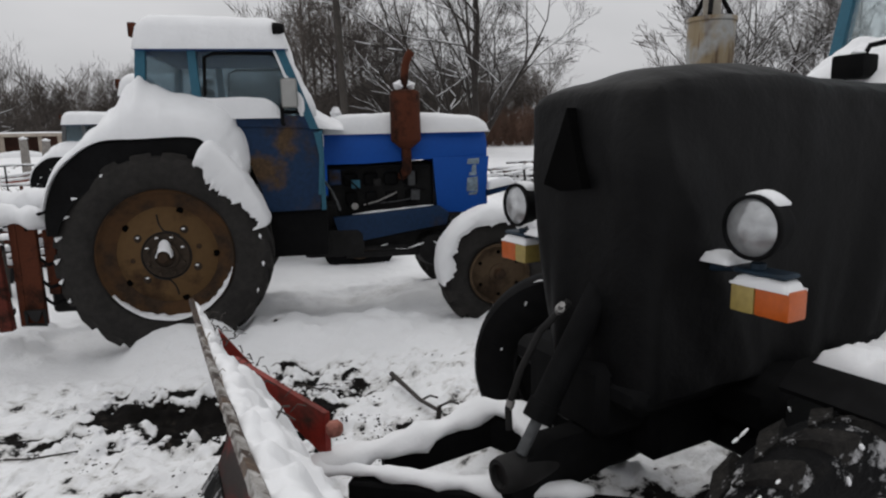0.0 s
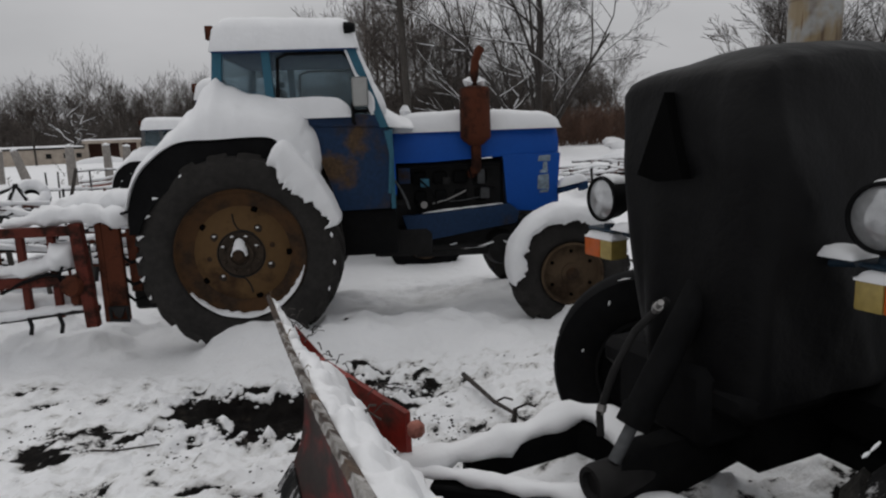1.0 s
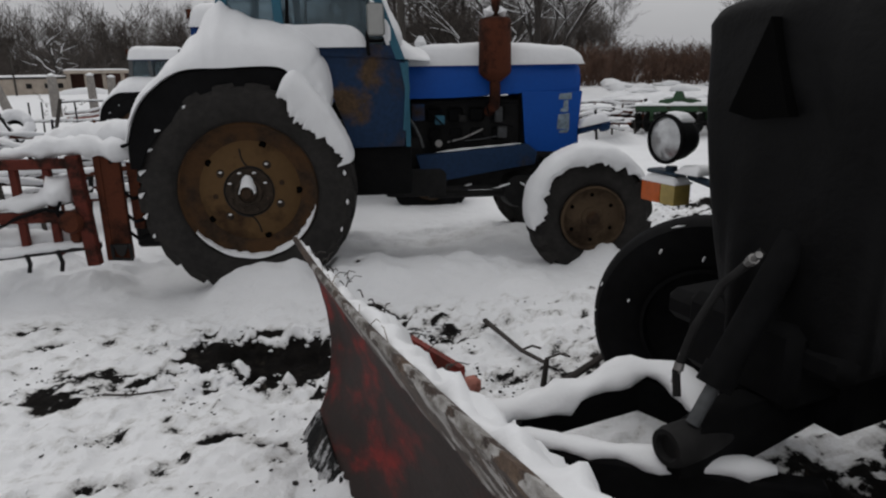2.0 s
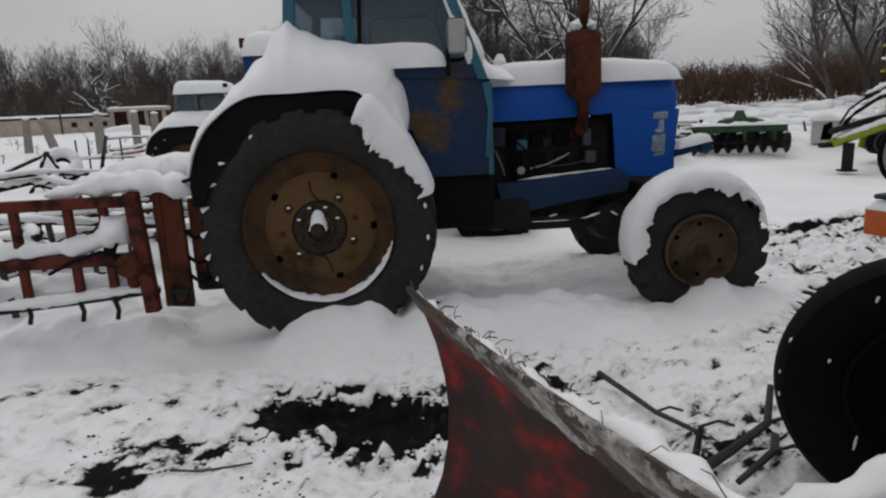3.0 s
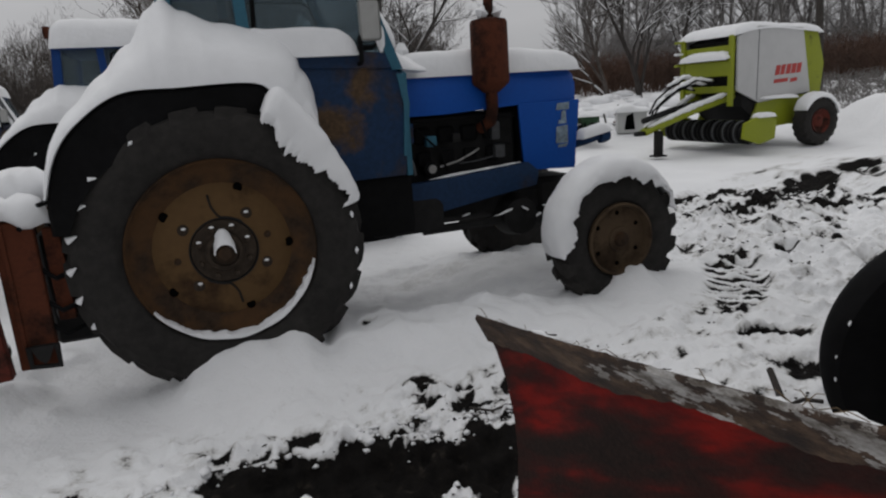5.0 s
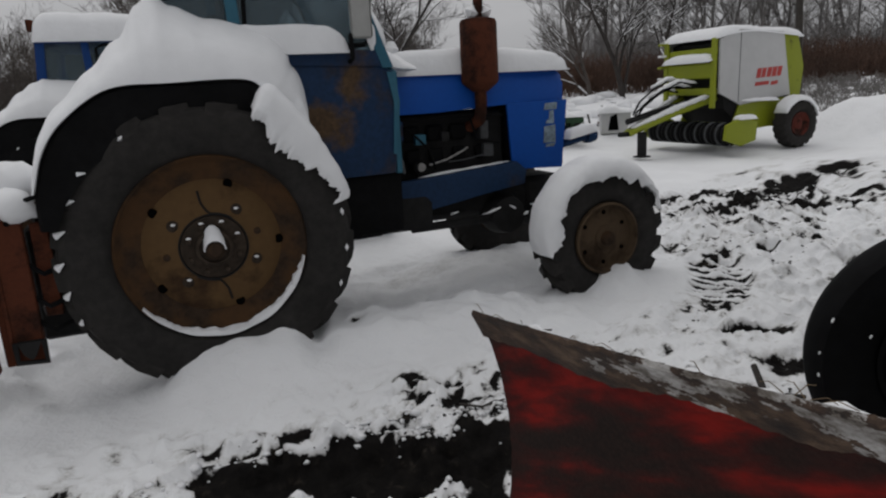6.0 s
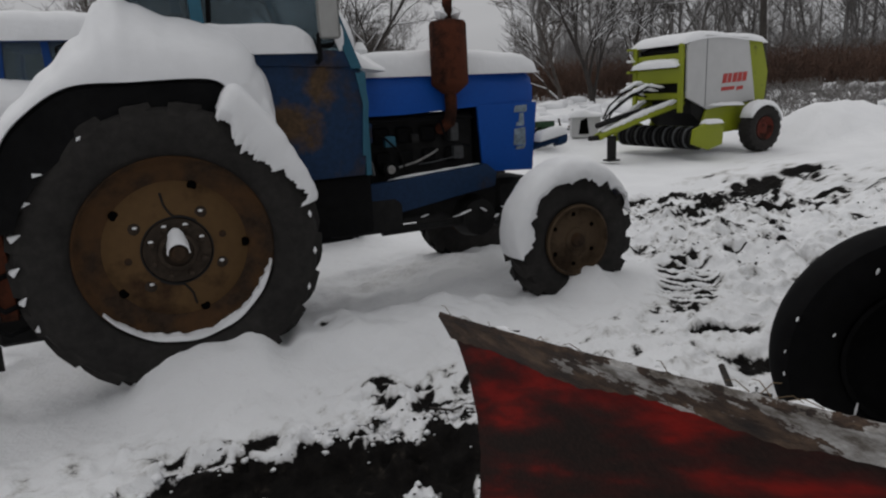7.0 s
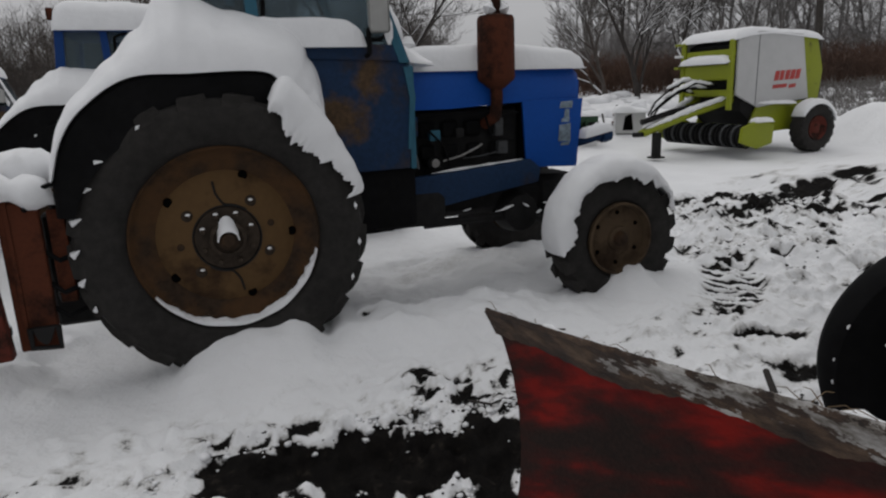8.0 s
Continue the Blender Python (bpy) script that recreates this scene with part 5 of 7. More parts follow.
def plain_wheel(parent, at, lugs=0):
    """A narrow, worn front wheel, black all over."""
    w = part("front_wheel", tyre_bm(0.445, 0.17, 0.25, 0.022 if lugs else 0.0, segments=64), MUDDY_TYRE if lugs else TYRE_BLACK, parent, "worn black front tyre", at)
    if lugs:
        add_lugs(w, 0.445, 0.17, lugs, 0.022, 0.5, MUDDY_TYRE)
    bm = bmesh.new()
    add_lathe(bm, [(0.255, -0.07), (0.24, -0.075), (0.23, -0.04), (0.12, 0.0), (0.0, 0.0)], segments=40)
    add_lathe(bm, [(0.255, 0.07), (0.24, 0.075), (0.23, 0.05), (0.14, 0.03), (0.10, 0.06), (0.0, 0.06)], segments=40)
    part("rim", bm, BLACK, w)
    rnd = random.Random(8)
    for k in range(9):
        a, r = rnd.uniform(0, 6.28), rnd.uniform(0.2, 0.43)
        for side in (-0.103, 0.103):
            bm = bmesh.new()
            p = Vector((r * math.cos(a), side * (1.0 if r > 0.27 else 0.8), r * math.sin(a)))
            lumpy_tube(bm, [p, p + Vector((0.006, 0, rnd.choice([0.012, 0.02, 0.05])))], [0.006, 0.008], k, 6, 0.5, 1.0)
            part("snow_fleck", bm, SNOW, w)
    for k in range(22):
        a, side = rnd.uniform(0, 6.28), rnd.choice((-0.088, -0.075, 0.075, 0.088))
        p = Vector((0.437 * math.cos(a), side, 0.437 * math.sin(a)))
        d = Vector((-math.sin(a), rnd.uniform(-0.3, 0.3), math.cos(a))) * rnd.uniform(0.01, 0.04)
        bm = bmesh.new()
        lumpy_tube(bm, [p, p + d], [0.005, 0.007], k, 6, 0.6, 0.8)
        part("snow_fleck", bm, SNOW, w)
    return w


def tarped_tractor():
    t = thing("tractor", "tractor with black tarpaulin over its hood and round headlamps", "tractor", T2)
    tarp = part("tarpaulin", tarp_bm(), TARP, t, "black draped tarpaulin", sharp=70)
    # a dark solid proud of the uncut cloth; its colour is the gap's shade
    bm = bmesh.new()
    gap = [(0.072, 0.255, 1.635), (0.088, 0.165, 1.405), (0.090, 0.25, 1.388), (0.088, 0.345, 1.400)]
    front = [bm.verts.new(p) for p in gap]
    rear = [bm.verts.new(Vector(p) + Vector((-0.07, 0, 0))) for p in gap]
    bm.faces.new(front)
    bm.faces.new(rear[::-1])
    for k in range(4):
        bm.faces.new((front[k], front[(k + 1) % 4], rear[(k + 1) % 4], rear[k]))
    part("gap_shade", bm, GAP, tarp, "three-cornered dark patch for the shaded gap in the cloth")
    bm = bmesh.new()
    add_box(bm, (-1.08, 0.25, 1.20), (2.04, 0.42, 0.78), 0.05, segments=2)
    part("hood", bm, CAVITY, t)
    bm = bmesh.new()
    add_box(bm, (-0.95, 0.25, 0.71), (1.7, 0.46, 0.34), 0.03)
    add_box(bm, (-0.80, 0.52, 0.72), (0.9, 0.36, 0.20), 0.05)
    add_box(bm, (-0.04, 0.25, 0.76), (0.24, 0.38, 0.24), 0.03)
    add_box(bm, (-0.45, 0.25, 0.57), (0.12, 1.25, 0.10), 0.03)
    add_box(bm, (-0.25, 0.25, 0.80), (0.6, 0.62, 0.10), 0.03)
    part("front_frame", bm, BLACK, t, "black front frame and axle")
    plain_wheel(t, pose(-0.474, -0.353, 0.515, 0, 0, 129.2))
    plain_wheel(t, pose(-0.16, 1.00, 0.455, 0, 0, -14), 18)
    lamp_unit(t, -0.285, -1)
    lamp_unit(t, 0.748, 1, 0.03)
    # mudguard plate over the left front wheel, with snow
    bm = bmesh.new()
    add_prism(bm, [(-0.17, 0.905), (-0.24, 0.962), (-0.62, 0.972), (-0.72, 0.90), (-0.70, 0.89), (-0.61, 0.957), (-0.25, 0.947), (-0.18, 0.89)], "y", 0.82, 1.30)
    guard = part("mudguard", bm, BLACK, t, "black mudguard plate")
    part("snow_cover", snow_bm(flat_top(-0.66, -0.26, 0.85, 1.30, 0.968, (-0.02, 0.0)), lambda u, v: 0.034 + 0.012 * math.sin(7 * u + 3 * v), 34, 30, 0.030, 3, 17, 0.14), SNOW, guard, "snow on the mudguard", sharp=70)
    # silencer beside the hood
    bm = bmesh.new()
    add_lathe(bm, [(0.0, 0.0), (0.04, 0.0), (0.087, 0.03), (0.090, 0.05), (0.091, 0.50), (0.097, 0.505), (0.097, 0.52), (0.0, 0.53)], pose(-0.93, -0.07, 1.48, 90, 0, 0), 28)
    s = part("exhaust", bm, SILENCER, t, "cream painted silencer with rust streaks")
    part("exhaust_pipe", tube_bm([(-0.93, -0.07, 2.0), (-0.93, -0.07, 2.3), (-0.93, -0.07, 2.6)], 0.035, 14), CREAM, s, "pale exhaust pipe")
    for k in range(3):
        a = radians(35 + 120 * k)
        part("stay", tube_bm([(-0.93 + 0.087 * math.cos(a), -0.07 + 0.087 * math.sin(a), 2.005), (-0.93 + 0.035 * math.cos(a), -0.07 + 0.035 * math.sin(a), 2.085)], 0.010, 6), BLACK, s)
    # cab behind the hood
    CAB = pose(-0.43, 0, 0)
    for y in (-0.33, 0.83):
        bm = bmesh.new()
        add_prism(bm, [(-1.66, 1.5), (-1.95, 2.55), (-2.02, 2.55), (-1.74, 1.5)], "y", y - 0.03, y + 0.03, 0.006)
        part("front_post", bm, TEAL, t, "slanted teal cab post", CAB)
    bm = bmesh.new()
    add_box(bm, (-1.75, 0.25, 1.30), (0.12, 1.20, 0.85), 0.03)
    part("front_wall", bm, BLUE, t, "", CAB)
    bm = bmesh.new()
    add_prism(bm, [(-1.70, 1.55), (-1.98, 2.55), (-1.985, 2.55), (-1.705, 1.55)], "y", -0.30, 0.80)
    part("windscreen", bm, GLASS_CLEAR, t, "slanted windscreen", CAB).visible_shadow = False
    bm = bmesh.new()
    add_box(bm, (-2.45, 0.25, 2.60), (1.05, 1.30, 0.10), 0.04, segments=2)
    part("roof", bm, TEAL, t, "", CAB)
    part("snow_cover", snow_bm(flat_top(-2.97, -1.93, -0.40, 0.90, 2.64), lambda u, v: 0.16, 20, 20, 0.012, 3, 5, 0.15), SNOW, t, "snow on the cab roof", CAB, 70)
    part("snow_cover", snow_bm(flat_top(-1.75, -1.30, -0.36, 0.86, 1.69, (-0.05, 0.0)), lambda u, v: 0.30 * (1.12 - 0.85 * u) + 0.025 * math.sin(9 * v), 22, 40, 0.028, 9, 9, 0.22), SNOW, t, "snow drift before the windscreen", CAB, 70)
    bm = bmesh.new()
    add_box(bm, (-1.36, 0.02, 1.825), (0.12, 0.15, 0.11), 0.02, segments=2)
    add_tube(bm, [(-1.36, 0.06, 1.87), (-1.38, 0.07, 1.915), (-1.45, 0.10, 1.93)], 0.012, 6)
    part("wiper_motor", bm, BLACK, t, "dark wiper housing sunk in snow", CAB)
    bm = bmesh.new()
    lumpy_tube(bm, [(-1.40, -0.02, 1.885), (-1.37, 0.02, 1.89), (-1.35, 0.07, 1.885)], [0.018, 0.026, 0.015], 5, 8, 0.4, 0.7)
    part("snow_cap", bm, SNOW, t, "", CAB)
    for y, turn in ((-0.52, 180), (1.02, 0)):
        rear_wheel(t, pose(-3.03, y, 0.745, 0, 0, turn), TYRE_BLACK, snow=False)
    bm = bmesh.new()
    add_box(bm, (-2.4, 0.25, 0.95), (1.6, 0.7, 0.6), 0.05)
    part("gearbox", bm, BLACK, t, "", CAB)
    return t


def dozer_blade():
    """A curved blade on a push frame, hung on the front of the tarped tractor."""
    b = thing("dozer_blade", "worn red dozer blade on a snow-covered black push frame", "dozer blade", T2)
    X, Y0, Y1 = 1.003, -1.11, 1.30

    def bent(bm):
        """The blade stands askew: it runs forward and rises towards its far end."""
        for v in bm.verts:
            s = v.co.y - Y0
            v.co.x += 0.0852 * s + 0.0026 * s * s
            v.co.z *= (0.883 + 0.0402 * s + 0.0362 * s * s) / 0.858
        return bm
    prof = [(0.0, 0.858), (-0.035, 0.80), (-0.055, 0.755), (-0.088, 0.66), (-0.112, 0.54), (-0.120, 0.42), (-0.112, 0.30), (-0.085, 0.18), (-0.04, 0.08)]
    bm = bmesh.new()
    n = 60
    rows = []
    for k in range(n + 1):
        y = Y0 + (Y1 - Y0) * k / n
        ring = [(X + d, z) for d, z in prof] + [(X + d - 0.012, z) for d, z in prof[::-1]]
        rows.append([bm.verts.new((x + 0.004 * noise.noise(Vector((y * 3, z * 4, 0))), y, z + 0.004 * noise.noise(Vector((y * 6, 1, x))))) for x, z in ring])
    for p, q in zip(rows, rows[1:]):
        for j in range(len(p)):
            bm.faces.new((p[j], p[(j + 1) % len(p)], q[(j + 1) % len(q)], q[j]))
    bm.faces.new(rows[0])
    bm.faces.new(rows[-1][::-1])
    part("mouldboard", bent(bm), BLADE_RED, b, "curved red mouldboard with scraped paint")
    bm = bmesh.new()
    rows = []
    for k in range(241):
        y = Y0 - 0.012 + (Y1 - Y0 + 0.012) * k / 240
        rag = 0.45 * noise.noise(Vector((y * 5, 3, 1))) + 0.35 * noise.noise(Vector((y * 14, 5, 1))) + 0.2 * noise.noise(Vector((y * 40, 7, 1)))
        low = 0.787 - 0.036 * rag - 0.025 * smooth(0.25, 0.9, (y - Y0) / (Y1 - Y0)) - 0.02 * math.exp(-((y - Y0 - 0.35) / 0.15) ** 2)
        low = min(0.83, low)
        nick = 0.006 * noise.noise(Vector((y * 30, 2, 2))) + 0.005 * noise.noise(Vector((y * 75, 4, 2)))
        depth = (0.858 - low) / (0.858 - 0.755) * 0.055
        rows.append([bm.verts.new(v) for v in ((X - 0.012, y, 0.860), (X + 0.003, y, 0.866 + nick), (X + 0.008, y, 0.855 + nick), (X - depth * 0.5 + 0.007, y, (0.858 + low) / 2), (X - depth + 0.006, y, low), (X - depth - 0.006, y, low + 0.004))])
    for p, q in zip(rows, rows[1:]):
        for j in range(5):
            bm.faces.new((p[j], p[j + 1], q[j + 1], q[j]))
        bm.faces.new((p[5], p[0], q[0], q[5]))
    bm.faces.new(rows[0])
    bm.faces.new(rows[-1][::-1])
    part("top_strip", bent(bm), BLADE_EDGE, b, "scuffed bare steel strip along the top")
    # dry grass caught on the edge
    rnd = random.Random(12)
    bm = bmesh.new()
    for k in range(14):
        y = Y0 + abs(rnd.gauss(0.55, 0.45))
        if y > Y1:
            continue
        p = Vector((X - 0.01, y, 0.862))
        d = Vector((rnd.uniform(-0.02, 0.02), rnd.uniform(-0.06, 0.06), rnd.uniform(0.0, 0.018)))
        add_tube(bm, [p, p + d * 0.6 + Vector((0, 0, 0.008)), p + d], [0.0010, 0.0009, 0.0006], 4)
    tagged(part("dry_grass", bent(bm), GRASS, b, "wisps of dry grass on the blade's edge"), kind="stuff")
    bm = bmesh.new()
    add_prism(bm, [(X - 0.06, 0.10), (X - 0.045, 0.105), (X + 0.035, 0.0), (X + 0.02, -0.02)], "y", Y0 - 0.01, Y1, 0.004)
    part("cutting_edge", bent(bm), MUDDY_TYRE, b, "dark cutting edge caked with mud and snow")
    bm = bmesh.new()
    add_prism(bm, [(X - 0.115, 0.60), (X - 0.165, 0.59), (X - 0.20, 0.48), (X - 0.135, 0.46)], "y", Y0 + 0.75, Y1)
    part("back_box", bent(bm), RED, b, "red stiffening box on the back")
    bm = bmesh.new()
    add_box(bm, (X - 0.18, (Y0 + Y1) / 2, 0.30), (0.12, Y1 - Y0 - 0.3, 0.12), 0.01)
    part("back_beam", bent(bm), RED, b)
    for y in (-0.95, -0.35, 0.30, 0.9, 1.3):
        bm = bmesh.new()
        add_prism(bm, [(X - 0.09, 0.76), (X - 0.22, 0.58), (X - 0.27, 0.30), (X - 0.24, 0.22), (X - 0.125, 0.22), (X - 0.15, 0.45)], "y", y - 0.01, y + 0.01)
        part("rib", bent(bm), RED, b)
    # a red gusset plate leaning towards the push frame
    bm = bmesh.new()
    for z0, z1 in ((0.48, 0.785),):
        pts = [((0.955, -0.50), z1 + 0.015), ((0.755, -0.10), z1 - 0.09), ((0.755, -0.10), z0 + 0.06), ((0.955, -0.50), z1 - 0.02)]
        one = [bm.verts.new((x, y, z)) for (x, y), z in pts]
        two = [bm.verts.new((x - 0.02, y - 0.004, z)) for (x, y), z in pts]
        bm.faces.new(one)
        bm.faces.new(two[::-1])
        for k in range(4):
            bm.faces.new((one[k], one[(k + 1) % 4], two[(k + 1) % 4], two[k]))
    part("gusset", bm, RED, b, "red gusset plate")
    bm = bmesh.new()
    add_box(bm, (0.735, -0.06, 0.655), (0.05, 0.045, 0.05), 0.012)
    part("gusset_end", bm, PINK, b, "faded pink end of the gusset")
    part("snow_cover", bent(snow_bm(lambda u, v: ((X - 0.014 - (0.04 + 0.08 * smooth(0.0, 0.27, u) + 0.09 * smooth(0.27, 0.5, u)) * v, Y0 + 0.02 + (Y1 - Y0 - 0.02) * u, 0.853 - (0.06 + 0.09 * smooth(0.0, 0.3, u)) * v - (0.01 + 0.13 * smooth(0.0, 0.35, u)) * v * v), (-0.3, 0, 1)), lambda u, v: 0.006 + 0.035 * smooth(0.12, 0.6, u) * (0.5 + 0.5 * v) + 0.012 * math.sin(u * 17) * v, 150, 26, 0.028, 6, 15, 0.2)), SNOW, b, "snow heaped behind the blade's top edge", sharp=70)
    rnd = random.Random(31)
    for k in range(34):
        u = rnd.uniform(0.0, 0.6)
        p = Vector((X - 0.04 - rnd.uniform(0.0, 0.22) * (0.4 + u), Y0 + 0.10 + (Y1 - Y0) * u, 0.80))
        p.z = 0.835 - 0.5 * (X - p.x)
        d = Vector((rnd.uniform(-0.06, 0.06), rnd.uniform(-0.09, 0.09), rnd.uniform(0.0, 0.03)))
        part("twig", bent(tube_bm([p, p + d * 0.5 + Vector((0, 0, 0.012)), p + d], rnd.uniform(0.001, 0.0026), 5)), WOOD, b, "thin dark twig in the snow")
    # push frame
    def beam(a, c, w, h):
        bm = bmesh.new()
        a, c = Vector(a), Vector(c)
        way = (c - a).normalized()
        side = way.cross(Vector((0, 0, 1))).normalized() * w / 2
        up = Vector((0, 0, h / 2))
        q = [[bm.verts.new(p + s * side + k * up) for s, k in ((-1, -1), (1, -1), (1, 1), (-1, 1))] for p in (a, c)]
        bm.faces.new(q[0])
        bm.faces.new(q[1][::-1])
        for j in range(4):
            bm.faces.new((q[0][j], q[0][(j + 1) % 4], q[1][(j + 1) % 4], q[1][j]))
        bmesh.ops.bevel(bm, geom=list(bm.edges), offset=0.008, segments=1, affect="EDGES")
        return bm
    FR = [((0.57, -0.075, 0.485), (0.20, 0.02, 0.56)), ((0.20, 0.02, 0.56), (0.05, 0.22, 0.50)), ((0.70, -0.03, 0.435), (0.03, 0.54, 0.435))]
    for a, c in FR:
        part("push_beam", beam(a, c, 0.07, 0.115), BLACK, b, "black steel push beam")
    bm = bmesh.new()
    lumpy_tube(bm, [(0.86, -0.14, 0.50), (0.60, -0.08, 0.535), (0.40, -0.03, 0.57), (0.22, 0.02, 0.645), (0.14, 0.10, 0.635), (0.12, 0.20, 0.60), (0.22, 0.29, 0.585)], [0.05, 0.045, 0.040, 0.046, 0.040, 0.034, 0.022], 2, 16, 1.5, 0.65)
    part("snow_cover", bm, SNOW, b, "thick roll of snow on the frame", sharp=80)
    bm = bmesh.new()
    lumpy_tube(bm, [(0.80, -0.12, 0.52), (0.66, -0.01, 0.515), (0.45, 0.18, 0.505), (0.28, 0.32, 0.50), (0.12, 0.46, 0.515)], [0.06, 0.034, 0.030, 0.032, 0.05], 7, 14, 0.9, 0.65)
    part("snow_cover", bm, SNOW, b, "thick roll of snow on the frame", sharp=80)
    # lifting cylinder with its hoses
    bm = bmesh.new()
    add_tube(bm, [(0.02, 0.36, 1.10), (0.235, 0.345, 0.74)], 0.041, 18)
    add_tube(bm, [(0.215, 0.346, 0.775), (0.245, 0.344, 0.725)], 0.047, 18)
    cyl = part("cylinder", bm, BLACK, b, "black hydraulic lifting cylinder")
    part("piston_rod", tube_bm([(0.235, 0.345, 0.74), (0.30, 0.34, 0.63)], 0.018, 12), GREY, cyl, "bare steel piston rod")
    part("hose", tube_bm([(0.15, 0.37, 1.08), (0.20, 0.30, 0.98), (0.25, 0.27, 0.86), (0.29, 0.26, 0.74), (0.30, 0.28, 0.68)], 0.011, 10), DARK, cyl)
    for a, c in (((0.20, 0.40, 1.085), (0.16, 0.325, 1.03)), ((0.275, 0.262, 0.79), (0.295, 0.262, 0.71))):
        a, c = Vector(a), Vector(c)
        bm = bmesh.new()
        add_tube(bm, [a, a.lerp(c, 0.3), a.lerp(c, 0.31), a.lerp(c, 0.55), a.lerp(c, 0.56), c], [0.009, 0.009, 0.014, 0.014, 0.010, 0.010], 8)
        part("hose_fitting", bm, STEEL, cyl, "bright hose fitting")
    bm = bmesh.new()
    add_lathe(bm, [(0, -0.05), (0.030, -0.05), (0.036, -0.065), (0.05, -0.065), (0.056, -0.045), (0.056, 0.03), (0.045, 0.13), (0, 0.14)], pose(0.31, 0.33, 0.575, 0, 0, 92), 24)
    part("pivot", bm, DARK, b, "dark pivot boss")
    bm = bmesh.new()
    add_prism(bm, [(0.34, 0.60), (0.20, 0.66), (-0.25, 0.66), (-0.28, 0.56), (0.20, 0.47), (0.36, 0.50)], "y", 0.29, 0.37, 0.01)
    part("lug_plate", bm, BLACK, b)
    return b


def blade_paint():
    """Red paint, rubbed in long soft streaks down to dark steel, blackened below the top strip."""
    m, nt, bsdf = base_material("paint_red_scraped", 0.62, spec=0.12)
    co = nt.nodes.new("ShaderNodeTexCoord").outputs["Object"]
    turn = nt.nodes.new("ShaderNodeMapping")
    turn.inputs["Rotation"].default_value = (radians(-24), 0, 0)
    nt.links.new(co, turn.inputs["Vector"])
    streak = noise_node(nt, 2.1, 4, 0.50, turn.outputs["Vector"], (0.6, 0.75, 2.6))
    blot = noise_node(nt, 7.0, 4, 0.55, turn.outputs["Vector"], (0.6, 0.6, 1.9))
    scratch = noise_node(nt, 26, 3, 0.6, turn.outputs["Vector"], (1.0, 0.25, 2.4))
    fine = noise_node(nt, 85, 4, 0.65, co)
    red = ramp(nt, blot, [(0.35, (0.055, 0.003, 0.0025)), (0.5, (0.12, 0.005, 0.0035)), (0.65, (0.20, 0.008, 0.005))])
    dark = ramp(nt, fine, [(0.3, (0.010, 0.006, 0.005)), (0.7, (0.024, 0.013, 0.010))])
    k = mixed(nt, 0.28, streak, blot)
    mask = ramp(nt, k, [(0.44, (0, 0, 0)), (0.50, (0.12, 0.12, 0.12)), (0.56, (0.55, 0.55, 0.55)), (0.60, (1, 1, 1))])
    chips = ramp(nt, scratch, [(0.70, (0, 0, 0)), (0.76, (0.7, 0.7, 0.7))])
    tone = mixed(nt, mask, dark, red)
    tone = mixed(nt, chips, tone, (0.06, 0.03, 0.022))
    nt.links.new(tone, bsdf.inputs["Base Color"])
    n = bump(nt, bsdf, blot, 0.2, 0.02)
    bump(nt, bsdf, fine, 0.3, 0.004, n)
    return m


def edge_steel():
    """Brown rusty steel, scraped to pale grey metal away from the corner."""
    m, nt, bsdf = base_material("steel_edge_scuffed", 0.6, spec=0.3)
    co = nt.nodes.new("ShaderNodeTexCoord").outputs["Object"]
    flake, patch, fine = noise_node(nt, 5.5, 6, 0.68, co, (1.2, 0.8, 1.8)), noise_node(nt, 15, 5, 0.7, co, (1.2, 0.8, 1.6)), noise_node(nt, 80, 4, 0.7, co)
    xyz = nt.nodes.new("ShaderNodeSeparateXYZ")
    nt.links.new(co, xyz.inputs["Vector"])
    far_in = nt.nodes.new("ShaderNodeMapRange")
    far_in.inputs["From Min"].default_value, far_in.inputs["From Max"].default_value = -1.05, -0.40
    far_in.inputs["To Min"].default_value, far_in.inputs["To Max"].default_value = -0.16, 0.02
    nt.links.new(xyz.outputs["Y"], far_in.inputs["Value"])
    add = nt.nodes.new("ShaderNodeMath")
    nt.links.new(flake, add.inputs[0])
    nt.links.new(far_in.outputs["Result"], add.inputs[1])
    pale = ramp(nt, patch, [(0.30, (0.060, 0.045, 0.034)), (0.40, (0.15, 0.135, 0.12)), (0.50, (0.30, 0.29, 0.28)), (0.64, (0.50, 0.49, 0.48))])
    brown = ramp(nt, patch, [(0.33, (0.016, 0.011, 0.009)), (0.52, (0.050, 0.030, 0.020)), (0.66, (0.120, 0.078, 0.050))])
    grime = ramp(nt, fine, [(0.3, (0.75, 0.73, 0.70)), (0.7, (1, 1, 1))])
    mask = ramp(nt, add.outputs[0], [(0.505, (0, 0, 0)), (0.52, (1, 1, 1))])
    nt.links.new(mixed(nt, 1.0, mixed(nt, mask, brown, pale), grime, "MULTIPLY"), bsdf.inputs["Base Color"])
    n = bump(nt, bsdf, patch, 0.5, 0.01)
    bump(nt, bsdf, add.outputs[0], 0.4, 0.02, n)
    return m


PINK = worn_paint("paint_red_bleached", (0.34, 0.14, 0.11), (0.24, 0.09, 0.07), (0.10, 0.05, 0.035), 0.4, 0.8, 12, spec=0.2)
GAP = plain("cloth_shadowed", (0.0044, 0.0044, 0.0044), 1.0, 0.2, 9, spec=0.0)
BLADE_RED = blade_paint()
BLADE_EDGE = edge_steel()
GRASS = plain("dry_grass", (0.16, 0.11, 0.06), 0.9, 0.4, 40)
tarped_tractor()
dozer_blade()

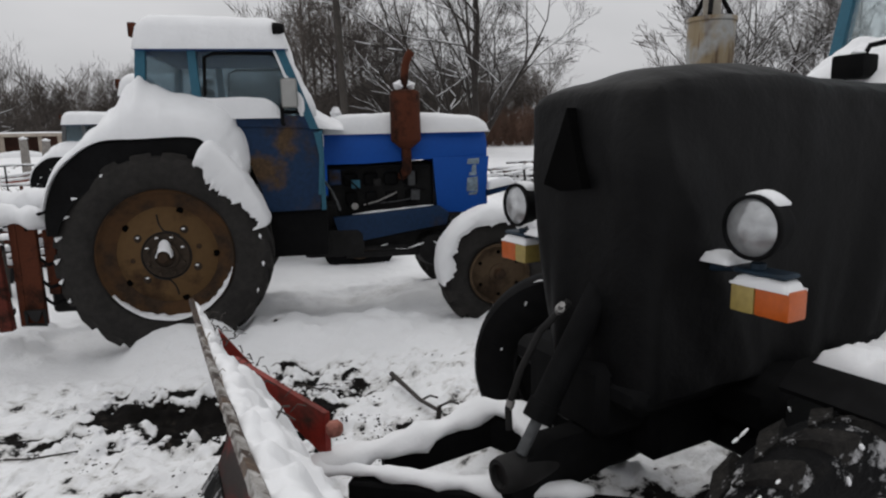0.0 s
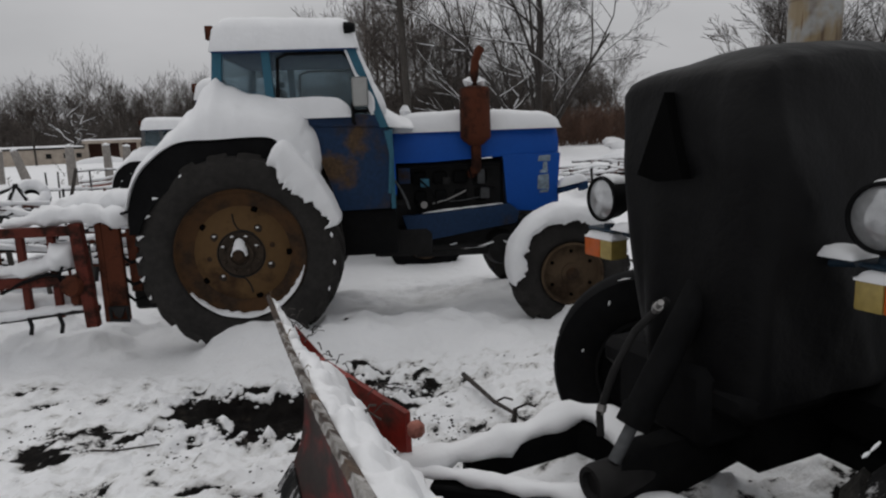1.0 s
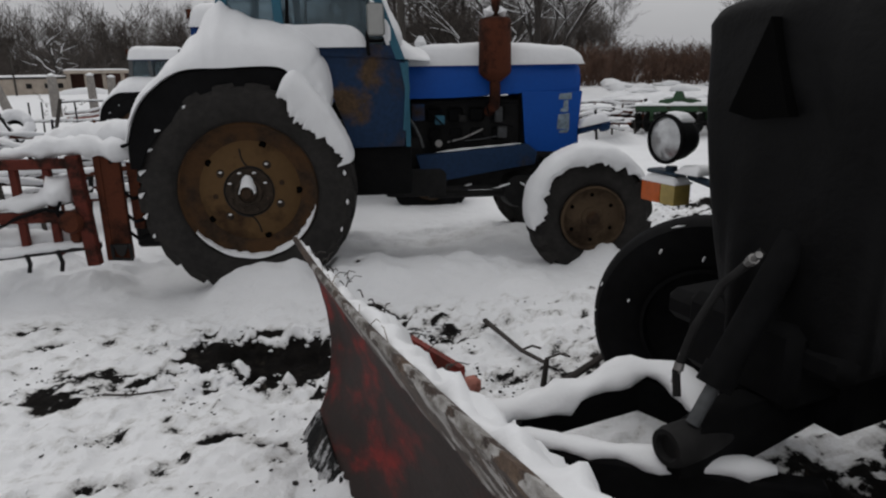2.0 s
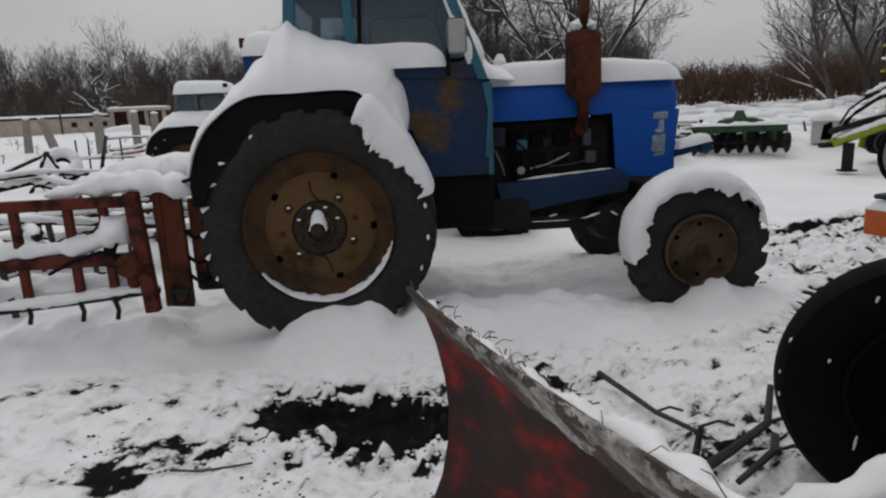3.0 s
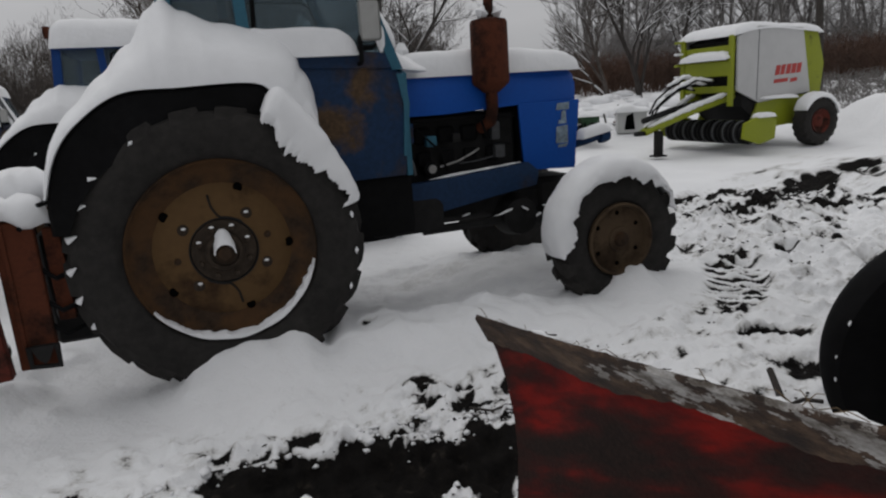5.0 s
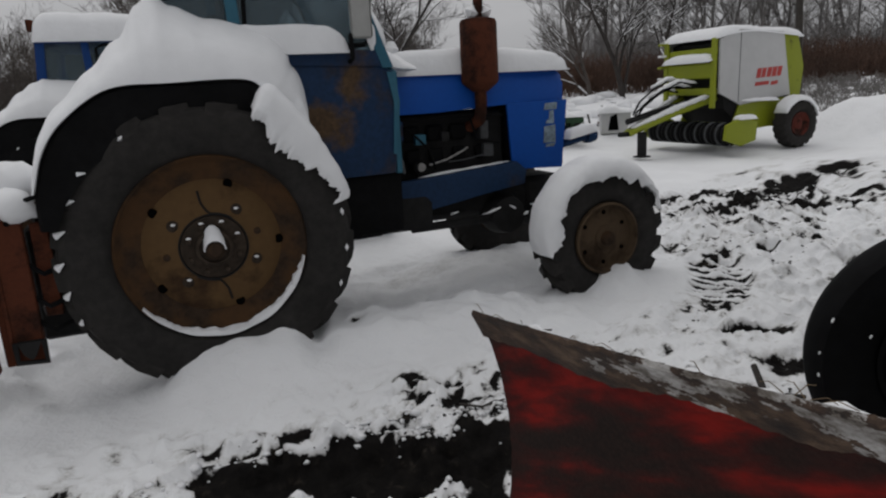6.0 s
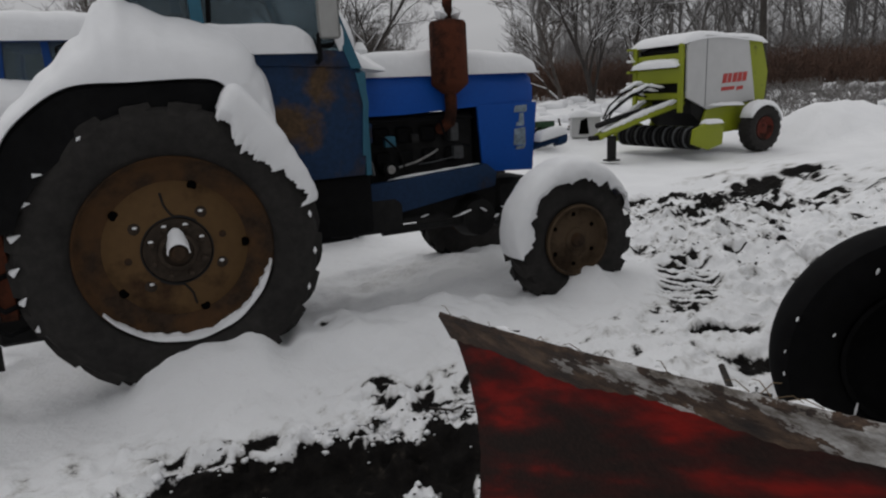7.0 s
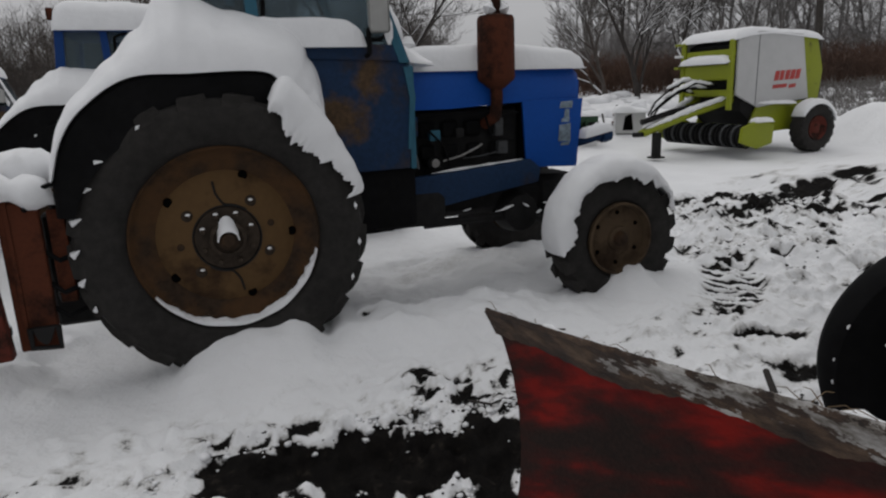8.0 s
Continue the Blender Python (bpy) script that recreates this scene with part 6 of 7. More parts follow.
# ---- the round baler ----
def baler(at):
    """A lime-green round baler; local x: ahead (to its drawbar), y: to its left, z from its ground."""
    t = thing("round_baler", "lime green round baler with grey side panels, snow on top", "baler", at)
    W = 0.62
    for s in (-1, 1):
        bm = bmesh.new()
        add_prism(bm, [(0.78, 1.02), (0.80, 1.90), (0.36, 2.05), (-0.62, 2.0), (-0.86, 0.92), (0.30, 0.80)], "y", s * (W + 0.02) - 0.025, s * (W + 0.02) + 0.025, 0.012)
        p = part("side_panel", bm, PANEL, t, "grey-white side panel")
        part("panel_seam", box_bm(((0.36, s * (W + 0.046), 1.43), (0.012, 0.006, 1.18))), GREY, p)
        if s > 0:
            for k, (x, w, z, h) in enumerate([(-0.02, 0.10, 1.23, 0.17), (-0.14, 0.09, 1.235, 0.17), (-0.26, 0.10, 1.24, 0.17), (-0.38, 0.10, 1.245, 0.17), (-0.50, 0.10, 1.25, 0.17)]):
                bm = bmesh.new()
                add_prism(bm, [(x, z), (x - w, z + 0.008), (x - w - 0.03, z + h), (x - 0.03, z + h - 0.008)], "y", W + 0.047, W + 0.050)
                part("marking_bar", bm, LOGO, p, "plain red marking bars")
            for x, w in ((0.0, 0.32), (-0.37, 0.16)):
                bm = bmesh.new()
                add_prism(bm, [(x, 1.10), (x - w, 1.118), (x - w - 0.01, 1.18), (x - 0.01, 1.165)], "y", W + 0.047, W + 0.050)
                part("marking_bar", bm, LOGO, p, "plain red marking bars")
        bm = bmesh.new()
        add_prism(bm, [(0.30, 0.80), (-0.40, 0.86), (-1.0, 0.90), (-0.95, 0.55), (-0.55, 0.40), (0.10, 0.36), (0.45, 0.45)], "y", s * W - 0.02, s * W + 0.02, 0.008)
        part("lower_panel", bm, LIME, t, "lime green lower side")
        bm = bmesh.new()
        add_prism(bm, [(-0.60, 1.99), (-1.02, 1.93), (-1.20, 1.4), (-1.14, 0.80), (-0.84, 0.92)], "y", s * (W - 0.02) - 0.02, s * (W - 0.02) + 0.02, 0.008)
        part("tailgate_side", bm, LIME, t, "lime green tailgate")
        bm = bmesh.new()
        add_box(bm, (0.84, s * (W - 0.05), 1.35), (0.06, 0.10, 1.15), 0.01)
        part("front_post", bm, LIME, t)
        w = part("wheel", tyre_bm(0.41, 0.28, 0.20, 0.015, segments=40), TYRE, t, "black transport tyre", pose(-0.72, s * (W + 0.30), 0.42))
        add_lugs(w, 0.41, 0.28, 18, 0.015, 0.4, TYRE)
        bm = bmesh.new()
        add_lathe(bm, [(0.205, 0.10), (0.205, 0.12), (0.19, 0.10), (0.12, 0.06), (0.06, 0.09), (0, 0.09), (0, 0.02), (0.2, 0.0)], pose(0, 0, 0), 28)
        add_lathe(bm, [(0.205, -0.10), (0.205, -0.12), (0.19, -0.10), (0.12, -0.06), (0.06, -0.09), (0, -0.09)], pose(0, 0, 0), 28)
        part("rim", bm, RED_DULL, w, "dull red rim")

        def cap(u, v):
            a = radians(30 + 135 * u)
            return (-0.72 + 0.41 * math.cos(a), s * (W + 0.30) + (v - 0.5) * 0.28, 0.42 + 0.41 * math.sin(a)), (math.cos(a) * 0.6, 0, math.sin(a))
        part("snow_cover", snow_bm(cap, lambda u, v: 0.09, 24, 8, 0.01, 5, 8, 0.25), SNOW, t, sharp=70)
    bm = bmesh.new()
    add_box(bm, (-0.72, 0, 0.42), (0.10, 2 * W + 0.5, 0.10), 0.01)
    part("axle", bm, DARK, t)
    bm = bmesh.new()
    add_prism(bm, [(0.60, 0.75), (0.70, 1.85), (0.30, 2.0), (-0.62, 1.97), (-1.0, 1.9), (-1.17, 1.4), (-1.11, 0.82), (-0.5, 0.5), (0.3, 0.5)], "y", -W + 0.03, W - 0.03, 0.01)
    part("bale_chamber", bm, DARK, t, "dark bale chamber")
    bm = bmesh.new()
    add_box(bm, (0.78, 0, 1.72), (0.10, 2 * W - 0.1, 0.10), 0.01)
    add_box(bm, (0.80, 0, 1.40), (0.10, 2 * W - 0.1, 0.26), 0.02)
    add_box(bm, (0.76, 0, 1.05), (0.12, 2 * W - 0.1, 0.12), 0.02)
    part("front_cross_member", bm, LIME, t, "lime green front cross members")
    bm = bmesh.new()
    add_box(bm, (0.80, 0, 1.64), (0.02, 2 * W - 0.12, 0.20), 0.004)
    part("net_box", bm, DARK, t)
    part("snow_cover", snow_bm(lambda u, v: ((0.76 + 0.20 * u, -W + 0.05 + (2 * W - 0.1) * v, 1.60 - 0.06 * u), (0.2, 0, 1)), lambda u, v: 0.11, 8, 24, 0.012, 4, 7, 0.3), SNOW, t, sharp=70)
    part("snow_cover", snow_bm(lambda u, v: ((0.86 - 1.95 * u, -W - 0.06 + (2 * W + 0.12) * v, 1.93 + 0.34 * u * (1 - u) + 0.02 * math.sin(6 * u)), (0, 0, 1)), lambda u, v: 0.10 + 0.02 * math.sin(9 * u), 40, 24, 0.012, 14, 5, 0.12, 0.02), SNOW, t, "snow on the roof of the baler", sharp=70)
    # pickup with its roller and side shields
    bm = bmesh.new()
    add_lathe(bm, [(0, -0.95), (0.17, -0.95), (0.17, 0.95), (0, 0.95)], pose(0.75, 0, 0.34), 20)
    part("pickup_drum", bm, DARK, t, "dark pickup drum")
    for k in range(24):
        y = -0.92 + 1.84 * k / 23
        bm = bmesh.new()
        add_lathe(bm, [(0.18, -0.012), (0.20, 0), (0.18, 0.012)], pose(0.75, y, 0.34), 16)
        part("pickup_band", bm, GREY if k % 3 == 0 else BLACK, t)
    for s in (-1, 1):
        bm = bmesh.new()
        add_prism(bm, [(0.30, 0.22), (0.62, 0.14), (0.98, 0.26), (0.95, 0.50), (0.60, 0.62), (0.28, 0.52)], "y", s * 1.0 - 0.03, s * 1.0 + 0.03, 0.01)
        part("pickup_shield", bm, LIME, t, "lime green pickup shield")
        part("snow_cover", snow_bm(flat_top(0.32, 0.7, s * 1.0 - 0.12, s * 1.0 + 0.08, 0.58), lambda u, v: 0.07, 12, 8, 0.01, 4, 9, 0.3), SNOW, t, sharp=70)
    part("snow_cover", snow_bm(flat_top(-0.5, 0.30, W - 0.02, W + 0.16, 0.84, (0.03, 0)), lambda u, v: 0.07 * (1 - 0.5 * u), 20, 8, 0.012, 8, 9, 0.3), SNOW, t, sharp=70)
    # drawbar with a stand
    for y in (-0.30, 0.30):
        part("drawbar", tube_bm([(0.55, y * 1.4, 0.95), (1.3, y * 0.7, 0.72), (2.15, y * 0.15, 0.42)], 0.055, 8), LIME, t, "lime green drawbar")
        bm = bmesh.new()
        lumpy_tube(bm, [(0.70, y * 1.35, 1.0), (1.3, y * 0.7, 0.80), (2.1, y * 0.15, 0.51)], [0.05, 0.06, 0.04], y, 10, 0.5, 0.8)
        part("snow_cover", bm, SNOW, t, sharp=80)
    part("drive_shaft", tube_bm([(0.7, 0, 0.9), (1.6, 0.0, 0.75), (2.2, 0.05, 0.62)], 0.05, 10), DARK, t)
    for y, z in ((-0.15, 1.22), (0.05, 1.12), (0.2, 1.18), (-0.3, 1.05)):
        part("hose", tube_bm([(0.78, y, z), (1.15, y * 0.8, z + 0.06), (1.5, y * 0.6, z - 0.06), (1.85, y * 0.4, z - 0.28), (2.0, y * 0.3, z - 0.5)], 0.018, 6), BLACK, t)
        bm = bmesh.new()
        lumpy_tube(bm, [(0.85, y, z + 0.03), (1.2, y * 0.8, z + 0.09), (1.6, y * 0.6, z - 0.06)], [0.03, 0.05, 0.03], y + z, 8, 0.7, 0.7)
        part("snow_cover", bm, SNOW, t, sharp=80)
    bm = bmesh.new()
    add_box(bm, (1.95, 0.14, 0.22), (0.13, 0.11, 0.44), 0.01)
    add_box(bm, (1.95, 0.14, 0.02), (0.22, 0.2, 0.03), 0.005)
    part("stand", bm, DARK, t, "dark parking stand")
    bm = bmesh.new()
    add_box(bm, (2.22, 0, 0.41), (0.22, 0.10, 0.08), 0.02)
    part("hitch", bm, DARK, t)
    for k in range(4):
        bm = bmesh.new()
        add_box(bm, (0.92, -W + 0.02, 1.30 + 0.2 * k), (0.14, 0.10, 0.04), 0.008)
        part("step", bm, LIME if k % 2 else SNOW, t)
    return t


LOGO = plain("marking_red", (0.42, 0.035, 0.03), 0.5, 0.15, 20)
baler(pose(9.28, 5.73, ground_at(9.5, 5.4) - 0.02, 0, 0, 180))

# ---- trees, brush and woods ----
def grow(rnd, height, spread=0.9, levels=5, kids=(5, 5, 4, 3), trunk=0.17, fork=0.25, lean=0.0, droop=0.0, upward=0.35, stems=1):
    """Limb segments of a bare tree: lists of start, end, radius at start and end, level."""
    segs = []

    def limb(p, way, length, radius, level):
        steps = max(2, 5 - level)
        pts, q, w = [p], p.copy(), way.copy()
        for k in range(steps):
            w = (w + Vector((rnd.gauss(0, 0.13), rnd.gauss(0, 0.13), rnd.gauss(0, 0.08) + (upward - droop * level) * 0.12))).normalized()
            q = q + w * (length / steps)
            pts.append(q.copy())
        for k in range(steps):
            a, b = 1 - 0.75 * k / steps, 1 - 0.75 * (k + 1) / steps
            segs.append((pts[k], pts[k + 1], radius * a, radius * b, level))
        if level >= levels - 1:
            return
        n = kids[min(level, len(kids) - 1)]
        for k in range(n):
            f = (fork if level == 0 else 0.25) + (1 - (fork if level == 0 else 0.25)) * (k + rnd.random() * 0.8) / n
            i = min(steps - 1, int(f * steps))
            base = pts[i].lerp(pts[i + 1], f * steps - i)
            turn = rnd.uniform(0, 2 * math.pi)
            out = Vector((math.cos(turn), math.sin(turn), 0))
            out = (out - w * out.dot(w)).normalized()
            ang = spread * rnd.uniform(0.6, 1.15)
            d = (w * math.cos(ang) + out * math.sin(ang)).normalized()
            limb(base, d, length * rnd.uniform(0.48, 0.72) * (1.15 - 0.45 * f), radius * (1 - 0.7 * f) * 0.62, level + 1)

    for k in range(stems):
        a = 2.4 * k + 0.4
        tip = lean if stems == 1 else 0.55
        limb(Vector((0.1 * k, 0, -0.2)), Vector((tip * math.cos(a), tip * math.sin(a), 1)).normalized(), height * 0.62 * (1 - 0.1 * (k % 3)), trunk * (1 - 0.12 * k), 0)
    return segs


def segment_arrays(segs, sides=4, thin=0.0):
    """Vertices and faces of tapered prisms along segments."""
    a = np.array([tuple(s[0]) for s in segs])
    b = np.array([tuple(s[1]) for s in segs])
    ra, rb = np.maximum(np.array([s[2] for s in segs]), thin), np.maximum(np.array([s[3] for s in segs]), thin * 0.6)
    way = b - a
    way /= np.linalg.norm(way, axis=1)[:, None] + 1e-9
    ref = np.where(np.abs(way[:, 2:3]) > 0.9, np.array([[1.0, 0, 0]]), np.array([[0, 0, 1.0]]))
    s = np.cross(way, ref)
    s /= np.linalg.norm(s, axis=1)[:, None] + 1e-9
    u = np.cross(s, way)
    ang = 2 * np.pi * np.arange(sides) / sides
    ring = s[:, None] * np.cos(ang)[None, :, None] + u[:, None] * np.sin(ang)[None, :, None]
    verts = np.concatenate([a[:, None] + ring * ra[:, None, None], b[:, None] + ring * rb[:, None, None]], 1)
    n = len(segs)
    base = (np.arange(n) * 2 * sides)[:, None]
    j = np.arange(sides)
    k = (j + 1) % sides
    faces = np.stack([base + j, base + k, base + sides + k, base + sides + j], -1).reshape(-1, 4)
    return verts.reshape(-1, 3), faces


def array_mesh(name, verts, faces, material):
    me = bpy.data.meshes.new(name)
    me.vertices.add(len(verts))
    me.vertices.foreach_set("co", np.ascontiguousarray(verts, np.float32).ravel())
    me.loops.add(faces.size)
    me.loops.foreach_set("vertex_index", faces.astype(np.int32).ravel())
    me.polygons.add(len(faces))
    me.polygons.foreach_set("loop_start", np.arange(0, faces.size, faces.shape[1], dtype=np.int32))
    me.polygons.foreach_set("use_smooth", np.ones(len(faces), bool))
    me.update(calc_edges=True)
    me.materials.append(material)
    return me


def snow_on(segs, least=0.0, rnd=None, share=0.93):
    out = []
    for p, q, ra, rb, level in segs:
        way = (q - p).normalized()
        if abs(way.z) > 0.78 or level > 2 or rnd.random() > share:
            continue
        lift = Vector((0, 0, 1))
        out.append((p + lift * (ra * 0.7 + 0.008), q + lift * (rb * 0.7 + 0.008), ra * 0.75 + least, rb * 0.75 + least, level))
    return out


def tree(at, seed, label, group="", bark=None, snow=0.011, thin=0.008, **how):
    rnd = random.Random(seed)
    segs = grow(rnd, **how)
    t = thing("tree", label, "tree", at, group)
    low = [s for s in segs if s[4] < 2]
    high = [s for s in segs if s[4] >= 2]
    part("trunk", array_mesh("trunk", *segment_arrays(low, 7), bark or BARK), None, t, "dark bare trunk and limbs")
    part("crown", array_mesh("crown", *segment_arrays(high, 3, thin), bark or BARK), None, t, "bare branching crown")["kind"] = "stuff"
    if snow:
        part("snow_cover", array_mesh("snow_cover", *segment_arrays(snow_on(segs, snow, rnd), 4), SNOW), None, t, "snow lying along the branches")["kind"] = "stuff"
    return t


def spot(azimuth, distance, eye=(0.6, -4.5)):
    a = radians(azimuth)
    x, y = eye[0] + distance * math.sin(a), eye[1] + distance * math.cos(a)
    return x, y, ground_at(x, y)


# frosted grey twigs, lightened further: distance haze is put into the colour
FROST_HAZE_TWIG = plain("twigs_frost_haze", (0.20, 0.188, 0.18), 0.95, 0.35, 2)
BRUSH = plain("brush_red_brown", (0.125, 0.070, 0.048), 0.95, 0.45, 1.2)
# far woods: their pale base colours stand in for the haze before them
WOODS = plain("woods_hazed_grey_brown", (0.23, 0.215, 0.21), 0.95, 0.4, 0.6)
FAR_TWIG = plain("far_twigs_frost_haze", (0.26, 0.25, 0.245), 0.95, 0.35, 0.8)

# the large tree behind the hood, forking low, with snow on its limbs
tree(pose(*spot(13.5, 29)), 5, "large bare tree with snow along its spreading branches", snow=0.006, thin=0.0065, height=12.5, spread=0.72, levels=6, kids=(6, 5, 4, 4, 3), trunk=0.20, fork=0.16, upward=0.40, stems=4)
tree(pose(*spot(10.2, 31)), 8, "bare tree with snow along its spreading branches", snow=0.005, thin=0.0065, height=9, spread=0.70, levels=6, kids=(6, 5, 4, 4, 3), trunk=0.13, fork=0.14, upward=0.45, stems=2)
tree(pose(*spot(35.5, 30)), 12, "bushy bare tree with snow on thin leaning stems", snow=0.006, thin=0.010, height=7.5, spread=0.62, levels=5, kids=(8, 6, 4, 3), trunk=0.14, fork=0.05, upward=0.4)
tree(pose(*spot(33.0, 32)), 13, "bushy bare tree with snow on thin leaning stems", bark=TWIG, snow=0.006, thin=0.010, height=6.5, spread=0.55, levels=5, kids=(8, 6, 4, 3), trunk=0.12, fork=0.05, upward=0.4)
tree(pose(*spot(39.0, 31)), 14, "bushy bare tree with snow on thin leaning stems", snow=0.010, thin=0.010, height=7.0, spread=0.9, levels=5, kids=(7, 6, 4, 3), trunk=0.12, fork=0.05, upward=0.4)
tree(pose(*spot(-23.8, 40)), 15, "small leaning tree with snow on its branches", snow=0.006, thin=0.012, height=4.5, spread=1.0, levels=4, kids=(6, 5, 4), trunk=0.10, fork=0.2, upward=0.2)
tree(pose(*spot(31.8, 46)), 31, "tall thin bare tree", bark=FROST_HAZE_TWIG, snow=0, thin=0.014, height=11, spread=0.5, levels=5, kids=(9, 5, 4, 3), trunk=0.16, fork=0.25, upward=0.9)
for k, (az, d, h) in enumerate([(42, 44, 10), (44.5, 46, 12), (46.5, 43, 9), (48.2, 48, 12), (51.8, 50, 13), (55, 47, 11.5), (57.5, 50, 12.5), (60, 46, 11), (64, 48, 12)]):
    tree(pose(*spot(az, d)), 50 + k, "tall thin bare tree at the wood's edge", "trees at the wood's edge", FROST_HAZE_TWIG, 0, 0.013, height=h, spread=0.5, levels=5, kids=(10, 5, 4, 3), trunk=0.13, fork=0.22, upward=0.9)


def crowns(name, label, material, seed, az0, az1, d0, d1, count, low, high, strokes=340, wide=0.34):
    """Far bare trees in one mesh: a forked stem each, and a soft, dense crown of short twigs round it."""
    rnd = random.Random(seed)
    segs = []
    for k in range(count):
        x, y, z = spot(az0 + (az1 - az0) * (k + rnd.uniform(-0.6, 0.6)) / count, rnd.uniform(d0, d1))
        h = rnd.uniform(low, high)
        foot, top = Vector((x, y, z - 0.2)), Vector((x + rnd.gauss(0, 0.3), y, z + h))
        segs.append((foot, foot.lerp(top, 0.5), 0.014 * h, 0.010 * h, 0))
        segs.append((foot.lerp(top, 0.5), top, 0.010 * h, 0.003 * h, 0))
        limbs = []
        for j in range(9):
            a = foot.lerp(top, rnd.uniform(0.22, 0.75))
            turn = rnd.uniform(0, 2 * math.pi)
            e = a + Vector((math.cos(turn), math.sin(turn), rnd.uniform(0.5, 1.5))) * h * wide * rnd.uniform(0.5, 0.95)
            limbs.append((a, e))
            segs.append((a, e, 0.006 * h, 0.0025 * h, 1))
        for j in range(strokes):
            a, e = limbs[rnd.randrange(9)] if rnd.random() < 0.8 else (foot.lerp(top, 0.4), top)
            b = a.lerp(e, rnd.uniform(0.25, 1.05)) + Vector((rnd.gauss(0, 0.05), rnd.gauss(0, 0.05), rnd.gauss(0, 0.05))) * h
            d = ((b - foot.lerp(top, 0.45)).normalized() + Vector((rnd.gauss(0, 0.6), rnd.gauss(0, 0.6), rnd.gauss(0.25, 0.5)))).normalized()
            r = rnd.uniform(0.012, 0.020)
            segs.append((b, b + d * h * rnd.uniform(0.05, 0.14), r, r * 0.4, 2))
    return tagged(new(name, array_mesh(name, *segment_arrays(segs, 3), material)), label, "woods", kind="stuff")


def thicket(name, label, az0, az1, d0, d1, count, low, high, material, seed, lean=0.35):
    """Dense upright stems with side twigs, one mesh."""
    rnd = random.Random(seed)
    segs = []
    for k in range(count):
        az = rnd.uniform(az0, az1)
        x, y, z = spot(az, rnd.uniform(d0, d1))
        h = rnd.uniform(low, high) * (0.8 + 0.35 * noise.noise(Vector((x * 0.25, y * 0.25, seed))))
        p = Vector((x, y, z - 0.05))
        q = p + Vector((rnd.gauss(0, lean * h * 0.5), rnd.gauss(0, lean * h * 0.5), h * 0.55))
        e = q + Vector((rnd.gauss(0, lean * h * 0.4), rnd.gauss(0, lean * h * 0.4), h * 0.45))
        r = 0.014 + 0.004 * h
        segs += [(p, q, r, r * 0.7, 0), (q, e, r * 0.7, r * 0.3, 0)]
        for j in range(4):
            b = p.lerp(e, rnd.uniform(0.25, 0.9))
            segs.append((b, b + Vector((rnd.gauss(0, 0.22 * h), rnd.gauss(0, 0.22 * h), rnd.uniform(0.05, 0.32) * h)), r * 0.6, r * 0.25, 1))
    return tagged(new(name, array_mesh(name, *segment_arrays(segs, 3), material)), label, "brush", kind="stuff")


crowns("woods", "dark grey-brown winter woods beyond the shed", TWIG, 71, -42, -1, 46, 58, 84, 2.8, 4.7)
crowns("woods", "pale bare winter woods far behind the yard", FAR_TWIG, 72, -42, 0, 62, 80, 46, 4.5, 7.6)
crowns("woods", "tall brown-grey bare trees behind the pole", TWIG, 73, -2.5, 9, 36, 46, 16, 6.0, 9.5, 420, 0.26)
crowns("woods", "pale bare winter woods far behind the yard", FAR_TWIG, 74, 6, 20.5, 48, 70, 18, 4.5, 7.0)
crowns("woods", "dense dark grey-brown scrub below the large tree", TWIG, 76, 8, 20.5, 37, 46, 26, 2.6, 4.4, 420, 0.36)
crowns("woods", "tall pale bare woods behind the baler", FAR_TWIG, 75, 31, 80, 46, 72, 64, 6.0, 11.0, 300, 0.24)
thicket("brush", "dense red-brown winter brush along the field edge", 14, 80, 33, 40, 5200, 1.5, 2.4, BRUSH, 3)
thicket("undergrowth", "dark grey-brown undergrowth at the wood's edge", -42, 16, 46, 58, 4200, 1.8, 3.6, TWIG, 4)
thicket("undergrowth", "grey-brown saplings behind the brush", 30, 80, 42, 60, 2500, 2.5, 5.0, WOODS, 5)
thicket("thicket", "tall dense brown thicket behind the pole", -1, 8, 33, 40, 1500, 2.0, 4.5, TWIG, 6, 0.25)
thicket("dry_weeds", "snowy dry weeds in front of the brush", 40, 75, 18, 32, 3600, 0.25, 0.8, FROST_HAZE_TWIG, 7, 0.5)
thicket("dry_weeds", "snowy dry weeds along the fence", -34, -14, 14, 30, 70, 0.15, 0.5, TWIG, 8, 0.5)

# snow tufts lying on the weeds
def blobs(places, seed, subdivisions=1):
    """Verts and faces of many small uneven lumps; places: (x, y, z, half sizes)."""
    ico = bmesh.new()
    bmesh.ops.create_icosphere(ico, subdivisions=subdivisions, radius=1.0)
    base = np.array([tuple(v.co) for v in ico.verts])
    tri = np.array([[v.index for v in f.verts] for f in ico.faces])
    ico.free()
    rng = np.random.default_rng(seed)
    verts, faces = [], []
    for k, (x, y, z, sx, sy, sz) in enumerate(places):
        d = rng.normal(size=(4, 3))
        w = 1 + 0.16 * np.sin(base @ d.T * 2.0 + rng.uniform(0, 6, 4)).sum(1)
        verts.append(base * w[:, None] * (sx, sy, sz) + (x, y, z))
        faces.append(tri + k * len(base))
    return np.concatenate(verts), np.concatenate(faces)


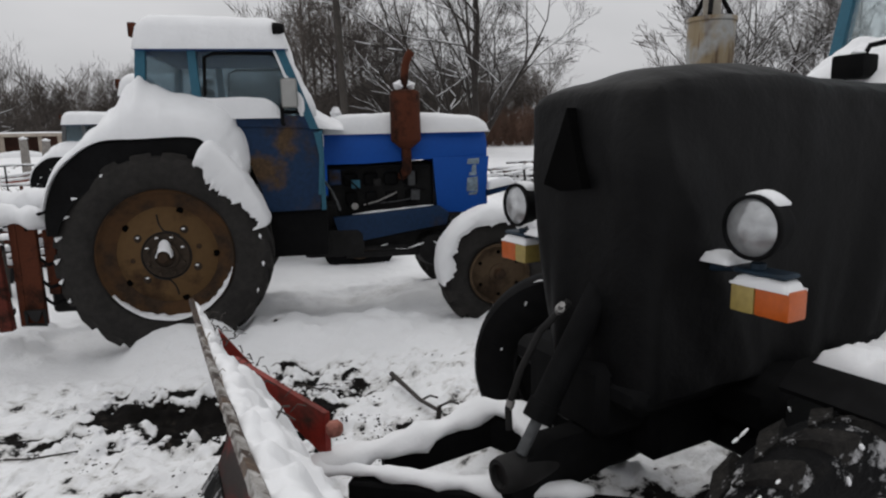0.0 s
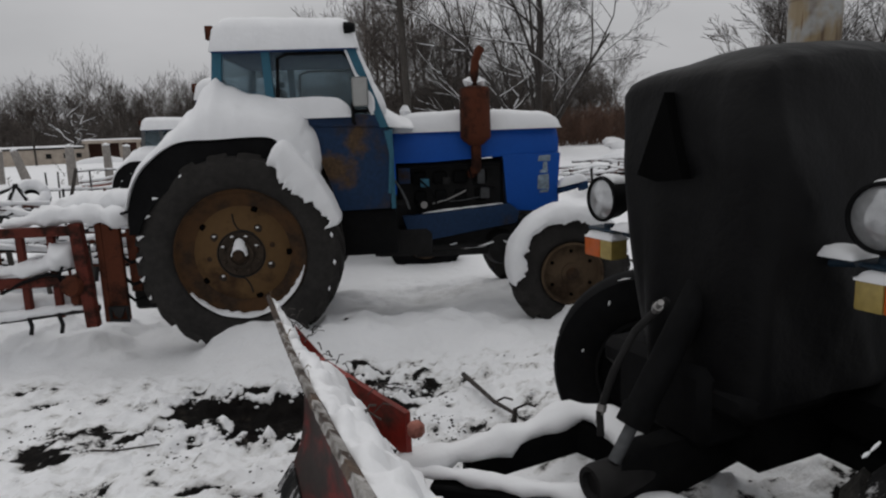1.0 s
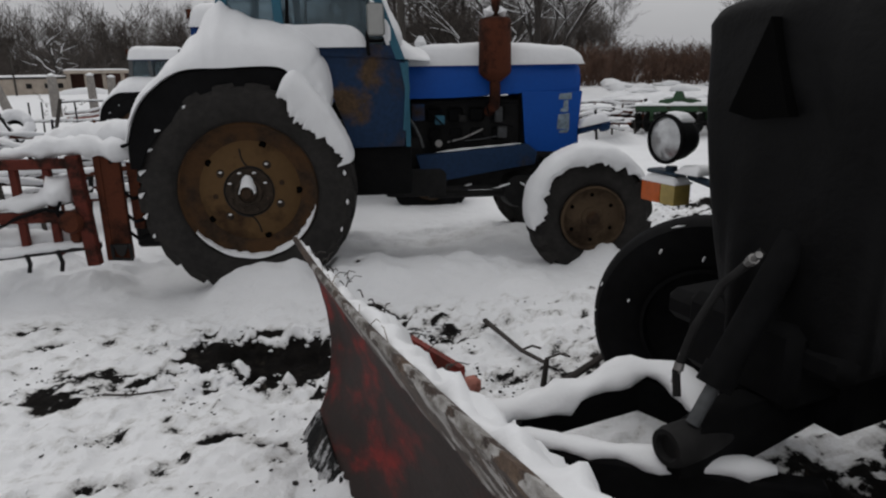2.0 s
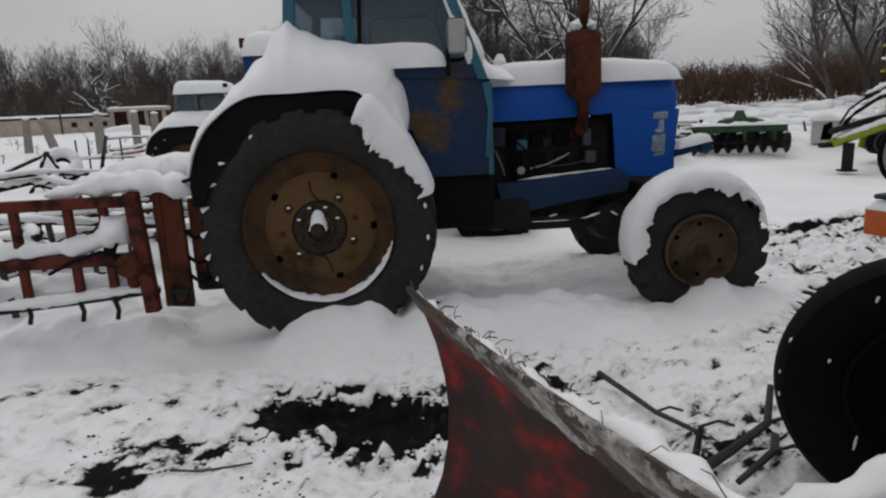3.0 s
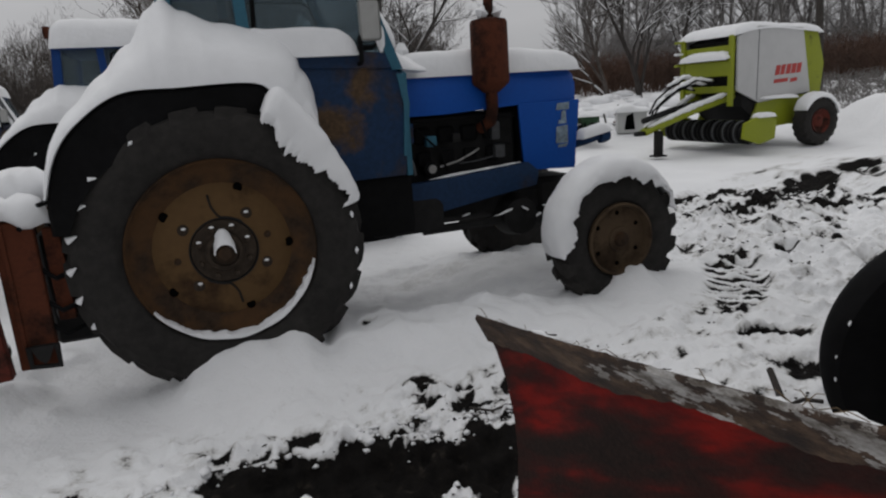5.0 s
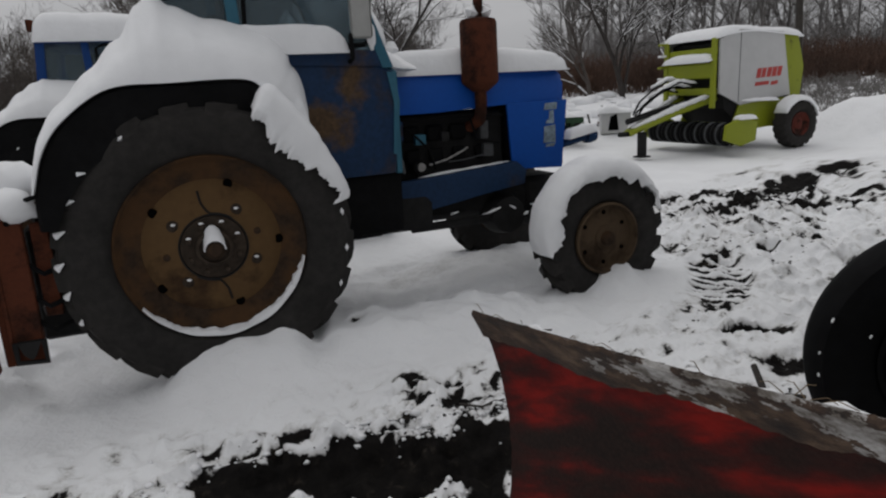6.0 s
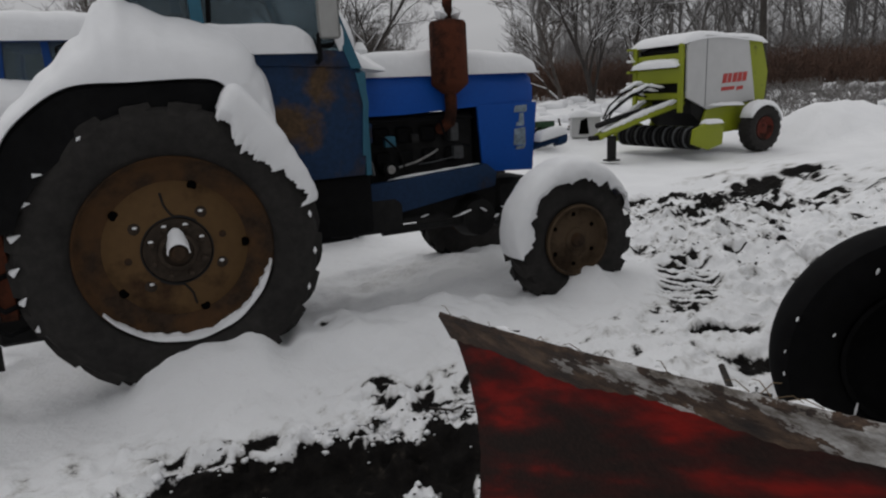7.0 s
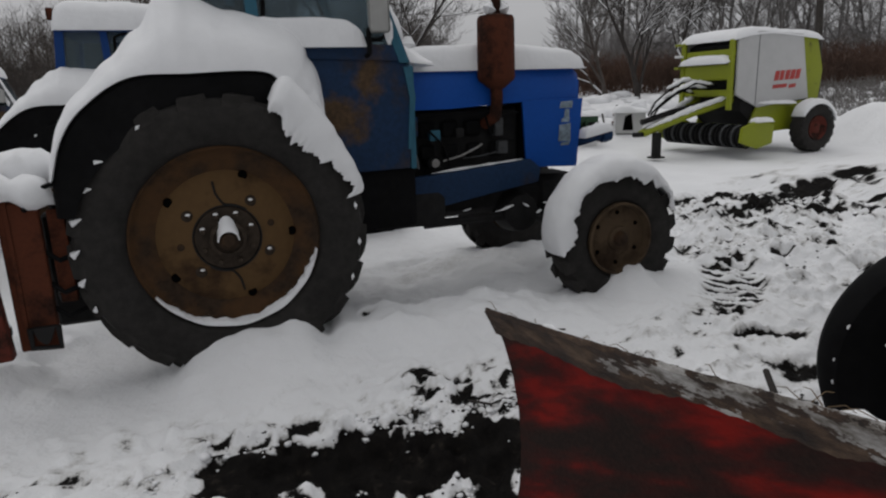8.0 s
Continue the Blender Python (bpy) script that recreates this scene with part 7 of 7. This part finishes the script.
def snow_tufts():
    rnd = random.Random(9)
    places = []
    for k in range(260):
        x, y, z = spot(rnd.uniform(20, 72), rnd.uniform(17, 33))
        places.append((x, y, z + 0.03, rnd.uniform(0.2, 0.7), rnd.uniform(0.2, 0.5), rnd.uniform(0.08, 0.28)))
    return tagged(new("snow_tufts", array_mesh("snow_tufts", *blobs(places, 3, 2), SNOW)), "snow heaped on clumps of dead weeds", "snow", kind="stuff")


snow_tufts()

# ---- poles ----
def pole(at, height, radius, label):
    t = thing("pole", label, "pole", at)
    bm = bmesh.new()
    add_tube(bm, [(0, 0, -0.3), (0, 0, height * 0.5), (0, 0, height)], [radius, radius * 0.9, radius * 0.8], 12)
    part("shaft", bm, WOOD, t)
    bm = bmesh.new()
    add_box(bm, (0, 0, height - 0.4), (1.4, 0.1, 0.1), 0.01)
    part("cross_arm", bm, WOOD, t)
    return t


x, y, z = spot(2.0, 27, (1.14, -4.93))
pole(pose(x, y, z, 0, -1.8, 0), 9.5, 0.155, "dark wooden utility pole leaning slightly")
x, y, z = spot(50.7, 26, (-0.15, -3.5))
pole(pose(x, y, z, 0, -3, -45), 8.5, 0.12, "dark wooden utility pole behind the baler")

# ---- the shed and the fence posts ----
def shed():
    x, y, z = spot(-23.6, 36, (1.08, -4.84))
    m = pose(x, y, z - 0.1, 0, 0, 22) @ Matrix.Scale(0.66, 4)
    t = thing("shed", "low plastered farm shed with open brown bay, snow on its roof", "shed", m)
    bm = bmesh.new()
    add_box(bm, (-4.5, 0, 0.55), (9.0, 0.2, 1.3), 0.02)
    part("wall", bm, PLASTER, t, "pale plaster wall")
    for x0 in (-2.4, -1.3, -0.5):
        bm = bmesh.new()
        add_box(bm, (x0, -0.11, 0.72), (0.34, 0.05, 0.34), 0.01)
        part("window", bm, DARK, t, "small dark window")
    bm = bmesh.new()
    add_box(bm, (1.9, 1.2, 0.75), (3.8, 0.15, 1.7), 0.02)
    part("bay_back_wall", bm, RUST_BOARD, t, "red-brown boarded back wall")
    for x0 in (0.05, 1.15, 2.3, 3.5):
        bm = bmesh.new()
        add_box(bm, (x0, -0.1, 0.75), (0.26, 0.26, 1.6), 0.02)
        part("column", bm, PLASTER, t, "pale column")
    bm = bmesh.new()
    add_box(bm, (1.9, 0.4, 1.62), (4.2, 1.9, 0.22), 0.02)
    part("bay_roof", bm, PLASTER, t)
    bm = bmesh.new()
    add_box(bm, (-4.6, 0.8, 1.26), (9.2, 2.0, 0.12), 0.02)
    part("roof", bm, DARK, t)
    part("snow_cover", snow_bm(flat_top(-9.2, 0.0, -0.25, 1.8, 1.32), lambda u, v: 0.14, 60, 8, 0.02, 4, 1.5, 0.2), SNOW, t, "snow on the shed roof", sharp=70)
    part("snow_cover", snow_bm(flat_top(-0.2, 4.0, -0.55, 1.35, 1.73), lambda u, v: 0.10, 40, 8, 0.02, 5, 1.5, 0.2), SNOW, t, "snow on the bay roof", sharp=70)
    part("snow_bank", snow_bm(flat_top(-1.6, 3.6, -1.8, -0.5, 0.0), lambda u, v: 0.45 * math.sin(math.pi * u) + 0.12, 40, 10, 0.05, 6, 1.5, 0.45), SNOW, t, "snow bank in front of the bay", sharp=70)
    bm = bmesh.new()
    add_tube(bm, [(-3.1, -1.2, -0.2), (-3.1, -1.2, 2.6)], 0.07, 8)
    part("stake", bm, WOOD, t)
    return t


RUST_BOARD = plain("boards_red_brown", (0.10, 0.045, 0.032), 0.9, 0.3, 4)
shed()


def fence_post(at, height, width, lean):
    t = thing("fence_post", "grey concrete fence post with a snow cap", "fence post", at @ pose(0, 0, 0, 0, lean, 0), "fence posts")
    bm = bmesh.new()
    add_box(bm, (0, 0, height / 2 - 0.1), (width, width, height + 0.2), 0.015, taper=(0.8, 0.8))
    part("post", bm, CONCRETE, t)
    bm = bmesh.new()
    lumpy_tube(bm, [(0, 0, height - 0.02), (0, 0, height + 0.05), (0, 0, height + 0.10)], [width * 0.55, width * 0.55, width * 0.3], height, 10, 0.2, 1.0)
    part("snow_cap", bm, SNOW, t)


for az, d, h, w, lean in ((-27.6, 24, 1.1, 0.22, -16), (-24.7, 23, 1.15, 0.24, 0), (-22.2, 24, 1.15, 0.22, 0), (-20.9, 25, 1.05, 0.24, 3), (-31.5, 24, 1.1, 0.22, 5), (-34, 23.5, 1.1, 0.22, -4), (-19.2, 26, 1.0, 0.2, 0), (-29.3, 25, 1.0, 0.2, 4)):
    fence_post(pose(*spot(az, d, (1.08, -4.84))), h, w, lean)

# ---- implements and scrap in the yard ----
def bar(parent, pts, r, mat_, name="bar", label="", snow=0.0, seed=0):
    ob = part(name, tube_bm(pts, r, 6), mat_, parent, label)
    if snow:
        bm = bmesh.new()
        up = Vector((0, 0, r * 0.8))
        lumpy_tube(bm, [Vector(p) + up for p in pts], [snow] * len(pts), seed, 8, 0.4, 0.7)
        part("snow_cover", bm, SNOW, ob, sharp=80)
    return ob


def red_implement():
    """A red mounted implement behind the blue tractor: upright frame, rails and tines, half buried in snow."""
    t = thing("mounted_implement", "rusty red implement frame behind the tractor, half buried in snow", "farm implement", pose(-1.04, -0.10, 0))
    bm = bmesh.new()
    add_box(bm, (0.0, -0.02, 0.665), (0.085, 0.07, 0.75), 0.006, pose(0, 0, 0, 0, -3, 0))
    part("post", bm, RED_DULL, t, "faded red upright post")
    bm = bmesh.new()
    add_box(bm, (0.13, 0.05, 0.66), (0.17, 0.05, 0.72), 0.006)
    add_box(bm, (0.085, 0.03, 0.68), (0.02, 0.03, 0.70), 0.003)
    part("plate", bm, RUST, t, "dark red steel plate")
    bm = bmesh.new()
    add_box(bm, (0.275, 0.09, 0.74), (0.075, 0.04, 0.46), 0.005)
    part("plate", bm, RUST, t, "dark red steel plate")
    for z in (0.50, 0.62, 0.78):
        part("link", tube_bm([(0.20, 0.06, z), (0.27, 0.03, z - 0.05), (0.40, 0.12, z - 0.02)], 0.013, 8), BLACK, t)
    bm = bmesh.new()
    add_box(bm, (0.33, 0.34, 0.62), (0.34, 0.10, 0.60), 0.02)
    part("linkage_block", bm, DARK, t, "dark greasy linkage")
    bm = bmesh.new()
    add_tube(bm, [(0.10, 0.0, 0.42), (0.10, 0.0, 0.32), (0.22, 0.0, 0.31), (0.22, 0.0, 0.42)], 0.014, 6)
    add_prism(bm, [(0.11, 0.42), (0.21, 0.42), (0.18, 0.35), (0.16, 0.33), (0.13, 0.36)], "y", -0.01, 0.02)
    part("clevis", bm, DARK, t, "dark steel clevis")
    for z, r, x1 in ((0.985, 0.034, -1.6), (0.63, 0.036, -1.6)):
        part("rail", box_bm(((x1 / 2 - 0.03, 0.0, z), (abs(x1), 0.06, 2 * r), 0.006)), RED_DULL, t, "faded red rail")
    bar(t, [(0.02, 0.02, 0.42), (-0.6, 0.0, 0.37), (-1.6, -0.02, 0.30)], 0.028, DARK, "rail", "dark bottom rail", 0.045, 3)
    for x in (-0.25, -0.46, -0.78, -1.05, -1.3):
        part("upright", box_bm(((x, 0.02, 0.68), (0.05, 0.045, 0.64), 0.005)), RED_DULL, t)
        part("tine", tube_bm([(x, -0.02, 0.40), (x + 0.03, -0.04, 0.32), (x + 0.02, -0.05, 0.26)], 0.014, 6), DARK, t)
    bm = bmesh.new()
    add_lathe(bm, [(0, -0.09), (0.06, -0.09), (0.075, -0.06), (0.075, 0.06), (0.05, 0.09), (0, 0.09)], pose(-0.11, -0.02, 0.60), 18)
    add_box(bm, (-0.11, 0, 0.52), (0.08, 0.10, 0.14), 0.02)
    part("gear_case", bm, RUST, t, "rusty gear case")
    bm = bmesh.new()
    add_tube(bm, [(-0.62, 0.0, 0.56), (-0.45, -0.04, 0.64), (-0.27, -0.05, 0.69), (-0.16, -0.04, 0.66)], 0.012, 6)
    add_tube(bm, [(-0.17, -0.04, 0.74), (-0.20, -0.05, 0.66), (-0.17, -0.04, 0.60)], 0.010, 6)
    part("hose", bm, BLACK, t)
    for label, pts, radii, seed in (
        ("thick pillow of snow on the frame", [(-0.62, 0.10, 1.03), (-0.40, 0.06, 1.06), (-0.20, 0.06, 1.09), (0.0, 0.03, 1.10), (0.16, 0.03, 1.075), (0.31, 0.06, 1.01)], [0.035, 0.06, 0.085, 0.10, 0.10, 0.06], 21),
        ("snow drift behind the frame", [(-0.55, 0.26, 1.04), (-0.25, 0.24, 1.11), (0.05, 0.22, 1.15), (0.30, 0.20, 1.14), (0.48, 0.22, 1.06)], [0.05, 0.09, 0.12, 0.12, 0.05], 24),
        ("snow on the middle rail", [(-1.55, 0.04, 0.69), (-1.0, 0.03, 0.70), (-0.6, 0.02, 0.71), (-0.35, 0.02, 0.73), (-0.18, 0.03, 0.80), (-0.10, 0.05, 0.90)], [0.05, 0.06, 0.05, 0.075, 0.10, 0.07], 22),
        ("snow behind the bottom rail", [(-1.55, 0.14, 0.40), (-1.0, 0.16, 0.43), (-0.5, 0.14, 0.45), (-0.08, 0.12, 0.47)], [0.09, 0.10, 0.085, 0.07], 23)):
        bm = bmesh.new()
        lumpy_tube(bm, pts, radii, seed, 16, 0.75, 0.8)
        part("snow_cover", bm, SNOW, t, label, sharp=80)
    # linkage to the tractor
    bar(t, [(0.22, 0.15, 0.52), (0.60, 0.30, 0.56), (0.95, 0.45, 0.60)], 0.03, DARK, "link_arm", "dark lower link", 0.03, 5)
    bar(t, [(0.22, 0.30, 0.95), (0.45, 0.45, 1.05), (0.8, 0.6, 1.10)], 0.022, DARK, "link_arm")
    part("hydraulic_hose", tube_bm([(0.16, 0.02, 0.98), (0.24, -0.02, 1.08), (0.36, 0.02, 1.12), (0.45, 0.1, 1.05)], 0.012, 8), BLACK, t)
    return t


red_implement()


def harrow():
    """A low disc harrow: two gangs of scalloped discs under a heavy frame, snow on top."""
    x, y, z = spot(26.2, 14.2, (0.7, -4.46))
    t = thing("harrow", "dark green disc harrow with snow along its frame", "harrow", pose(x, y, z, 0, 0, -22))
    for n, y0 in enumerate((-0.10, 0.50)):
        part("frame_bar", box_bm(((0, y0, 0.46), (1.66, 0.13, 0.13), 0.012)), GREEN, t, "dark green frame bar")
        part("snow_cover", snow_bm(flat_top(-0.85, 0.85, y0 - 0.10, y0 + 0.10, 0.525), lambda u, v: 0.05 + 0.045 * noise.noise(Vector((7 * u, n, 2.0))), 50, 8, 0.03, y0 + 2, 8, 0.3), SNOW, t, sharp=70)
    for x0 in (-0.62, 0.02, 0.66):
        part("frame_bar", box_bm(((x0, 0.2, 0.47), (0.11, 0.7, 0.11), 0.012)), GREEN, t)
    bm = bmesh.new()
    add_prism(bm, [(-0.40, 0.52), (0.46, 0.52), (0.42, 0.62), (0.13, 0.66), (0.07, 0.80), (-0.05, 0.80), (-0.12, 0.66), (-0.36, 0.62)], "y", -0.06, 0.10, 0.012)
    part("headstock", bm, GREEN, t, "green headstock")
    bm = bmesh.new()
    lumpy_tube(bm, [(-0.30, 0.02, 0.66), (0.0, 0.02, 0.69), (0.36, 0.02, 0.66)], [0.045, 0.06, 0.045], 11, 10, 0.4, 0.7)
    part("snow_cap", bm, SNOW, t)
    for n, y0 in enumerate((-0.18, 0.42)):
        part("axle", tube_bm([(-0.86, y0, 0.20), (0.86, y0, 0.20)], 0.03, 8), DARK, t)
        for k in range(9):
            x0 = -0.80 + 1.6 * k / 8
            bm = bmesh.new()
            add_lathe(bm, [(0.0, 0.03), (0.10, 0.02), (0.205, -0.03), (0.20, -0.036), (0.10, 0.012), (0, 0.02)], pose(x0, y0, 0.20, 0, 0, 62 - 40 * n), 18)
            disc = part("disc", bm, DARK, t, "dark steel disc")
            if k % 2 == n:
                bm = bmesh.new()
                lumpy_tube(bm, [(x0 - 0.05, y0 - 0.05, 0.37), (x0 + 0.05, y0 + 0.02, 0.39)], [0.03, 0.035], k + 20 * n, 8, 0.5, 0.7)
                part("snow_cap", bm, SNOW, disc)
        for x0 in (-0.5, 0.1, 0.6):
            part("bearing_arm", box_bm(((x0, y0 + 0.03, 0.33), (0.07, 0.10, 0.24), 0.01)), GREEN, t)
    return t


harrow()


def scrap_frames(az, d, n, seed, eye=(0.7, -4.46), wide=1.6, high=0.55, mat_=None):
    """A stack of old implement frames under snow."""
    rnd = random.Random(seed)
    x, y, z = spot(az, d, eye)
    t = thing("implement_frame", "old implement frame of dark bars under snow", "farm implement", pose(x, y, z, 0, 0, -az + rnd.uniform(-8, 8)), "old implement frames")
    for k in range(n):
        h = rnd.uniform(0.12, high)
        a, b = rnd.uniform(-wide / 2, 0), rnd.uniform(0, wide / 2)
        bar(t, [(a, rnd.uniform(-0.4, 0.4), h), ((a + b) / 2, rnd.uniform(-0.2, 0.2), h + 0.03), (b, rnd.uniform(-0.4, 0.4), h + rnd.uniform(-0.1, 0.1))], rnd.uniform(0.018, 0.035), rnd.choice([DARK, RUST, BLACK] if mat_ is None else [mat_, DARK, RUST]), "bar", "", 0.045, k)
    for k in range(n // 2):
        x0, y0 = rnd.uniform(-wide / 2, wide / 2), rnd.uniform(-0.4, 0.4)
        bar(t, [(x0, y0, -0.05), (x0 + rnd.uniform(-0.12, 0.12), y0, rnd.uniform(0.3, high + 0.15))], rnd.uniform(0.015, 0.028), rnd.choice([DARK, WOOD, RUST]), "leg")


for a in ((16.5, 14.5, 9, 1, (1.14, -4.93), 2.0, 0.5), (19.5, 16, 9, 2, (1.14, -4.93), 2.2, 0.6), (20.5, 13.5, 8, 3, (0.7, -4.46), 1.3, 0.5), (23.0, 14.5, 6, 4, (0.7, -4.46), 1.2, 0.5),
          (-22.0, 9.5, 11, 5, (1.08, -4.84), 1.7, 0.8), (-25.5, 8.0, 10, 6, (1.08, -4.84), 1.6, 0.75), (-19.5, 11.5, 10, 7, (1.08, -4.84), 1.5, 0.75), (-29.0, 9.0, 11, 8, (1.08, -4.84), 1.7, 0.9), (-30.5, 7.0, 9, 9, (1.08, -4.84), 1.4, 0.7),
          (-33.5, 7.6, 8, 10, (1.08, -4.84), 1.6, 0.7), (32.5, 17, 5, 11, (0.7, -4.46), 1.4, 0.5)):
    scrap_frames(*a)


def a_frame():
    x, y = -6.0, 8.25
    z = ground_at(x, y)
    t = thing("towing_frame", "dark triangular steel frame standing in snow", "farm implement", pose(x, y, z, 0, 0, 25))
    for a, b in (((-0.36, 0, -0.03), (0, 0, 0.72)), ((0.36, 0, -0.03), (0, 0, 0.72)), ((-0.30, 0, 0.12), (0.30, 0, 0.12)), ((0, 0, 0.68), (-0.9, 0.5, 0.30))):
        bar(t, [a, [(p + q) / 2 for p, q in zip(a, b)], b], 0.035, DARK, "bar", "", 0.03, 4)


def snowy_tyre():
    x, y = -6.6, 9.9
    z = ground_at(x, y)
    t = thing("scrap_tyre", "old tyre lying under a cap of snow", "tyre", pose(x, y, z + 0.27, -38, 0, 28))
    tyre = part("tyre", tyre_bm(0.37, 0.2, 0.16, 0.012), TYRE_BLACK, t)
    add_lugs(tyre, 0.37, 0.2, 20, 0.012, 0.75, TYRE_BLACK)

    def top(u, v):
        a = 2 * math.pi * u
        r = 0.15 + 0.22 * v
        return (r * math.cos(a), -0.10, r * math.sin(a)), (0, -1, 0.2)
    part("snow_cover", snow_bm(top, lambda u, v: 0.06 + 0.08 * math.sin(math.pi * v), 40, 10, 0.012, 4, 8, 0.02), SNOW, t, sharp=80)


def red_canister():
    x, y = -6.35, 14.4
    z = ground_at(x, y)
    t = thing("fuel_canister", "small red canister half under snow", "canister", pose(x, y, z))
    bm = bmesh.new()
    add_box(bm, (0, 0, 0.28), (0.34, 0.22, 0.5), 0.05, segments=2)
    part("body", bm, RED, t)
    bm = bmesh.new()
    lumpy_tube(bm, [(-0.17, 0, 0.54), (0.17, 0, 0.54)], [0.08, 0.09], 3, 10, 0.3, 0.7)
    part("snow_cap", bm, SNOW, t)


def trestle():
    """A low rack of thin dark bars on splayed legs, snow along its rails."""
    x, y = -6.25, 11.8
    t = thing("rack", "low rack of thin dark steel bars, snow on its rails", "rack", pose(x, y, ground_at(x, y), 0, 0, 27))
    for x0, lean in ((-0.85, 0.0), (-0.62, 0.03), (0.08, 0.0), (0.80, 0.05)):
        bar(t, [(x0, 0, -0.05), (x0 + lean, 0, 0.72)], 0.022, DARK, "leg")
    bar(t, [(-0.42, -0.1, -0.05), (-0.20, 0, 0.78)], 0.045, WOOD, "brace")
    bar(t, [(-0.22, 0, 0.70), (0.20, 0, 0.72), (0.85, 0.1, 0.70)], 0.022, DARK, "rail", "", 0.035, 3)
    bar(t, [(-0.90, 0, 0.30), (0.0, 0.02, 0.26), (0.95, 0.05, 0.24)], 0.028, DARK, "rail", "", 0.05, 5)
    bar(t, [(-0.15, 0.3, 0.42), (0.4, 0.35, 0.45), (1.1, 0.4, 0.62)], 0.03, RUST, "rail", "", 0.05, 7)
    bar(t, [(-0.10, 0.5, 0.30), (0.5, 0.5, 0.34), (1.2, 0.6, 0.48)], 0.04, PINK, "rail", "", 0.05, 9)


def snowy_crate():
    x, y = 8.8, 8.3
    z = ground_at(x, y)
    t = thing("crate", "pale metal crate with a dark opening, heaped with snow", "crate", pose(x, y, z, 0, 0, -30))
    bm = bmesh.new()
    add_box(bm, (0, 0, 0.20), (0.62, 0.45, 0.44), 0.03, segments=2)
    part("body", bm, PANEL, t)
    # the face stays closed: a black sheet paints the shade of the opening
    bm = bmesh.new()
    add_prism(bm, [(-0.16, 0.05), (0.06, 0.05), (0.02, 0.40), (-0.12, 0.34)], "y", -0.233, -0.227)
    part("opening", bm, CAVITY, t, "dark sheet for the shaded opening")
    part("snow_cover", snow_bm(flat_top(-0.36, 0.36, -0.27, 0.27, 0.415), lambda u, v: 0.13 + 0.04 * math.sin(6 * u), 24, 16, 0.03, 4, 8, 0.3), SNOW, t, sharp=70)


a_frame()
snowy_tyre()
red_canister()
snowy_crate()
trestle()

# ---- sticks and clods on the ground ----
def stick(pts, r, label="fallen dark branch on the snow", name="branch"):
    t = thing(name, label, "branch", pose(*pts[0][:2], 0))
    o = Vector((*pts[0][:2], 0))
    P = [Vector(p) - o for p in pts]
    part("stem", tube_bm(P, [r * (1 - 0.5 * k / len(P)) for k in range(len(P))], 7), BARK, t)
    mid = P[len(P) // 2]
    part("side_twig", tube_bm([mid, mid + Vector((0.05, -0.04, 0.04)), mid + Vector((0.08, -0.10, 0.05))], r * 0.4, 5), BARK, t)


def g(x, y, up=0.015):
    return (x, y, ground_at(x, y) + up)


stick([g(1.50, -1.02, 0.09), g(1.56, -1.25, 0.06), g(1.62, -1.48, 0.05), g(1.69, -1.75, 0.07)], 0.016)
stick([g(1.62, -1.95, 0.06), g(1.78, -1.86, 0.05), g(1.95, -1.80, 0.08), g(2.06, -1.62, 0.16)], 0.022)
stick([g(1.95, -1.86, 0.04), g(1.85, -2.02, 0.05), g(1.68, -2.10, 0.05)], 0.018)
stick([g(1.66, -1.80, 0.0), g(1.67, -1.82, 0.16)], 0.016, "short broken stake in the snow", "stake")
stick([g(0.95, -0.95), g(1.05, -0.99), g(1.18, -0.97)], 0.006)
stick([g(-0.5, -1.55), g(-0.35, -1.60), g(-0.15, -1.56)], 0.006)


def clods():
    """Frozen mud clods and crumbs of snow, too many to count."""
    rnd = random.Random(31)
    for name, label, mat_, count, size in (("mud_clods", "dark frozen clods of mud", MUD, 12000, (0.002, 0.009)), ("snow_crumbs", "small crumbs of trodden snow", SNOW, 3000, (0.003, 0.010))):
        places = []
        for k in range(count):
            area = rnd.random()
            if area < 0.45:
                x, y = rnd.gauss(0.35, 0.5), (-0.90 if rnd.random() < 0.5 else -1.38) + rnd.gauss(0, 0.07) - 0.16 * (rnd.random())
            elif area < 0.65:
                x, y = rnd.uniform(0.9, 2.9), rnd.uniform(-2.2, -0.7)
            elif area < 0.85:
                x, y = rnd.uniform(3.0, 8.0), rnd.uniform(-0.8, 2.8)
            else:
                x, y = rnd.uniform(-1.2, 1.0), rnd.uniform(-2.8, -0.8)
            at_x, at_y = min(len(GRID_X) - 1, int(np.searchsorted(GRID_X, x))), min(len(GRID_Y) - 1, int(np.searchsorted(GRID_Y, y)))
            here = GRID_BARE[at_y, at_x]
            if name == "snow_crumbs" and not 0.22 < here < 0.62:
                continue
            if name == "mud_clods" and (here > 0.55 or area < 0.42 or float(fractal(np.array([x * 2.2]), np.array([y * 3.0]), 3, 77)[0]) < rnd.uniform(0.05, 0.8)):
                continue
            s = rnd.uniform(*size) * (1.6 if x > 3 else 1.0)
            if name == "snow_crumbs" and area < 0.45:
                s *= 1 + 1.8 * rnd.random() ** 4
            z = ground_at(x, y) + s * 0.25
            places.append((x, y, z, s * rnd.uniform(0.7, 1.5), s * rnd.uniform(0.7, 1.4), s * rnd.uniform(0.4, 0.8)))
        tagged(new(name, array_mesh(name, *blobs(places, count), mat_)), label, "clods", kind="stuff")


MUD = plain("mud_frozen", (0.02, 0.017, 0.015), 0.8, 0.4, 30)
clods()
